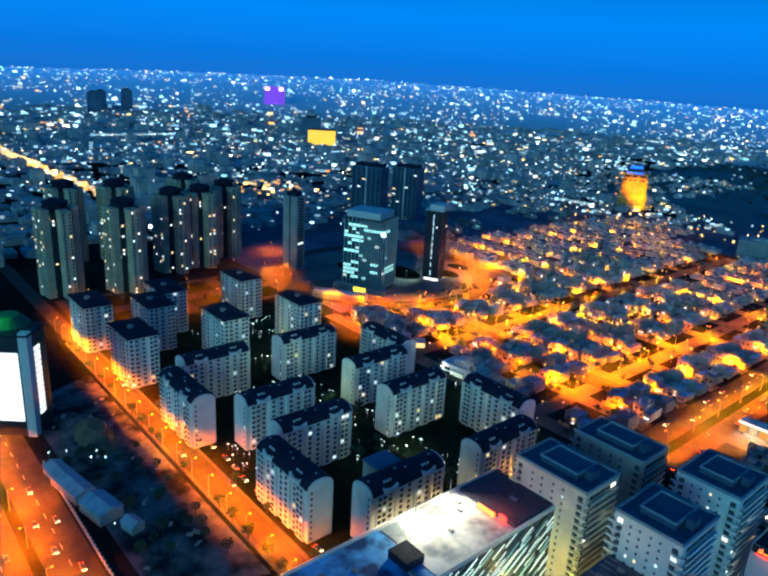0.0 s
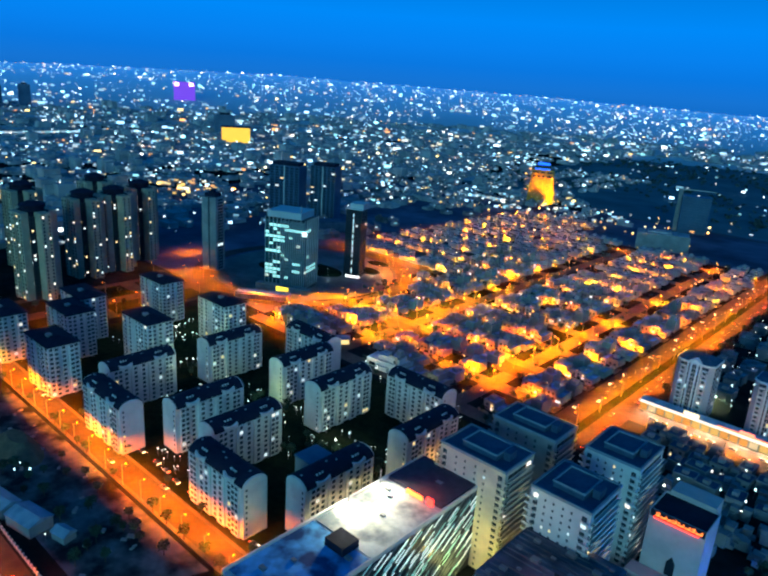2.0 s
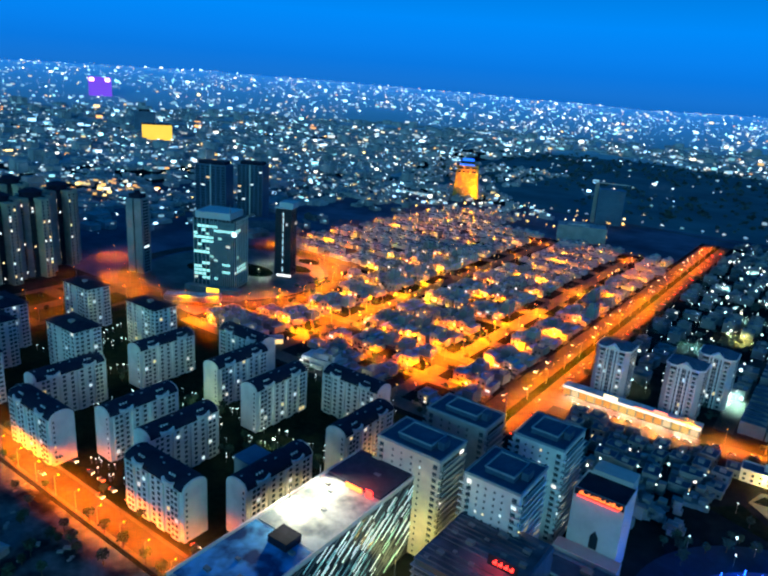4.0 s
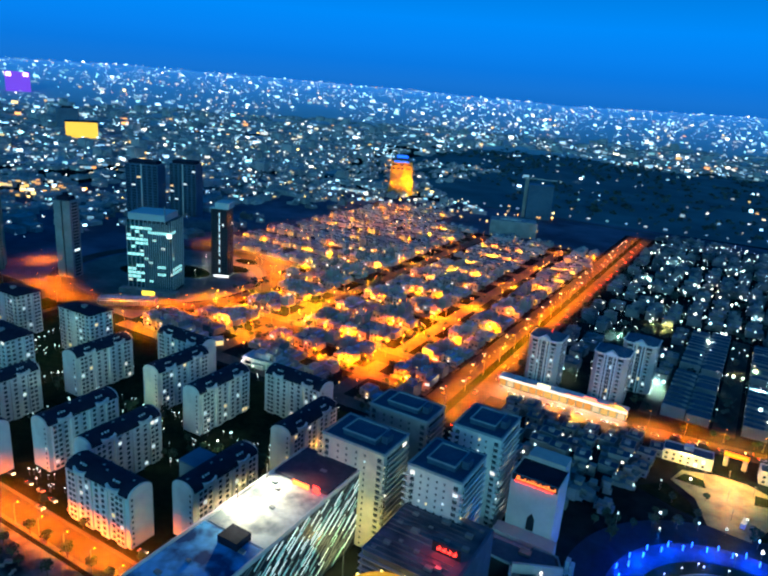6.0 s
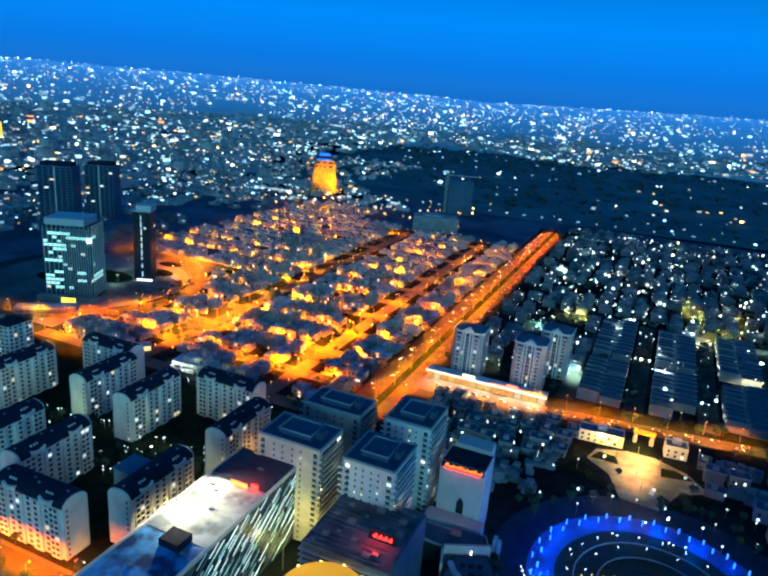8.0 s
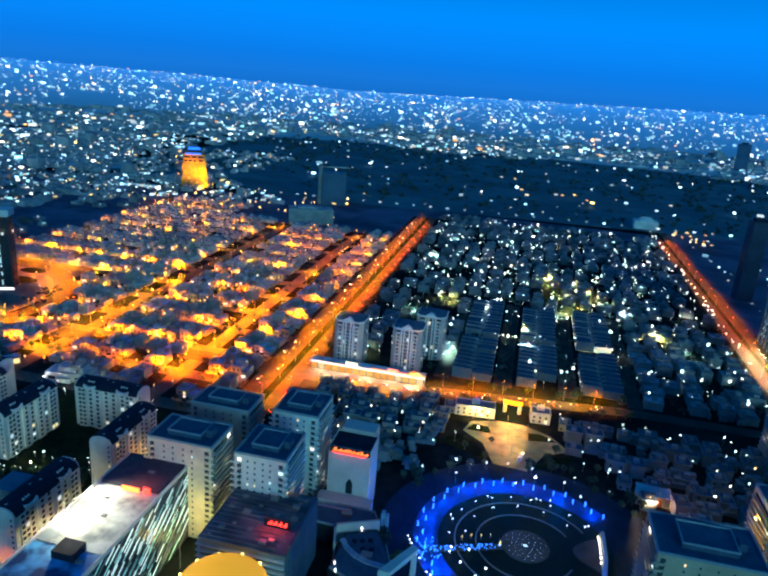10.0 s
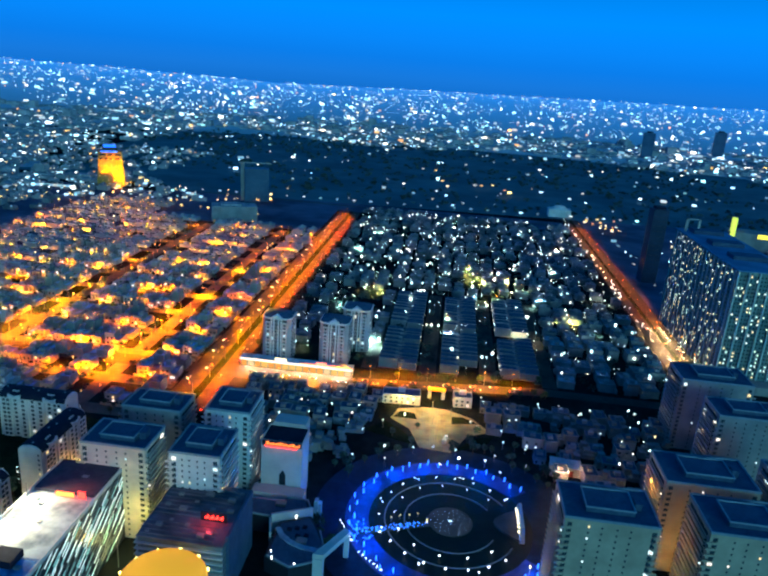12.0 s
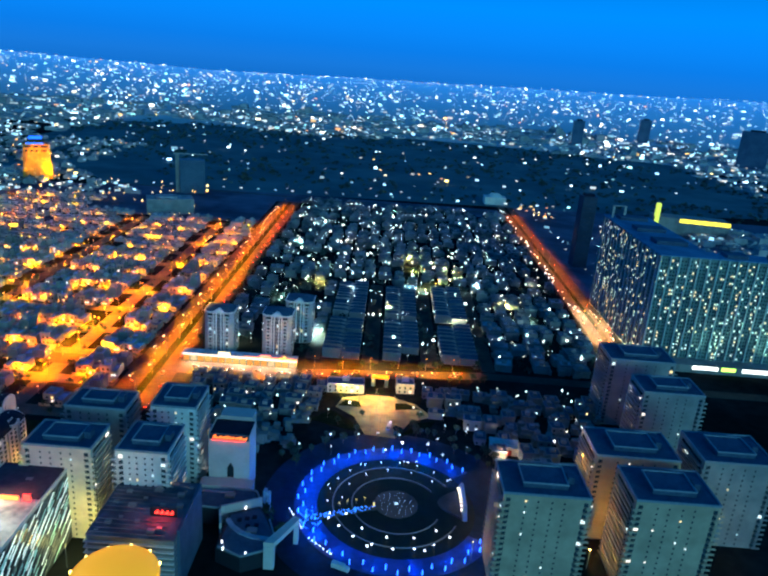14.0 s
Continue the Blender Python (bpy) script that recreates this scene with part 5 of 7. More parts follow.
M["pane_house"] = window_glass("house_window_glass", 0.22, (WARM, WHITE, COOL), 2.2, island=True)
kinds = [villa(k) for k in range(6)]
placed = [False] * 6
rnd = random.Random(11)
far_houses = []
for i, street in enumerate(VILLA_STREETS):
    for row in (0, 1):
        y = street + (13.5 if row == 0 else 33)
        turn = 0 if row == 0 else 180
        x = -416.0 if y < 575 else -566.0
        x = -182 - 16.2 * int((-182 - x) / 16.2)
        while x < (-181 if y < 892 else -440):
            if min(abs(x + 333), abs(x + 223)) > 13 and math.hypot(x + 505, y - 455) > 122 and rnd.random() > 0.07 and not (y < 345 and x < -250):
                k = rnd.randrange(6)
                at = pose(x + rnd.uniform(-1, 1), y + rnd.uniform(-2, 2), 0, 0, 0, turn + rnd.uniform(-3, 3)) @ Matrix.Diagonal((1, 1, rnd.uniform(0.8, 1.25), 1))
                if y < 700 and x > -440:
                    if placed[k]:
                        copy_thing(kinds[k], at)
                    else:
                        kinds[k].matrix_basis, placed[k] = at, True
                else:
                    far_houses.append((x, y, rnd.uniform(9, 15), rnd.uniform(9, 15), rnd.uniform(3.5, 7)))
            x += 16.2


def house_stuff(name, spots, wall, label, seed=1):
    """Many small flat-roofed houses with roof rooms, joined."""
    rnd = random.Random(seed)
    bm = bmesh.new()
    for x, y, w, d, h in spots:
        z = ground_height(x, y)
        box(bm, x - w / 2, y - d / 2, z - 1, x + w / 2, y + d / 2, z + h)
        a, b = rnd.uniform(-0.2, 0.2) * w, rnd.uniform(-0.2, 0.2) * d
        box(bm, x + a - 2, y + b - 2, z + h, x + a + 2, y + b + 2, z + h + 2.5)
        side = rnd.choice((-1, 1))
        box(bm, x + side * w * 0.5, y - d * 0.4, z - 1, x + side * w * rnd.uniform(0.65, 0.9), y + d * rnd.uniform(0.1, 0.45), z + h * rnd.uniform(0.5, 0.8))
    return solid(name, bm, wall, label, "houses", kind="stuff")


# far houses are paled in colour to stand in for haze
M["far_house"] = material("haze_pale_house_render", (0.36, 0.38, 0.4), 0.85, grain=0.3, scale=0.02, second=(0.22, 0.24, 0.26), second_scale=0.03)
M["dim_house"] = material("dim_house_render", (0.25, 0.27, 0.28), 0.85, grain=0.5, scale=0.03, second=(0.09, 0.105, 0.12), second_scale=0.04)
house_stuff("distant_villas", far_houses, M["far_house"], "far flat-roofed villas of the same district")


# ---- terraced houses east of the main road ----
def row_house():
    ob = thing("row_house", "narrow terraced house with a blue-grey pitched roof", "house", group="terraced houses in rows")
    part("wall", boxes((-7.2, -3.6, 0, 7.2, 3.6, 6.5), (-7.4, 3.58, 0, 7.4, 3.9, 8.6)), M["render_grey"], ob)
    bm = bmesh.new()
    prism(bm, [(-7.6, -3.55), (7.6, -3.55), (7.6, 3.55), (-7.6, 3.55)], 6.5, 9.2, [(-4, -0.2), (7.0, -0.2), (7.0, 0.2), (-4, 0.2)])
    part("roof", bm, M["roof_blue"], ob, "blue-grey pitched roof")
    tagged(part("front_glazing", boxes((7.15, -2.2, 1.2, 7.3, -0.8, 2.8), (7.15, 0.8, 1.2, 7.3, 2.2, 2.8), (7.15, -2.2, 4.2, 7.3, -0.8, 5.6)), M["pane_house"], ob), kind="stuff")
    return ob


first, used = row_house(), False
for xa, xb in ((-25, -9.5), (24.5, 40), (73, 88.5)):
    for x, turn in ((xa, 180), (xb, 0)):
        y = 456.0
        while y < 640:
            if rnd.random() > 0.05 and not 530 < y < 540:
                at = pose(x, y + xa * 0.05, rnd.choice((0, -0.5, -1.0)), 0, 0, turn)
                if used:
                    copy_thing(first, at)
                else:
                    first.matrix_basis, used = at, True
            y += 8.4
for i, (x0, x1) in enumerate(((0, 14), (49, 63), (98, 110), (-46, -34))):
    slab("lane_%d" % (i + 1), x0, 446, x1, 650, 0.05, M["asphalt"], "dark lane between the terraced houses")

spots = []
for y in range(656, 1090, 19):
    for x in range(-122, 205, 17):
        if rnd.random() < 0.74 and abs((x + y) % 170 - 40) > 8:
            spots.append((x + rnd.uniform(-3, 3), y + rnd.uniform(-3, 3), rnd.uniform(9, 14), rnd.uniform(10, 15), rnd.uniform(5, 9)))
for y in range(456, 640, 17):
    for x in list(range(118, 205, 16)) + [-122, -42, -104]:
        if rnd.random() < 0.8 and not (x < -60 and y < 480) and not (x == -42 and y < 500):
            spots.append((x + rnd.uniform(-2, 2), y, rnd.uniform(9, 13), rnd.uniform(9, 13), rnd.uniform(5, 9)))
M["grey_roof"] = material("grey_roof_felt", (0.3, 0.32, 0.34), 0.8, grain=0.3, scale=0.5, second=(0.12, 0.14, 0.16), second_scale=0.1, spread=0.4)


def dark_house(k):
    w, d, h = ((10, 12, 6.0), (12, 11, 7.5), (13, 14, 5.2), (9, 10, 8.2))[k]
    ob = thing("dark_house", "unlit flat-roofed house with a parapet and roof room", "house", group="houses of the unlit district")
    part("wall", boxes((-w / 2, -d / 2, 0, w / 2, d / 2, h), (-w / 2 - 1.5, -d / 2 - 1.5, 0, -w / 2 + 4, -d / 2, h * 0.6)), M["dim_house"], ob)
    roof = part("roof", tray(bmesh.new(), -w / 2 - 0.25, -d / 2 - 0.25, w / 2 + 0.25, d / 2 + 0.25, 0.4, 0.6), [M["dim_house"], M["grey_roof"]], ob, at=pose(0, 0, h))
    part("roof_room", boxes((-2.2, -1.5, 0.4, 1.6, 2.5, 2.8)), M["dim_house"], roof)
    return ob


kinds, placed = [dark_house(k) for k in range(4)], [False] * 4
for x, y, w, d, h in spots:
    if y < 740:
        k = rnd.randrange(4)
        at = pose(x, y, 0, 0, 0, rnd.choice((0, 90, 180, 270)) + rnd.uniform(-5, 5))
        if placed[k]:
            copy_thing(kinds[k], at)
        else:
            kinds[k].matrix_basis, placed[k] = at, True
spots = [q for q in spots if q[1] >= 740]
house_stuff("dark_houses", spots, M["dim_house"], "dark flat-roofed houses of the unlit district", 2)


# ---- small houses between the cross street and the round pool ----
def small_house(k):
    ob = thing("small_house", "small pale house with a flat roof and dark windows", "house", group="small houses by the cross street")
    w, d, h = (9, 8, 6.2) if k == 0 else (7, 10, 4.2) if k == 1 else (11, 8, 7.4)
    part("wall", boxes((-w / 2, -d / 2, 0, w / 2, d / 2, h)), M["villa_pale"], ob)
    roof = part("roof", tray(bmesh.new(), -w / 2 - 0.3, -d / 2 - 0.3, w / 2 + 0.3, d / 2 + 0.3, 0.35, 0.6), [M["villa_pale"], M["roof_blue"]], ob, at=pose(0, 0, h))
    part("roof_room", boxes((-1.5, -1, 0.35, 1.8, 2, 2.4)), M["villa_pale"], roof)
    pane = window_mesh("window", 1.3, 1.4, M["pane_house2"])
    for x in (-w * 0.28, w * 0.25):
        for z in (1.6, 4.6)[: 2 if h > 5 else 1]:
            part("window", pane, None, ob, at=pose(x, -d / 2 - 0.04, z))
    return ob


M["villa_pale"] = material("pale_house_render", (0.22, 0.235, 0.25), 0.85, grain=0.2, scale=0.5, second=(0.18, 0.2, 0.21), second_scale=0.12, spread=0.3)
M["pane_house2"] = window_glass("small_house_glass", 0.15, (COOL, WHITE, WARM), 2.5)
kinds, placed = [small_house(k) for k in range(3)], [False] * 3
for y, xs in ((396, range(-118, 172, 13)), (382, range(-112, 172, 12)), (368, list(range(-108, -20, 13)) + list(range(56, 172, 13))), (354, list(range(-100, -36, 13)) + list(range(66, 168, 14))), (338, list(range(-96, -60, 14)) + list(range(84, 166, 14))), (322, (-92, 96, 112, 128, 146)), (306, (118, 134, 152))):
    for x in xs:
        if rnd.random() < 0.86 and not 6 < x < 28 and not (y > 380 and -26 < x < 46):
            k = rnd.randrange(3)
            at = pose(x + rnd.uniform(-2, 2), y + rnd.uniform(-2, 2), 0, 0, 0, rnd.choice((0, 0, 90, 180)) + rnd.uniform(-6, 6))
            if placed[k]:
                copy_thing(kinds[k], at)
            else:
                kinds[k].matrix_basis, placed[k] = at, True

sheds = []
while len(sheds) < 190:
    x, y = rnd.uniform(-118, 172), rnd.uniform(305, 400)
    if math.hypot(x - 29, y - 265) > 84 and not (-32 < x < 58 and y > 330) and not (x > 84 and 310 < y < 336 and x < 112) and not (x < -44 and y < 300):
        sheds.append((x, y, rnd.uniform(3, 8), rnd.uniform(3, 7), rnd.uniform(1.8, 5.0)))
house_stuff("yard_sheds", sheds, M["villa_pale"], "low sheds and yard walls crowded between the small houses", 12)

ob = thing("rose_house", "small rose-lit house with a dark red door", "house", pose(98, 329, 0, 0, 0, -6))
part("wall", boxes((-9, -5, 0, 9, 5, 5.5)), M["render_warm"], ob)
part("roof", boxes((-9.4, -5.4, 5.5, 9.4, 5.4, 6.0)), M["roof_flat"], ob)
part("door", boxes((2, -5.15, 0, 5, -4.95, 4)), material("dark_red_door", (0.2, 0.02, 0.02), 0.6, grain=0.2, scale=2), ob, "dark red door")
part("porch", boxes((-9, -8, 0, -3, -5, 3.2)), M["render_warm"], ob)

lamp = new("porch_light", bpy.data.lights.new("porch_light", "POINT"))
lamp.data.energy, lamp.data.color, lamp.data.shadow_soft_size = 16000, (1.0, 0.7, 0.52), 0.3
lamp.location = (96, 314, 8)
solid("lamp_mast", boxes((95.9, 313.9, 0, 96.1, 314.1, 7.6)), M["steel"], "thin lamp mast in front of the rose-lit house", "lamp mast")

ob = thing("lit_kiosk", "small flat kiosk with a bright yellow-white front", "kiosk", pose(-343, 347, 0, 0, 0, 52))
part("wall", boxes((-9, -4, 0, 9, 4, 4.2)), M["villa"], ob)
part("lit_front", boxes((-8.6, -4.3, 0.6, 8.6, -4.02, 3.8)), shining("kiosk_front", (1.0, 0.8, 0.3), 1.3), ob, "glowing yellow-white front")
part("roof", boxes((-9.6, -5.2, 4.2, 9.6, 4.6, 4.7)), M["roof_flat"], ob)
ob = thing("white_villa", "wide white-lit villa with a blue-grey stepped roof", "house", pose(-287, 345, 0, 0, 0, 8))
part("wall", tray(bmesh.new(), -15, -7, 15, 7, 5.2), [M["render"], M["roof_flat"]], ob)
part("upper_storey", tray(bmesh.new(), -8, -3, 10, 6.4, 3.0), [M["render"], M["roof_flat"]], ob, at=pose(0, 0, 5.2))
part("porch", boxes((-6, -10, 0, 4, -7, 3.2)), M["render"], ob)
part("front_glazing", boxes((-13, -7.15, 1.0, -8, -6.95, 3.4)), M["pane_house2"], ob)
part("front_glazing", boxes((6, -7.15, 1.0, 13, -6.95, 3.4)), M["pane_house2"], ob)
for x, y in ((-299, 333), (-287, 331), (-274, 335)):
    lamp = new("yard_light", bpy.data.lights.new("yard_light", "POINT"))
    lamp.data.energy, lamp.data.color, lamp.data.shadow_soft_size = 1100, (0.85, 1.0, 1.0), 0.4
    lamp.location = (x, y, 4.6)
    ob = thing("yard_lamp", "short white globe lamp in front of the villa", "lamp", pose(x, y, 0), "yard lamps of the white villa")
    part("globe", globe_mesh("globe", 0.4, 3.8, M["white_lamp"]), None, ob)
    part("stem", boxes((-0.08, -0.08, 0, 0.08, 0.08, 3.45)), M["steel"], ob)
ob = thing("ring_terrace", "long low orange-lit terrace building beside the ring road", "building", pose(-462, 368, 0, 0, 0, 38))
part("wall", tray(bmesh.new(), -24, -6, 24, 6, 5.0), [M["villa"], M["roof_flat"]], ob)
for k in range(9):
    part("pillar", boxes((-22 + k * 5.5 - 0.4, -7.6, 0, -22 + k * 5.5 + 0.4, -6.8, 4.2)), M["villa"], ob)
part("canopy", boxes((-24, -8, 4.2, 24, -6.02, 4.7)), M["villa"], ob)

# ---- the paved gate square ----
bm = bmesh.new()
prism(bm, [(8, 336), (28, 334), (38, 356), (54, 366), (42, 382), (24, 391), (8, 391), (-10, 384), (-14, 370), (0, 358)], -0.2, 0.07)
solid("gate_square", bm, material("pale_yellow_paving", (0.36, 0.31, 0.19), 0.85, grain=0.2, scale=0.5, second=(0.22, 0.19, 0.12), second_scale=0.1), "pale paved square in front of the gate", "square", kind="structure")
for ring in ([(-12, 372), (4, 372), (2, 380), (-8, 381)], [(28, 371), (46, 375), (36, 382), (28, 381)], [(-30, 350), (3, 338), (-2, 352), (-16, 364)], [(31, 336), (52, 350), (56, 360), (41, 354)]):
    bm = bmesh.new()
    prism(bm, ring, 0.05, 0.35)
    solid("planted_bed", bm, M["grass"], "dark planted bed with a low kerb", "planting bed", group="beds of the gate square", kind="structure")
ob = thing("street_gate", "square-topped street gate glowing orange", "gate", pose(16, 407, 0))
for x in (-5, 5):
    part("pier", boxes((x - 1.2, -1.2, 0, x + 1.2, 1.2, 6.6)), M["render_warm"], ob)
part("lintel", boxes((-6.4, -1.4, 6.6, 6.4, 1.4, 8.2)), shining("orange_lintel", (1.0, 0.35, 0.01), 1.3), ob, "orange lit lintel")
for x, y, w, d, h, label in ((-9, 397, 27, 11, 6.8, "wide white house with a lit front beside the gate"), (35, 402, 13, 10, 7.5, "white house with dark windows beside the gate")):
    ob = thing("gate_house", label, "house", pose(x, y, 0, 0, 0, 4), "houses beside the gate")
    part("wall", tray(bmesh.new(), -w / 2, -d / 2, w / 2, d / 2, h), [M["render"], M["roof_blue"]], ob)
    part("roof_room", boxes((-2.5, 0, h, 2.5, 4, h + 2.6)), M["render"], ob)
    for k in range(int(w / 4)):
        for z in (1.8, 4.8):
            part("window", boxes((-w / 2 + 1.4 + k * 4, -d / 2 - 0.08, z - 0.8, -w / 2 + 2.9 + k * 4, -d / 2 + 0.06, z + 0.8)), M["pane_house2"], ob)
for x, y, p in ((2, 379, 17000), (27, 379, 11000), (14, 388, 24000), (15, 366, 16000), (18, 348, 4000), (-9, 389, 11000)):
    lamp = new("square_light", bpy.data.lights.new("square_light", "POINT"))
    lamp.data.energy, lamp.data.color, lamp.data.shadow_soft_size = p, (1.0, 0.52, 0.09), 0.4
    lamp.location = (x, y + 0.7, 6.0)
    solid("square_lamp", boxes((x - 0.1, y - 0.1, 0, x + 0.1, y + 0.1, 6.3), (x - 0.35, y - 0.35, 6.3, x + 0.35, y + 0.35, 6.5)), M["steel"], "steel lamp post on the paved gate square", "lamp post", group="lamps of the gate square")


# ---- the round pool ----
CX, CY = 29.0, 265.0


def ring_mesh(r0, r1, a0, a1, z0, z1, n=72):
    bm = bmesh.new()
    last = None
    for i in range(n + 1):
        a = radians(a0 + (a1 - a0) * i / n)
        c, s = math.cos(a), math.sin(a)
        row = [bm.verts.new((CX + r * c, CY + r * s, z)) for r, z in ((r0, z0), (r1, z0), (r1, z1), (r0, z1))]
        if last:
            for k in range(4):
                bm.faces.new((last[k], last[(k + 1) % 4], row[(k + 1) % 4], row[k]))
        elif a1 - a0 < 360:
            bm.faces.new(row[::-1])
        last = row
    if a1 - a0 < 360:
        bm.faces.new(last)
    return bm


M["pool_dark"] = material("dark_lawn_water", (0.008, 0.014, 0.012), 0.5, grain=0.4, scale=0.2)
M["blue_paving"] = material("ring_paving", (0.05, 0.075, 0.24), 0.6, grain=0.25, scale=0.5, second=(0.03, 0.05, 0.17), second_scale=0.1)
bm = bmesh.new()
prism(bm, circle(CX, CY, 74, 72), -0.2, 0.03)
solid("pool_forecourt", bm, material("dark_forecourt", (0.01, 0.028, 0.06), 0.7, grain=0.4, scale=0.3, second=(0.006, 0.016, 0.036), second_scale=0.05), "dark forecourt round the circular garden", "forecourt", kind="structure")
bm = bmesh.new()
prism(bm, circle(CX, CY, 43.5, 72), -0.2, 0.08)
solid("pool_garden", bm, M["pool_dark"], "dark circular garden inside the blue ring", "garden", kind="structure")
solid("blue_ring", ring_mesh(43.5, 56, 40, 330, -0.2, 0.35), M["blue_paving"], "raised ring walk washed in blue light", "ring walk", kind="structure")
for r in (35, 24.5):
    solid("kerb_ring", ring_mesh(r - 0.3, r + 0.3, 35, 335, 0, 0.4), M["concrete"], "thin pale kerb ring in the dark garden", "kerb", group="kerb rings", kind="structure")
ob = thing("round_fountain", "round paved fountain floor dotted with small white lights", "fountain")
bm = bmesh.new()
prism(bm, circle(CX, CY, 12, 40), 0, 0.45)
part("floor", bm, M["paving"], ob)
dots = bmesh.new()
for i in range(46):
    r, a = 11 * math.sqrt((i + 0.5) / 46), i * 2.4
    x, y = CX + r * math.cos(a), CY + r * math.sin(a)
    box(dots, x - 0.1, y - 0.1, 0.45, x + 0.1, y + 0.1, 0.6)
tagged(part("floor_lights", dots, shining("floor_dot", (0.6, 0.85, 1.0), 2.2), ob), kind="stuff")
part("centre_light", boxes((CX - 0.9, CY - 0.3, 0.45, CX + 0.9, CY + 0.3, 0.9)), bpy.data.materials["floor_dot"], ob)
M["blue_post"] = shining("blue_light_post", (0.03, 0.2, 1.0), 4.0)
post = boxes((-0.22, -0.22, 0.35, 0.22, 0.22, 3.0))
post_mesh = mesh_of("light_post", post, M["blue_post"])
for i in range(46):
    a = radians(42 + i * 286 / 45)
    r = 51 if i % 2 else 54
    solid("light_post", post_mesh, None, "slim post glowing blue on the ring walk", "lamp post", pose(CX + r * math.cos(a), CY + r * math.sin(a), 0), "blue light posts")
for i in range(14):
    a = radians(48 + i * 274 / 13)
    lamp = new("ring_light", bpy.data.lights.new("ring_light", "POINT"))
    lamp.data.energy, lamp.data.color, lamp.data.shadow_soft_size = 4000 if i == 0 or i > 10 else 5000 if i > 8 else 10000, (0.0, 0.11, 1.0), 0.6
    lamp.location = (CX + 50 * math.cos(a), CY + 50 * math.sin(a), 4.0)
# the blue walk to the middle
ob = thing("blue_walkway", "footbridge strewn with small blue lights", "footbridge")
a = radians(201)
ux, uy = math.cos(a), math.sin(a)
bm = bmesh.new()
prism(bm, [(CX + ux * r - uy * s, CY + uy * r + ux * s) for r, s in ((11, -2.0), (50, -2.0), (50, 2.0), (11, 2.0))], 0.3, 0.7)
part("deck", bm, M["paving"], ob)
stars = bmesh.new()
for i in range(70):
    r, s = 12 + rnd.random() * 37, rnd.uniform(-1.9, 1.9)
    x, y = CX + ux * r - uy * s, CY + uy * r + ux * s
    box(stars, x - 0.2, y - 0.2, 0.7, x + 0.2, y + 0.2, 1.1)
for i in range(30):
    r, s = 44 + rnd.random() * 11, rnd.uniform(-8, 8)
    x, y = CX + ux * r - uy * s, CY + uy * r + ux * s
    box(stars, x - 0.2, y - 0.2, 0.7, x + 0.2, y + 0.2, 1.1)
tagged(part("deck_lights", stars, shining("blue_white_dot", (0.03, 0.22, 1.0), 3.0), ob), kind="stuff")


globe = globe_mesh("globe", 0.33, 2.0, M["white_lamp"])
big_globe = globe_mesh("globe", 0.48, 1.9, M["white_lamp"])
stem = mesh_of("stem", boxes((-0.08, -0.08, 0, 0.08, 0.08, 1.7)), M["steel"])


def globe_lamp(x, y, label="short garden lamp with a white globe", globe=globe):
    ob = thing("globe_lamp", label, "lamp", pose(x, y, 0), "globe lamps of the round garden")
    part("globe", globe, None, ob)
    part("stem", stem, None, ob)


for r, n in ((38, 18), (30, 11), (40, 7)):
    for i in range(n):
        a = radians(38 + (i + 0.3 * (r == 30)) * 295 / n)
        if a < 3.4:
            globe_lamp(CX + r * math.cos(a), CY + r * math.sin(a))
        else:
            globe_lamp(CX + r * math.cos(a), CY + r * math.sin(a), "garden lamp with a large white globe", big_globe)
for p0, p1 in (((-28, 252), (-20, 238)), ((-15, 230), (-3, 220))):
    for i in range(7):
        t = i / 6
        globe_lamp(p0[0] + (p1[0] - p0[0]) * t, p0[1] + (p1[1] - p0[1]) * t, "white globe lamp in a row by the entrance")
ob = thing("stage_shell", "pale curved stage wall with a line of warm lamps", "stage", pose(66, 268, 0))
bm = bmesh.new()
prism(bm, [(-1, -13), (1.5, -13), (1.5, 17), (-1, 17)], 0, 7, [(-0.5, -9), (1.0, -9), (1.0, 12), (-0.5, 12)])
part("wall", bm, M["render"], ob)
bm = bmesh.new()
prism(bm, [(-1, -12)] + [(-1 - 13 * math.sin(math.pi * k / 10), -12 + 26 * k / 10) for k in range(1, 10)] + [(-1, 14)], 0, 0.9)
part("floor", bm, M["paving"], ob)
for k in range(8):
    part("lamp", globe_mesh("lamp", 0.5, 0, shining("warm_stage_lamp", (1.0, 0.85, 0.5), 6) if k == 0 else bpy.data.materials["warm_stage_lamp"]), None, ob, at=pose(-1.6, -8 + k * 2.8, 3.5 + 1.6 * math.sin(k / 7 * math.pi)))
ob = thing("walkway_post", "yellow-lit post at the end of the footbridge", "lamp post", pose(CX + 12.8 * ux + 1.0 * uy, CY + 12.8 * uy - 1.0 * ux, 0))
part("shaft", boxes((-0.35, -0.35, 0, 0.35, 0.35, 3.4)), shining("yellow_post_light", (1.0, 0.72, 0.2), 1.6), ob)
part("cap", boxes((-0.5, -0.5, 3.4, 0.5, 0.5, 3.6)), M["steel"], ob)
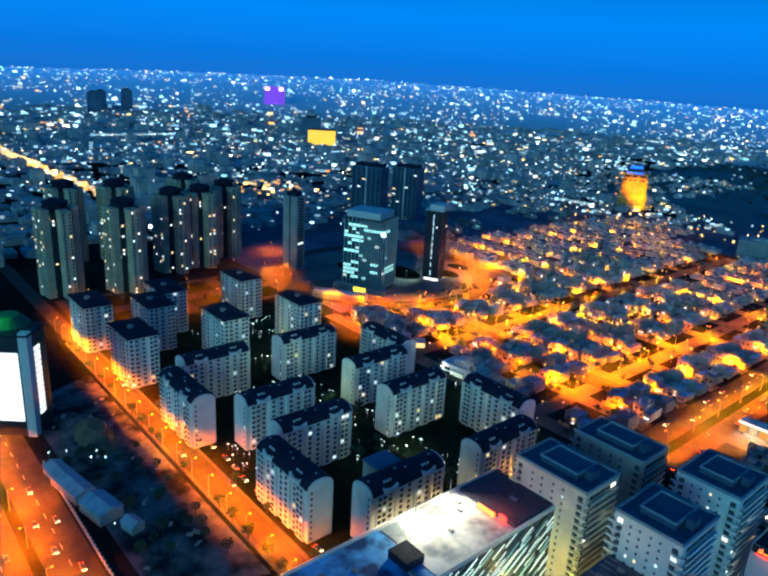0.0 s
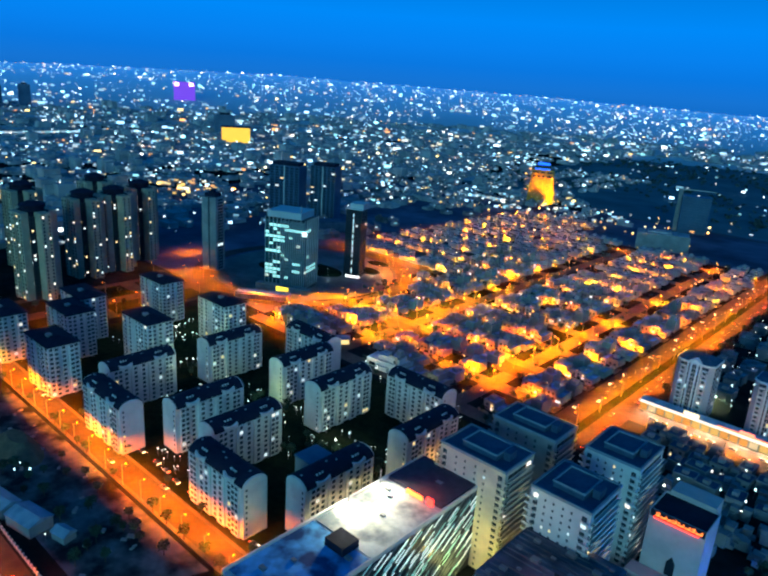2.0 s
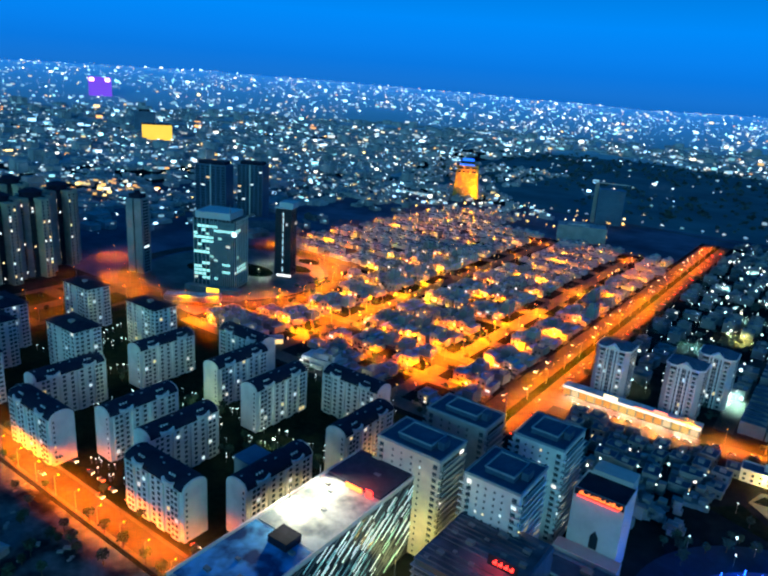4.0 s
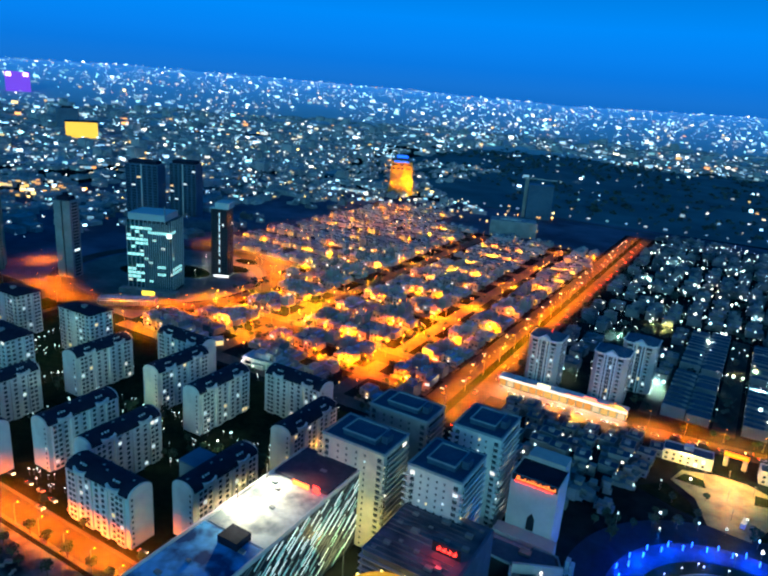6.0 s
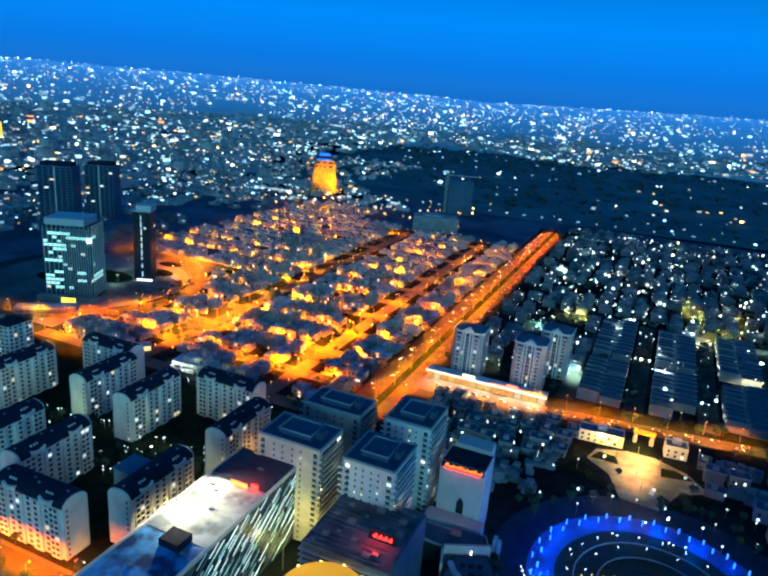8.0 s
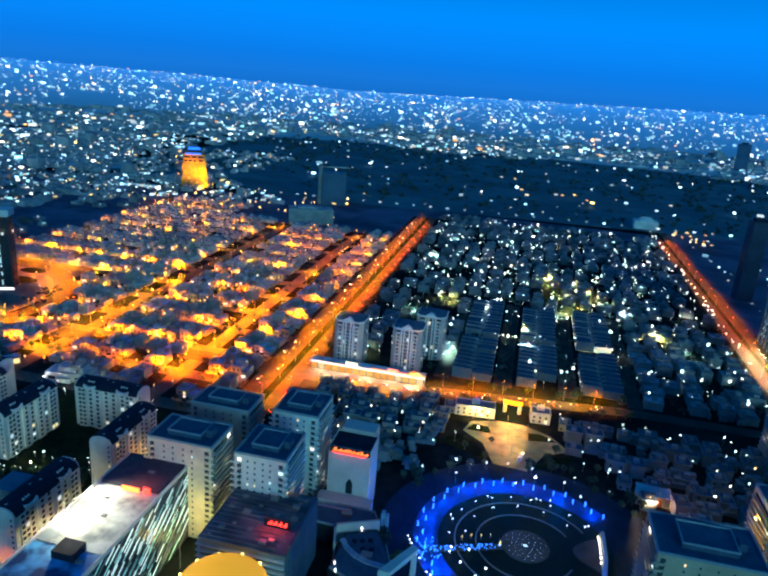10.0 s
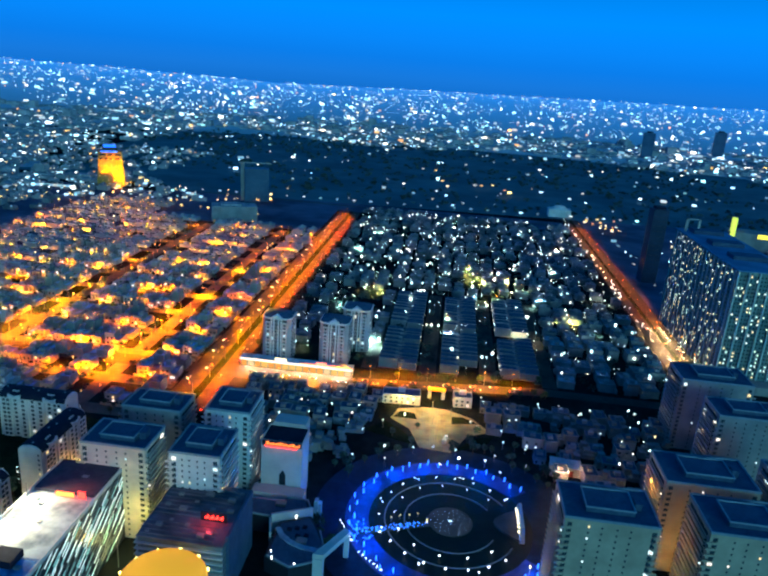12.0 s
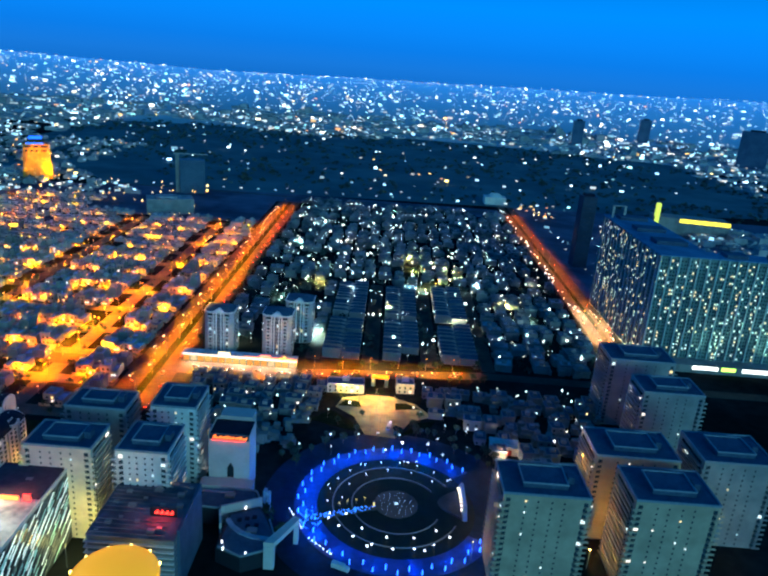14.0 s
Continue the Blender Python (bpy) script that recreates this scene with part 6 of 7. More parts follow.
for r, s in ((16, -7), (21, -6.5), (26, -7), (31, -6)):
    ob = thing("garden_post", "short post with a yellowish light in the dark garden", "lamp post", pose(CX + ux * r - uy * s, CY + uy * r + ux * s, 0), "yellowish garden posts")
    part("shaft", boxes((-0.15, -0.15, 0, 0.15, 0.15, 2.0)), M["steel"], ob)
    part("lamp", boxes((-0.25, -0.25, 2.0, 0.25, 0.25, 2.6)), bpy.data.materials["yellow_post_light"], ob)
# parked trucks on the forecourt
for x, y, t in ((24, 346, 80), (2, 212, -20)):
    ob = thing("lorry", "parked white lorry on the dark forecourt", "lorry", pose(x, y, 0, 0, 0, t), "parked lorries")
    part("cargo_box", boxes((-4, -1.2, 1.0, 2.5, 1.2, 3.6)), M["render"], ob)
    part("cab", boxes((2.8, -1.1, 0.7, 4.8, 1.1, 2.8)), M["render"], ob)
    for wx in (-2.8, 3.6):
        for wy in (-1.0, 1.0):
            bm = bmesh.new()
            bmesh.ops.create_cone(bm, cap_ends=True, segments=12, radius1=0.5, radius2=0.5, depth=0.35, matrix=pose(wx, wy, 0.5, 90))
            part("wheel", bm, M["dark_clad"], ob)



# ---- trees ----
def tree_kind(seed, h, crown_r):
    rnd = random.Random(seed)
    bm = bmesh.new()
    prism(bm, circle(0, 0, 0.22, 6), 0, h * 0.45, circle(0.1, 0.05, 0.14, 6))
    for k in range(5):
        a = k * 1.3 + seed
        x, y = math.cos(a) * crown_r * 0.5, math.sin(a) * crown_r * 0.5
        v = [bm.verts.new(c) for c in ((0.1, 0, h * 0.38), (0, 0.1, h * 0.4), (0, 0, h * 0.46), (x, y, h * 0.7))]
        bm.faces.new((v[0], v[1], v[3])), bm.faces.new((v[1], v[2], v[3])), bm.faces.new((v[2], v[0], v[3]))
    trunk = mesh_of("trunk", bm, M["trunk"])
    bm = bmesh.new()
    for k in range(190):
        while True:
            p = Vector((rnd.uniform(-1, 1), rnd.uniform(-1, 1), rnd.uniform(-1, 1)))
            if 0.25 < p.length < 1:
                break
        lump = 0.75 + 0.35 * noise.noise(p * 2.2 + Vector((seed, 0, 0)))
        c = Vector((p.x * crown_r * lump, p.y * crown_r * lump, h * 0.66 + p.z * h * 0.33 * lump))
        s = rnd.uniform(0.35, 0.75)
        u = Vector((rnd.uniform(-1, 1), rnd.uniform(-1, 1), rnd.uniform(-0.6, 0.6))).normalized()
        w = u.cross(Vector((rnd.uniform(-1, 1), rnd.uniform(-1, 1), rnd.uniform(-1, 1)))).normalized()
        q = [bm.verts.new(c + u * s), bm.verts.new(c + w * s * 0.6), bm.verts.new(c - u * s), bm.verts.new(c - w * s * 0.6 + Vector((0, 0, 0.2)))]
        bm.faces.new(q)
    return trunk, mesh_of("crown", bm, M["leaf"])


TREES = [tree_kind(1, 6.5, 2.6), tree_kind(2, 8.0, 3.2), tree_kind(3, 5.0, 2.2)]
rnd = random.Random(21)


def tree(x, y, group, label="dark leafy street tree"):
    trunk, crown = TREES[rnd.randrange(3)]
    ob = thing("tree", label, "tree", pose(x, y, 0, 0, 0, rnd.uniform(0, 360)) @ Matrix.Diagonal((1, 1, rnd.uniform(0.85, 1.2), 1)), group)
    part("trunk", trunk, None, ob)
    part("crown", crown, None, ob)


for x in range(-470, -170, 13):
    if rnd.random() < 0.75:
        tree(x + rnd.uniform(-3, 3), 142.0, "trees along the estate street")
    if rnd.random() < 0.5:
        tree(x + rnd.uniform(-3, 3), 157.4, "trees along the estate street")
for x, y, n, sx, sy in ((-290, 235, 16, 26, 22), (-225, 232, 24, 26, 20), (-245, 330, 10, 40, 6), (-370, 250, 10, 10, 30), (-325, 225, 12, 12, 20)):
    for k in range(n):
        tree(x + rnd.uniform(-sx, sx), y + rnd.uniform(-sy, sy), "trees in the estate court", "dark leafy tree in the planted court")
for k in range(46):
    a = radians(rnd.uniform(35, 215))
    r = rnd.uniform(66, 84)
    x, y = CX + r * math.cos(a), CY + r * math.sin(a)
    if not (4 < x < 28 and y > 320) and x > -42 and x < 92:
        tree(x, y, "trees round the circular garden", "dark leafy tree beside the circular garden")
for k in range(30):
    x, dice = rnd.uniform(-44, 100), rnd.random()
    y = rnd.uniform(336, 364) if dice < 0.4 else 429 + (x + 45) * 0.127 + rnd.uniform(0, 3) if dice < 0.65 else 407.5 + (x + 45) * 0.14 - rnd.uniform(0, 3)
    if not 6 < x < 26 or y > 415:
        tree(x, y, "trees round the gate square", "dark leafy tree near the cross street")
for k in range(40):
    tree(rnd.uniform(-420, -180), rnd.choice(VILLA_STREETS[:7]) + rnd.choice((-5.2, 5.2)), "trees of the villa streets", "leafy tree in front of a villa")
for x, y in ((-552, 182), (-545, 205), (-553, 252), (-547, 276), (-512, 182), (-508, 214), (-511, 262), (-507, 290), (-513, 318), (-550, 318)):
    tree(x, y, "trees of the traffic islands", "dark leafy tree on a planted island")
for k in range(24):
    tree(-135 + rnd.uniform(0, 4), 460 + k * 17, "trees beside the main road", "dark leafy tree beside the main road")


# bluer and paler than the near foliage: haze put into the colour
M["far_leaf"] = material("haze_tinted_foliage", (0.06, 0.1, 0.1), 0.85, grain=0.5, scale=0.1, second=(0.03, 0.055, 0.05), second_scale=0.03, spec=0.0)


def clump_stuff(name, spots, label):
    """Far tree crowns as ragged clumps of leaf blades, joined."""
    rnd = random.Random(9)
    verts, faces = [], []
    for x, y, r in spots:
        z = ground_height(x, y)
        for k in range(14):
            a, b = rnd.uniform(0, math.tau), rnd.uniform(0.2, 1.0)
            c = (x + math.cos(a) * r * rnd.random(), y + math.sin(a) * r * rnd.random(), z + b * r * 0.9)
            s = r * rnd.uniform(0.25, 0.5)
            i = len(verts)
            t = rnd.uniform(0, math.tau)
            verts += [(c[0] + s * math.cos(t), c[1] + s * math.sin(t), c[2]), (c[0], c[1], c[2] + s * 0.7), (c[0] - s * math.cos(t), c[1] - s * math.sin(t), c[2] + 0.1 * s), (c[0] + 0.4 * s * math.sin(t), c[1] - 0.4 * s * math.cos(t), c[2] - s * 0.6)]
            faces.append((i, i + 1, i + 2, i + 3))
    me = bpy.data.meshes.new(name)
    me.from_pydata(verts, [], faces)
    me.materials.append(M["far_leaf"])
    return tagged(new(name, me), label, "trees", kind="stuff")


spots = [(rnd.uniform(-130, 205), rnd.uniform(450, 1080), rnd.uniform(2.5, 5.0)) for k in range(760)]
villa_spots = [(rnd.uniform(-430, -180), rnd.choice(VILLA_STREETS[:12]) + rnd.choice((8.0, 23.5, 39.0)) + rnd.uniform(-2, 2), rnd.uniform(1.8, 3.4)) for k in range(230)]
clump_stuff("villa_trees", villa_spots, "dark garden trees between the villas")
clump_stuff("district_trees", spots, "dark garden trees among the unlit houses")
spots = []
while len(spots) < 1500:
    x, y = rnd.uniform(-870, 900), rnd.uniform(1180, 2250)
    if noise.noise((x / 220, y / 220, 0)) > -0.2:
        spots.append((x, y, rnd.uniform(4, 8)))
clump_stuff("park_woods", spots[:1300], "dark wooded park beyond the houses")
bm = bmesh.new()
prism(bm, [(-870, 1165), (-530, 1160), (-480, 1100), (420, 1190), (950, 1300), (1000, 2330), (-200, 2400), (-900, 2300)], -0.2, 0.05)
# the bluish grass colour stands in for haze over the park
solid("park_ground", bm, material("haze_tinted_park_grass", (0.09, 0.17, 0.19), 0.95, grain=0.4, scale=0.02, second=(0.06, 0.12, 0.14), second_scale=0.006), "grass of the wide unlit park, tinted blue for haze", "park", kind="structure")


# ---- street lamps ----
pole = mesh_of("pole", boxes((-0.1, -0.1, 0, 0.1, 0.1, 11), (-0.07, -1.8, 10.85, 0.07, 0.1, 11.0)), M["steel"])
head = mesh_of("lamp_head", boxes((-0.2, -2.3, 10.75, 0.2, -1.6, 11.0)), M["sodium"])
white_head = mesh_of("lamp_head", boxes((-0.2, -2.3, 10.75, 0.2, -1.6, 11.0)), M["white_lamp"])


short_pole, short_head = pole.copy(), head.copy()
short_pole.transform(Matrix.Scale(0.82, 4, (0, 0, 1)))
short_head.transform(Matrix.Translation((0, 0, -1.9)))


def street_lamp(x, y, turn, energy, group, colour=(1.0, 0.14, 0.0), wide=140, white=False, tilt=0.0):
    ob = thing("street_lamp", "steel street lamp with a white head" if white else "steel street lamp with an orange sodium head", "street lamp", pose(x, y, 0, 0, 0, turn), group)
    short = group == "street lamps of the villas"
    part("pole", short_pole if short else pole, None, ob)
    part("lamp_head", short_head if short else white_head if white else head, None, ob)
    if energy:
        lamp = new("lamp_light", bpy.data.lights.new("lamp_light", "SPOT"))
        lamp.data.spot_size, lamp.data.spot_blend = radians(156 if short else wide), 0.9 if tilt else 0.6
        lamp.data.energy, lamp.data.color, lamp.data.shadow_soft_size = energy * (6.5 if short else 4.7), colour, 0.4
        lamp.matrix_world = ob.matrix_basis @ pose(0, -2.2, 8.5 if short else 10.2, -tilt)


for k in range(20):
    street_lamp(-505 + k * 17.5, 142.0, 180, 33000, "street lamps of the estate street", wide=156, tilt=17)
for k in range(21):
    y = 365 + k * 33
    street_lamp(-153, y, 90 if k % 2 else -90, 72000 if k < 11 else 46000, "street lamps of the main road", (1.0, 0.16, 0.0) if k < 11 else (1.0, 0.12, 0.0))
for k in range(9):
    street_lamp(-240 - k * 30, 68, 0 if k % 2 else 180, 62000, "street lamps of the dual carriageway", (1.0, 0.12, 0.0), wide=150)
for k in range(8):
    street_lamp(-405 + k * 30, 476, 0, 34000, "street lamps of the villas")
for k in range(6):
    street_lamp(-227.5, 388 + k * 27, -90, 34000, "street lamps of the villas")
    street_lamp(-337.5, 388 + k * 24, -90, 34000, "street lamps of the villas")
for y in VILLA_STREETS[4:]:
    left, end = -425 if y < 560 else -560, -185 if y < 880 else -445
    for k in range(10 if y < 560 else 12 if y < 880 else 5):
        street_lamp(left + k * (end - left) / (9 if y < 560 else 11 if y < 880 else 4) + rnd.uniform(-9, 9), y + 4, 0, rnd.choice((15000, 36000, 66000)) * (1.0 if y < 700 else 0.6), "street lamps of the villas")
for y in VILLA_STREETS[:3]:
    for k in range(4 if y == 335 else 10):
        street_lamp(-425 + k * 25 + rnd.uniform(-8, 8), y + 4, 0, rnd.choice((14000, 30000, 54000)), "street lamps of the villas")
for k in range(12):
    a = radians(-125 + k * 15)
    street_lamp(-505 + 104 * math.cos(a), 455 + 104 * math.sin(a), math.degrees(a) + 90, 30000, "street lamps of the ring road")
for x, y, p in ((-462, 545, 30000), (-455, 530, 30000), (-560, 350, 26000), (-585, 330, 26000), (-545, 300, 24000), (-500, 250, 22000), (-540, 230, 22000), (-560, 185, 22000), (-535, 165, 26000), (-520, 300, 26000), (-505, 200, 30000), (-510, 275, 26000), (-550, 265, 26000), (-505, 330, 26000), (-630, 400, 20000)):
    street_lamp(x, y, 0, p * 1.1, "street lamps behind the estate", (1.0, 0.13, 0.0), wide=164)
for k in range(10):
    x = -124 + k * 22
    street_lamp(x, 402.5 if k < 3 else 428 + (x + 45) * 0.127, 180 if k < 3 else 0, 44000 if k < 3 else 36000, "street lamps of the cross street", (1.0, 0.14, 0.0) if k % 2 else (1.0, 0.22, 0.01))
for k in range(18):
    street_lamp(228, 458 + k * 37, 90 if k % 2 else -90, 17000 if k > 4 else 60000, "street lamps of the far avenue", (1.0, 0.16, 0.01) if k > 4 else (1.0, 0.55, 0.28))
for k in range(8):
    street_lamp(217 if k % 2 else 240, 448 + k * 20, 90 if k % 2 else -90, 15000, "street lamps of the far avenue", (1.0, 0.6, 0.32))
for x, y in ((60, 690), (88, 716), (42, 752), (70, 640), (20, 560), (75, 655), (100, 690), (52, 720), (140, 600), (-60, 640)):
    street_lamp(x, y, 0, 40000, "park lamps of the unlit district", (0.95, 0.85, 0.25))
for k in range(26):
    x, y = -110 + (k * 67) % 310, 470 + k * 23
    street_lamp(x, y, 90 * (k % 4), 16000 + 10000 * (k % 3), "white lamps of the unlit district", (0.5, 1.0, 0.95) if k % 3 else (0.95, 0.9, 0.6), white=True)
for x, y in ((-470, 455), (-500, 500), (-540, 470), (-450, 510)):
    street_lamp(x, y, 40, 2200, "white lamps of the round plaza", (0.7, 1.0, 0.75), white=True)
street_lamp(-236, 318, 0, 9000, "street lamps of the villas")
street_lamp(-172, 300, 0, 9000, "street lamps of the villas")
street_lamp(-158, 235, 90, 12000, "street lamps of the villas")
# added lamps; the first pair stands in for light off the white roof
for x, y in ((-166, 186), (-166, 210), (-168, 262), (-168, 282)):
    street_lamp(x, y, -90, 7500, "warm lamps beside the apartment blocks", (1.0, 0.38, 0.06) if y > 240 else (1.0, 0.72, 0.32), wide=172, tilt=40)

for x, y, z, p in ((120.5, 245, 14, 9000), (124, 226, 12, 9000), (121, 270, 12, 9000), (178, 262, 12, 7000), (178, 228, 12, 7000), (66, 225, 12, 3500)):
    lamp = new("court_light", bpy.data.lights.new("court_light", "POINT"))
    lamp.data.energy, lamp.data.color, lamp.data.shadow_soft_size = p, (1.0, 0.6, 0.12), 0.5
    lamp.location = (x, y, z)
    solid("lamp_mast", boxes((x - 0.12, y - 0.12, 0, x + 0.12, y + 0.12, z - 0.6), (x - 0.4, y - 0.4, z - 0.6, x + 0.4, y + 0.4, z - 0.45)), M["steel"], "steel lamp mast in the court between stone-grey towers", "lamp mast", group="masts between the towers")

# added bracket lamp and light that stand in for lit balconies
ob = thing("wall_lamp", "added amber bracket lamp on a tower wall, standing in for lit balconies", "lamp", pose(125.4, 262, 42))
part("bracket", boxes((-0.6, -0.15, -0.1, 1.5, 0.15, 0.1)), M["steel"], ob)
part("lamp_head", boxes((-0.9, -0.9, -0.5, -0.6, 0.9, 0.5)), shining("added_amber_lamp", (1.0, 0.65, 0.15), 5.0), ob)
lamp = new("balcony_light", bpy.data.lights.new("balcony_light", "POINT"))
lamp.data.energy, lamp.data.color, lamp.data.shadow_soft_size = 3000, (1.0, 0.6, 0.15), 0.5
lamp.location = (122.5, 262, 42)

# ---- lamps of the dark courts and the unlit district: small white lights on posts ----
def spot_lights(name, places, mat, label):
    bm, posts = bmesh.new(), bmesh.new()
    for x, y, z, s in places:
        prism(bm, circle(x, y, s * 0.7, 6), z - s, z, circle(x, y, s, 6))
        prism(bm, circle(x, y, s, 6), z, z + s, circle(x, y, s * 0.6, 6))
        box(posts, x - 0.06, y - 0.06, ground_height(x, y), x + 0.06, y + 0.06, z - s)
    solid(name + "_posts", posts, M["steel"], "thin steel posts that carry small lamps", "lamp posts", kind="stuff")
    return solid(name, bm, mat, label, "lamps", kind="stuff")


M["court_lamp"] = lamp_glow("court_lamp", ((0.7, 0.97, 1.0), (0.6, 1.0, 0.95), (1.0, 0.95, 0.8), (0.5, 0.9, 1.0)), 3.0, 11.0)
M["city_lamp"] = lamp_glow("city_lamp", ((0.3, 0.65, 1.0), (0.5, 0.85, 1.0), (0.35, 0.75, 1.0), (0.8, 0.95, 1.0), (0.3, 0.8, 0.9), (0.95, 0.92, 0.8), (0.6, 0.85, 1.0), (0.4, 0.7, 1.0)), 0.5, 6.0)
M["amber_lamp"] = lamp_glow("amber_lamp", ((1.0, 0.55, 0.08), (1.0, 0.7, 0.2), (1.0, 0.4, 0.05), (1.0, 0.85, 0.5)), 1.0, 6.0)
for x, y in ((-232, 240), (-215, 222), (-290, 238), (-372, 240), (-430, 262), (-325, 222), (-250, 318)):
    lamp = new("garden_light", bpy.data.lights.new("garden_light", "POINT"))
    lamp.data.energy, lamp.data.color, lamp.data.shadow_soft_size = 5200, (0.75, 1.0, 0.5), 0.5
    lamp.location = (x, y, 7.6)
    ob = thing("garden_lamp", "steel garden lamp with a white head among court trees", "lamp post", pose(x, y, 0), "garden lamps of the estate court")
    part("post", boxes((-0.08, -0.08, 0, 0.08, 0.08, 6.6)), M["steel"], ob)
    part("lamp_head", boxes((-0.35, -0.35, 6.6, 0.35, 0.35, 6.9)), M["white_lamp"], ob)
places = [(x + rnd.uniform(-sx, sx), y + rnd.uniform(-sy, sy), rnd.uniform(2.5, 4), rnd.uniform(0.16, 0.34)) for x, y, n, sx, sy in ((-290, 235, 22, 26, 24), (-228, 235, 34, 30, 24), (-365, 245, 22, 16, 40), (-330, 225, 26, 14, 24), (-240, 325, 8, 40, 6), (-430, 260, 30, 18, 40), (-440, 175, 30, 16, 12), (-275, 168, 8, 16, 5), (-210, 230, 8, 10, 30)) for k in range(int(n * 1.6))]
spot_lights("court_lamps", places, M["court_lamp"], "small white lamps among the dark court trees")
places = [(rnd.uniform(-128, 208), rnd.uniform(455, 1085), rnd.uniform(4, 8), 0.26 + 1.0 * rnd.random() ** 4) for k in range(900)]
places += [(213 + rnd.uniform(-4, 3), rnd.uniform(600, 1150), 6, rnd.uniform(0.4, 0.8)) for k in range(45)]
places += [(rnd.uniform(-115, 170), rnd.uniform(300, 412), rnd.uniform(3, 7), rnd.uniform(0.3, 0.6)) for k in range(90)]
spot_lights("district_lamps", places, M["court_lamp"], "white lamps scattered through the unlit district")
places = [(rnd.uniform(-565, -440), rnd.uniform(590, 960), rnd.uniform(3, 7), rnd.uniform(0.35, 0.9)) for k in range(110)]
places += [(rnd.uniform(-425, -175), rnd.uniform(325, 900), rnd.uniform(3, 7), rnd.uniform(0.35, 0.8)) for k in range(200)]
places += [(rnd.uniform(-640, -280), rnd.uniform(900, 1120), rnd.uniform(4, 8), rnd.uniform(0.8, 1.8)) for k in range(60)]
spot_lights("villa_lamps", places, M["amber_lamp"], "amber garden and door lamps of the villas")


# ---- traffic ----
M["car_paint"] = material("car_paint", (0.35, 0.36, 0.38), 0.3, grain=0.05, scale=2, spread=0.7)
M["tail"] = shining("tail_lamp", (1.0, 0.05, 0.01), 12.0)
M["beam"] = shining("head_lamp", (1.0, 0.72, 0.36), 24.0)
bm = boxes((-2.2, -0.9, 0.35, 2.2, 0.9, 0.95))
bmesh.ops.bevel(bm, geom=bm.edges[:], offset=0.15, segments=1, affect="EDGES")
car_body = mesh_of("body", bm, M["car_paint"])
bm = bmesh.new()
prism(bm, [(-1.6, -0.8), (1.0, -0.8), (1.0, 0.8), (-1.6, 0.8)], 0.95, 1.5, [(-1.2, -0.65), (0.4, -0.65), (0.4, 0.65), (-1.2, 0.65)])
car_cabin = mesh_of("cabin", bm, M["dark_clad"])
bm = bmesh.new()
for wx in (-1.35, 1.35):
    for wy in (-0.82, 0.82):
        bmesh.ops.create_cone(bm, cap_ends=True, segments=8, radius1=0.33, radius2=0.33, depth=0.22, matrix=pose(wx, wy, 0.33, 90))
car_wheels = mesh_of("wheel_set", bm, M["dark_clad"])
car_tail = mesh_of("tail_lamp", boxes((-0.05, -0.25, -0.14, 0.05, 0.25, 0.14)), M["tail"])
car_beam = mesh_of("head_lamp", boxes((-0.05, -0.25, -0.14, 0.05, 0.25, 0.14)), M["beam"])


def car(x, y, turn, group):
    ob = thing("car", "saloon car with its head and tail lamps on", "car", pose(x, y, 0.07, 0, 0, turn), group)
    part("body", car_body, None, ob)
    part("cabin", car_cabin, None, ob)
    tagged(part("wheel_set", car_wheels, None, ob), kind="stuff")
    for wy in (-0.6, 0.6):
        part("tail_lamp", car_tail, None, ob, at=pose(-2.22, wy, 0.72))
        part("head_lamp", car_beam, None, ob, at=pose(2.22, wy, 0.66))


for x, y, t in ((-262, 76, 0), (-284, 74, 0), (-282, 82, 0), (-246, 82, 0), (-310, 78, 0), (-330, 52, 180), (-268, 60, 180), (-300, 63, 180)):
    car(x, y, t, "cars on the dual carriageway")
for k in range(26):
    y = 352 + k * 26 + rnd.uniform(-8, 8)
    car(rnd.choice((-146, -140)), y, 90, "cars on the main road")
    car(rnd.choice((-167, -160)), y + 13, -90, "cars on the main road")
for k in range(9):
    car(-126 + k * 9 + rnd.uniform(-4, 4), rnd.choice((409, 415)), 0, "cars on the cross street")
for k in range(13):
    x = -40 + k * 10 + rnd.uniform(-4, 4)
    car(x, (416 if k % 2 else 421) + (x + 45) * 0.133, 7.6 if k % 2 else 187.6, "cars on the cross street")
for k in range(26):
    car(rnd.choice((217, 221, 235, 239)), 446 + k * 7 + rnd.uniform(-2, 2), -90 if k % 3 else 90, "cars on the far avenue")
for k in range(10):
    car(-160 + rnd.uniform(-6, 14), 318 + k * 4.5, 70, "cars queueing at the junction")
for x in (-300, -340, -395, -262):
    car(x, 147 + (x % 3) * 4, 0, "cars on the estate street")


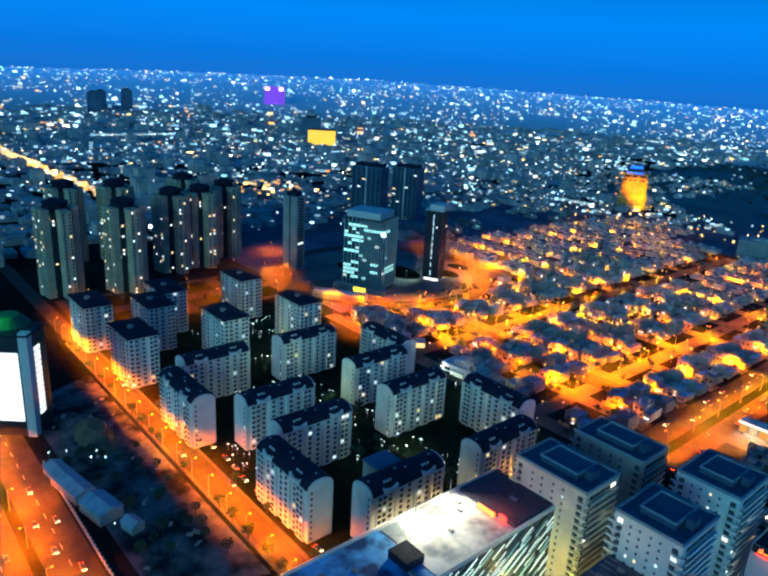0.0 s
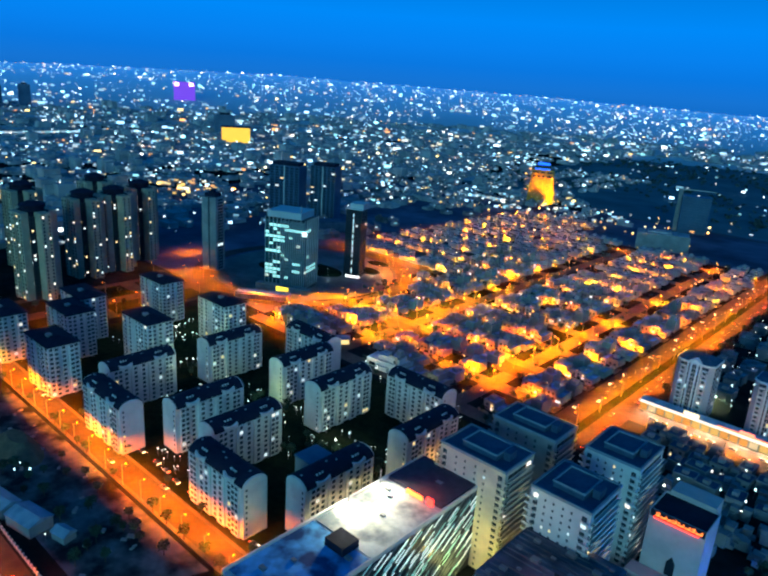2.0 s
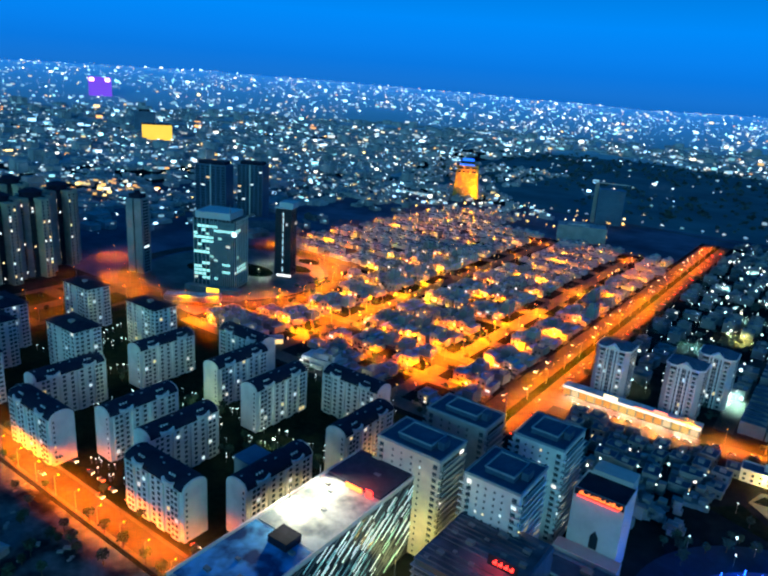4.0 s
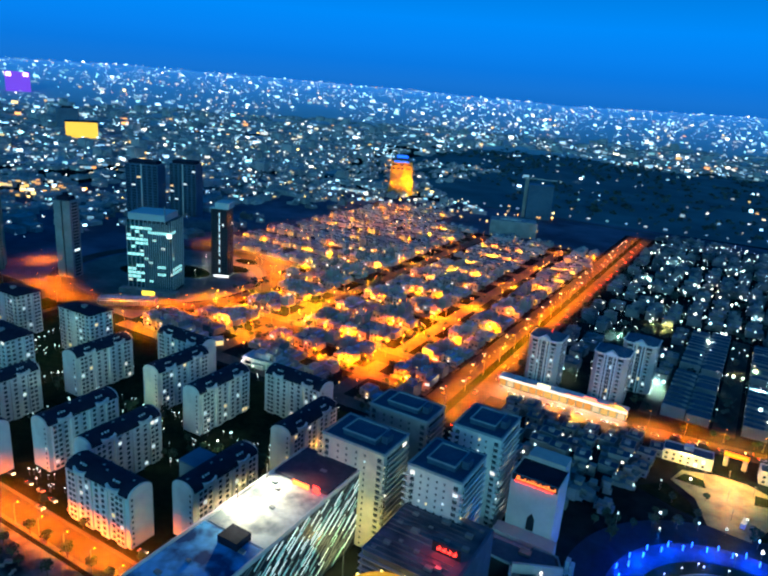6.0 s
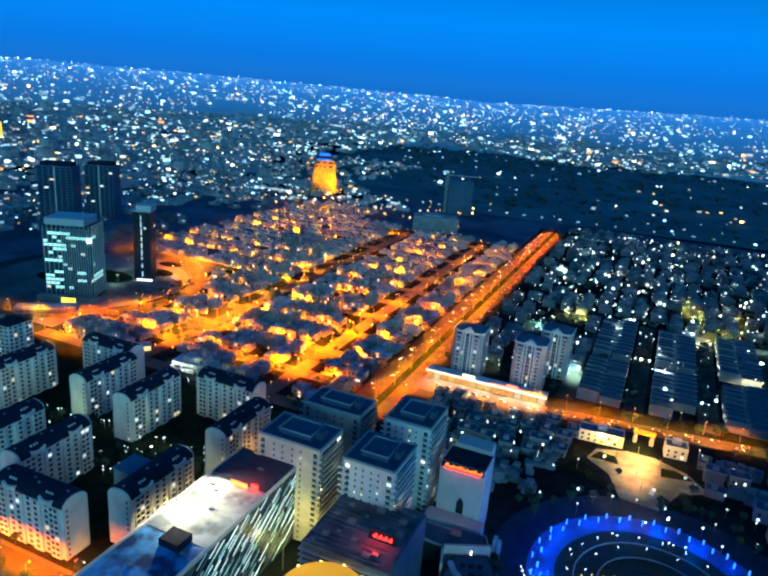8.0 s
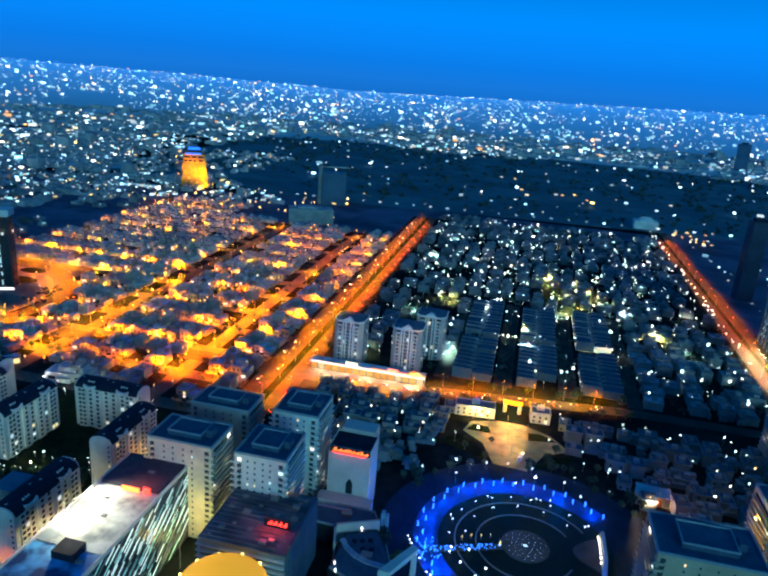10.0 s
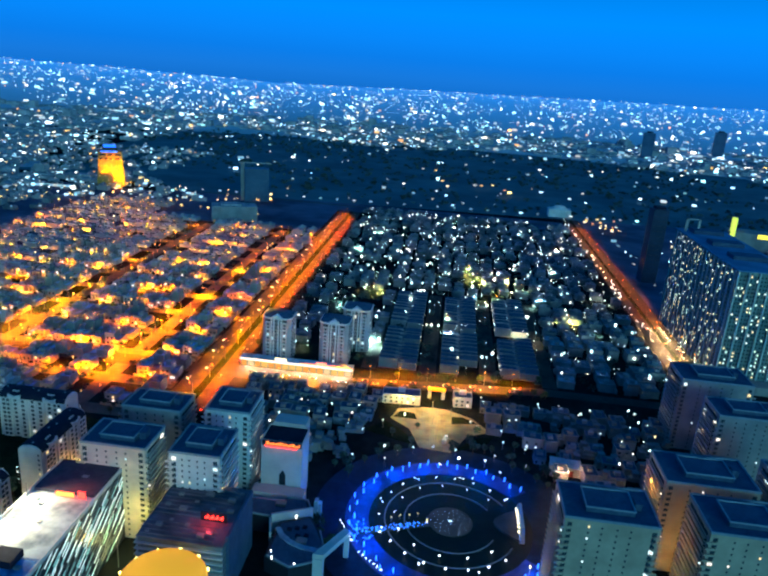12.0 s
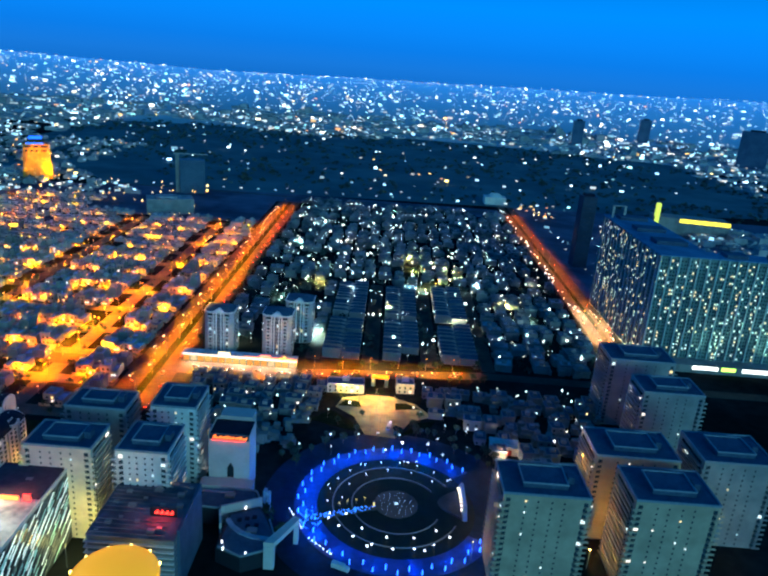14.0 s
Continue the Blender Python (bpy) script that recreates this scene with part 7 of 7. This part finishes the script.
# ---- plots south of the estate street ----
bm = bmesh.new()
prism(bm, [(-400, 96), (-215, 98), (-200, 139), (-420, 139)], -0.2, 0.04)
solid("rough_plot", bm, material("trodden_plot", (0.12, 0.135, 0.15), 0.95, grain=0.6, scale=0.25, second=(0.018, 0.022, 0.028), second_scale=0.07, spec=0.0), "trodden empty plot with scattered rubble", "plot", kind="structure")
blue_sheet = material("pale_blue_sheet", (0.25, 0.36, 0.45), 0.6, grain=0.2, scale=0.3, second=(0.18, 0.27, 0.36), second_scale=0.2)
for x, y, w, d, h, t in ((-300, 94, 24, 9, 5, 10), (-276, 99, 17, 11, 5.5, 12), (-318, 92, 10, 8, 4, 10), (-258, 106, 8, 6, 3.5, 14)):
    ob = thing("market_shed", "low shed with a pale blue sheet roof", "shed", pose(x, y, 0, 0, 0, t), "sheds beside the carriageway")
    part("wall", boxes((-w / 2, -d / 2, 0, w / 2, d / 2, h)), M["render_grey"], ob)
    bm = bmesh.new()
    prism(bm, [(-w / 2 - 0.5, -d / 2 - 0.5), (w / 2 + 0.5, -d / 2 - 0.5), (w / 2 + 0.5, d / 2 + 0.5), (-w / 2 - 0.5, d / 2 + 0.5)], h, h + 2, [(-w / 2 - 0.5, -0.2), (w / 2 + 0.5, -0.2), (w / 2 + 0.5, 0.2), (-w / 2 - 0.5, 0.2)])
    part("roof", bm, blue_sheet, ob, "pale blue sheet roof")
ob = thing("boundary_wall", "low pale wall with evenly spaced posts along the road", "wall")
part("panel", boxes((-330, 89.2, 0, -215, 89.5, 1.6)), M["concrete"], ob)
for k in range(40):
    part("post", boxes((-330 + k * 2.9, 89.0, 0, -329.6 + k * 2.9, 89.7, 2.2)), M["render"], ob)
bm = bmesh.new()
prism(bm, circle(-342, 118, 22, 18, 0, 10), 0, 6, circle(-345, 119, 9, 18, 0, 4))
solid("earth_mound", bm, material("sandy_earth", (0.14, 0.12, 0.08), 0.95, grain=0.4, scale=0.3, second=(0.09, 0.08, 0.06), second_scale=0.1), "sandy earth mound on the empty plot", "mound")
for k in range(26):
    x, y, s = rnd.uniform(-385, -225), rnd.uniform(100, 138), rnd.uniform(0.7, 2.0)
    solid("rubble", boxes((-s, -s * 0.6, -0.2, s, s * 0.6, s * 0.5)), M["concrete"], "pale lump of rubble on the empty plot", "rubble", pose(x, y, 0, 0, 0, rnd.uniform(0, 180)), "rubble on the plot")
for k in range(26):
    a = rnd.random()
    tree(rnd.uniform(-330, -215), rnd.uniform(98, 138), "shrubs on the empty plot", "dark shrub growing on the empty plot")
for k in range(14):
    x = -345 + k * 12 + rnd.uniform(-2, 2)
    if not -338 < x < -308 and not -243 < x < -211:
        car(x, 160.5 + rnd.uniform(0, 3), rnd.choice((0, 180)), "cars parked beside the estate street")
spot_lights("plot_lamps", [(-318, 108, 4, 0.4), (-322, 112, 4, 0.35), (-312, 113, 5, 0.5), (-330, 100, 4, 0.3), (-335, 93, 3, 0.4), (-262, 100, 3, 0.3)], M["court_lamp"], "few white lamps on the empty plot")


# ---- the far city ----
spots, lights, amber = [], [], []
rnd = random.Random(77)


def in_park(x, y):
    return -880 < x < 900 and (1100 if x > -520 else 1165) < y < 2230 + 120 * math.sin(x / 160)


n = 0
while n < 4200:
    a = radians(rnd.uniform(38, 188))
    r = 620 + 2300 * rnd.random() ** 0.85
    x, y = r * math.cos(a), r * math.sin(a)
    if y < 120 or (x > -700 and y < 1110 and x < 520) or in_park(x, y) or math.hypot(x + 600, y - 230) < 130:
        if not (x > 480 and y > 250):
            continue
    if in_park(x, y):
        continue
    n += 1
    s = 1 + r / 2500
    spots.append((x, y, rnd.uniform(9, 18) * s, rnd.uniform(9, 18) * s, rnd.uniform(4, 9) * (1 + (rnd.random() < 0.05) * 2)))
lot = []
while len(lot) < 170:
    x, y = rnd.uniform(-960, -440), rnd.uniform(560, 1075)
    if x < -590 and noise.noise((x / 120, y / 120, 5)) > -0.15:
        lot.append((x, y, rnd.uniform(8, 20), rnd.uniform(8, 16), rnd.uniform(3, 8)))
        if rnd.random() < 0.6:
            lights.append((x + 9, y - 9, 6, rnd.uniform(0.5, 1.2)))
mid = []
while len(mid) < 620:
    x, y = rnd.uniform(-1350, -250), rnd.uniform(860, 1650)
    if x < -600 or (y > 1010 and not in_park(x, y) and x < -400):
        mid.append((x, y, rnd.uniform(8, 18), rnd.uniform(8, 18), rnd.uniform(3.5, 9)))
        if rnd.random() < 0.9:
            (amber if rnd.random() < 0.3 else lights).append((x + 9, y - 9, rnd.uniform(4, 9), 0.5 + 1.3 * rnd.random() ** 2))
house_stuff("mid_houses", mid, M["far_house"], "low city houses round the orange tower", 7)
house_stuff("lot_houses", lot, M["dim_house"], "low scattered buildings beyond the round compound", 6)
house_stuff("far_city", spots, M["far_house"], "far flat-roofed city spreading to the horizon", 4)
n = 0
while n < 12500:
    a = radians(rnd.uniform(36, 190))
    r = 640 + 4180 * rnd.random() ** 0.95
    x, y = r * math.cos(a), r * math.sin(a)
    if (x > -700 and y < 1110 and x < 260) or y < 60 or math.hypot(x + 600, y - 230) < 140:
        continue
    if in_park(x, y) and rnd.random() > 0.06:
        continue
    # avenues and quarters: long bright bands with darker ground between them
    band = abs(noise.noise((x / 520, y / 520, 3))) + 0.5 * abs(noise.noise((x / 130, y / 130, 9)))
    if band > rnd.uniform(0.08, 0.8):
        continue
    n += 1
    fade = 1.0 if r < 3000 else 1.0 - 0.5 * (r - 3000) / 1800
    s = (0.0006 + 0.0017 * rnd.random() ** 5) * min(r, 1600 + 0.3 * r) * fade
    z = ground_height(x, y) + rnd.uniform(3, 10)
    (amber if rnd.random() < (0.09 if x < -700 else 0.06) else lights).append((x, y, z, s))


def glow_stuff(name, places, mat, label):
    bm = bmesh.new()
    rnd = random.Random(8)
    for x, y, z, s in places:
        k = rnd.uniform(1.0, 2.4)
        t = math.atan2(y, x) + math.pi / 2
        c, d = math.cos(t) * s * k, math.sin(t) * s * k
        prism(bm, [(x + c + d * 0.4, y + d - c * 0.4), (x + c - d * 0.4, y + d + c * 0.4), (x - c - d * 0.4, y - d + c * 0.4), (x - c + d * 0.4, y - d - c * 0.4)], z - s * 0.8, z + s * 0.8)
    return solid(name, bm, mat, label, "city lights", kind="stuff")


# bright roads far out
for k in range(150):
    amber.append((-1620 + k * 4.2, 325 + rnd.uniform(-9, 9) + k * 0.1, 8, rnd.uniform(1.2, 3.0)))
for k in range(70):
    lights.append((-1850 + rnd.uniform(-6, 6), 600 + k * 5.6, 8, rnd.uniform(2.0, 3.2)))
for k in range(60):
    amber.append((-980 + rnd.uniform(-60, 60), 500 + rnd.uniform(-60, 160), 8, rnd.uniform(1.2, 2.6)))
for k in range(30):
    lights.append((-520 + k * 30, 1095 + k * 3.2, 6, rnd.uniform(0.8, 1.4)))
for k in range(55):
    lights.append((rnd.uniform(-800, 800), rnd.uniform(1250, 2150), 9, rnd.uniform(0.9, 2.2)))
for k in range(7):
    amber.append((rnd.uniform(-200, 150), rnd.uniform(1350, 1750), 9, rnd.uniform(1.2, 2.0)))
for k in range(18):
    amber.append((255 + rnd.uniform(-10, 50), 1120 + rnd.uniform(-40, 50), 6, rnd.uniform(0.6, 1.5)))
for k in range(80):
    lights.append((rnd.uniform(-760, -420), rnd.uniform(960, 1085), rnd.uniform(4, 8), 0.7 + 1.3 * rnd.random() ** 2))
for k in range(420):
    x, y = rnd.uniform(-1700, -760), rnd.uniform(260, 1000)
    (amber if rnd.random() < 0.22 else lights).append((x, y, rnd.uniform(4, 9), 0.7 + 1.9 * rnd.random() ** 3))
for k in range(9):
    lights.append((-690 + k * 7, 1010 + k * 1.5, 6, 2.2))
glow_stuff("far_lights", lights, M["city_lamp"], "countless white and bluish lights of the far city")
glow_stuff("far_amber_lights", amber, M["amber_lamp"], "scattered amber lights of the far city")
ob = thing("amber_block", "far block with amber floodlighting painted on as emission", "building", pose(-1563, 1123, 0, 0, 0, 55))
# the amber floodlighting is painted on: the whole wall emits
part("wall", boxes((-38, -15, 0, 38, 15, 44)), shining("painted_amber_wash", (1.0, 0.55, 0.05), 1.1), ob, "facade with the amber wash painted as emission")
part("roof", boxes((-39, -16, 44, 39, 16, 46)), M["roof_navy"], ob)
ob = thing("violet_block", "far tower block with a violet wash painted as emission", "building", pose(-2745, 1690, ground_height(-2745, 1690), 0, 0, 58))
# violet light put into the wall itself as emission
part("wall", boxes((-46, -16, 0, 46, 16, 78)), shining("painted_violet_wash", (0.32, 0.07, 0.75), 0.5), ob, "facade with the violet wash painted as emission")
for x in (-32, 30):
    part("top_lamp", boxes((x - 9, -17, 60, x + 9, -16.1, 74)), shining("violet_lamp_%d" % (x + 50), (1.0, 0.5, 1.0), 5), ob)
for x, y, w, h, t in ((1190, 2170, 90, 120, -30), (700, 2500, 40, 90, -10), (1000, 2650, 40, 90, -10), (-1800, 1250, 60, 60, 50), (-2700, 900, 40, 70, 70), (-2650, 980, 40, 80, 70), (-2600, 840, 40, 75, 70)):
    ob = thing("far_tower", "far unlit tower with blue haze put into its colour", "tower", pose(x, y, ground_height(x, y), 0, 0, t), "far towers")
    part("body", boxes((-w / 2, -12, 0, w / 2, 12, h)), M["haze_clad"], ob)
    part("roof", boxes((-w / 4, -8, h, w / 4, 8, h + 5)), M["roof_navy"], ob)
# the lit halls beyond the hotel
ob = thing("yellow_hall", "far hall with a bright yellow lit roof edge", "hall", pose(520, 1060, 0, 0, 0, -8))
part("wall", boxes((-60, -20, 0, 60, 20, 28)), M["concrete"], ob)
part("lit_edge", boxes((-20, -20.6, 22, 60, -20.05, 28)), shining("yellow_edge", (1.0, 0.8, 0.05), 2.0), ob)
part("lit_tower", boxes((-60, -22, 0, -54, -12, 50)), shining("yellow_tower", (0.8, 1.0, 0.1), 0.9), ob)
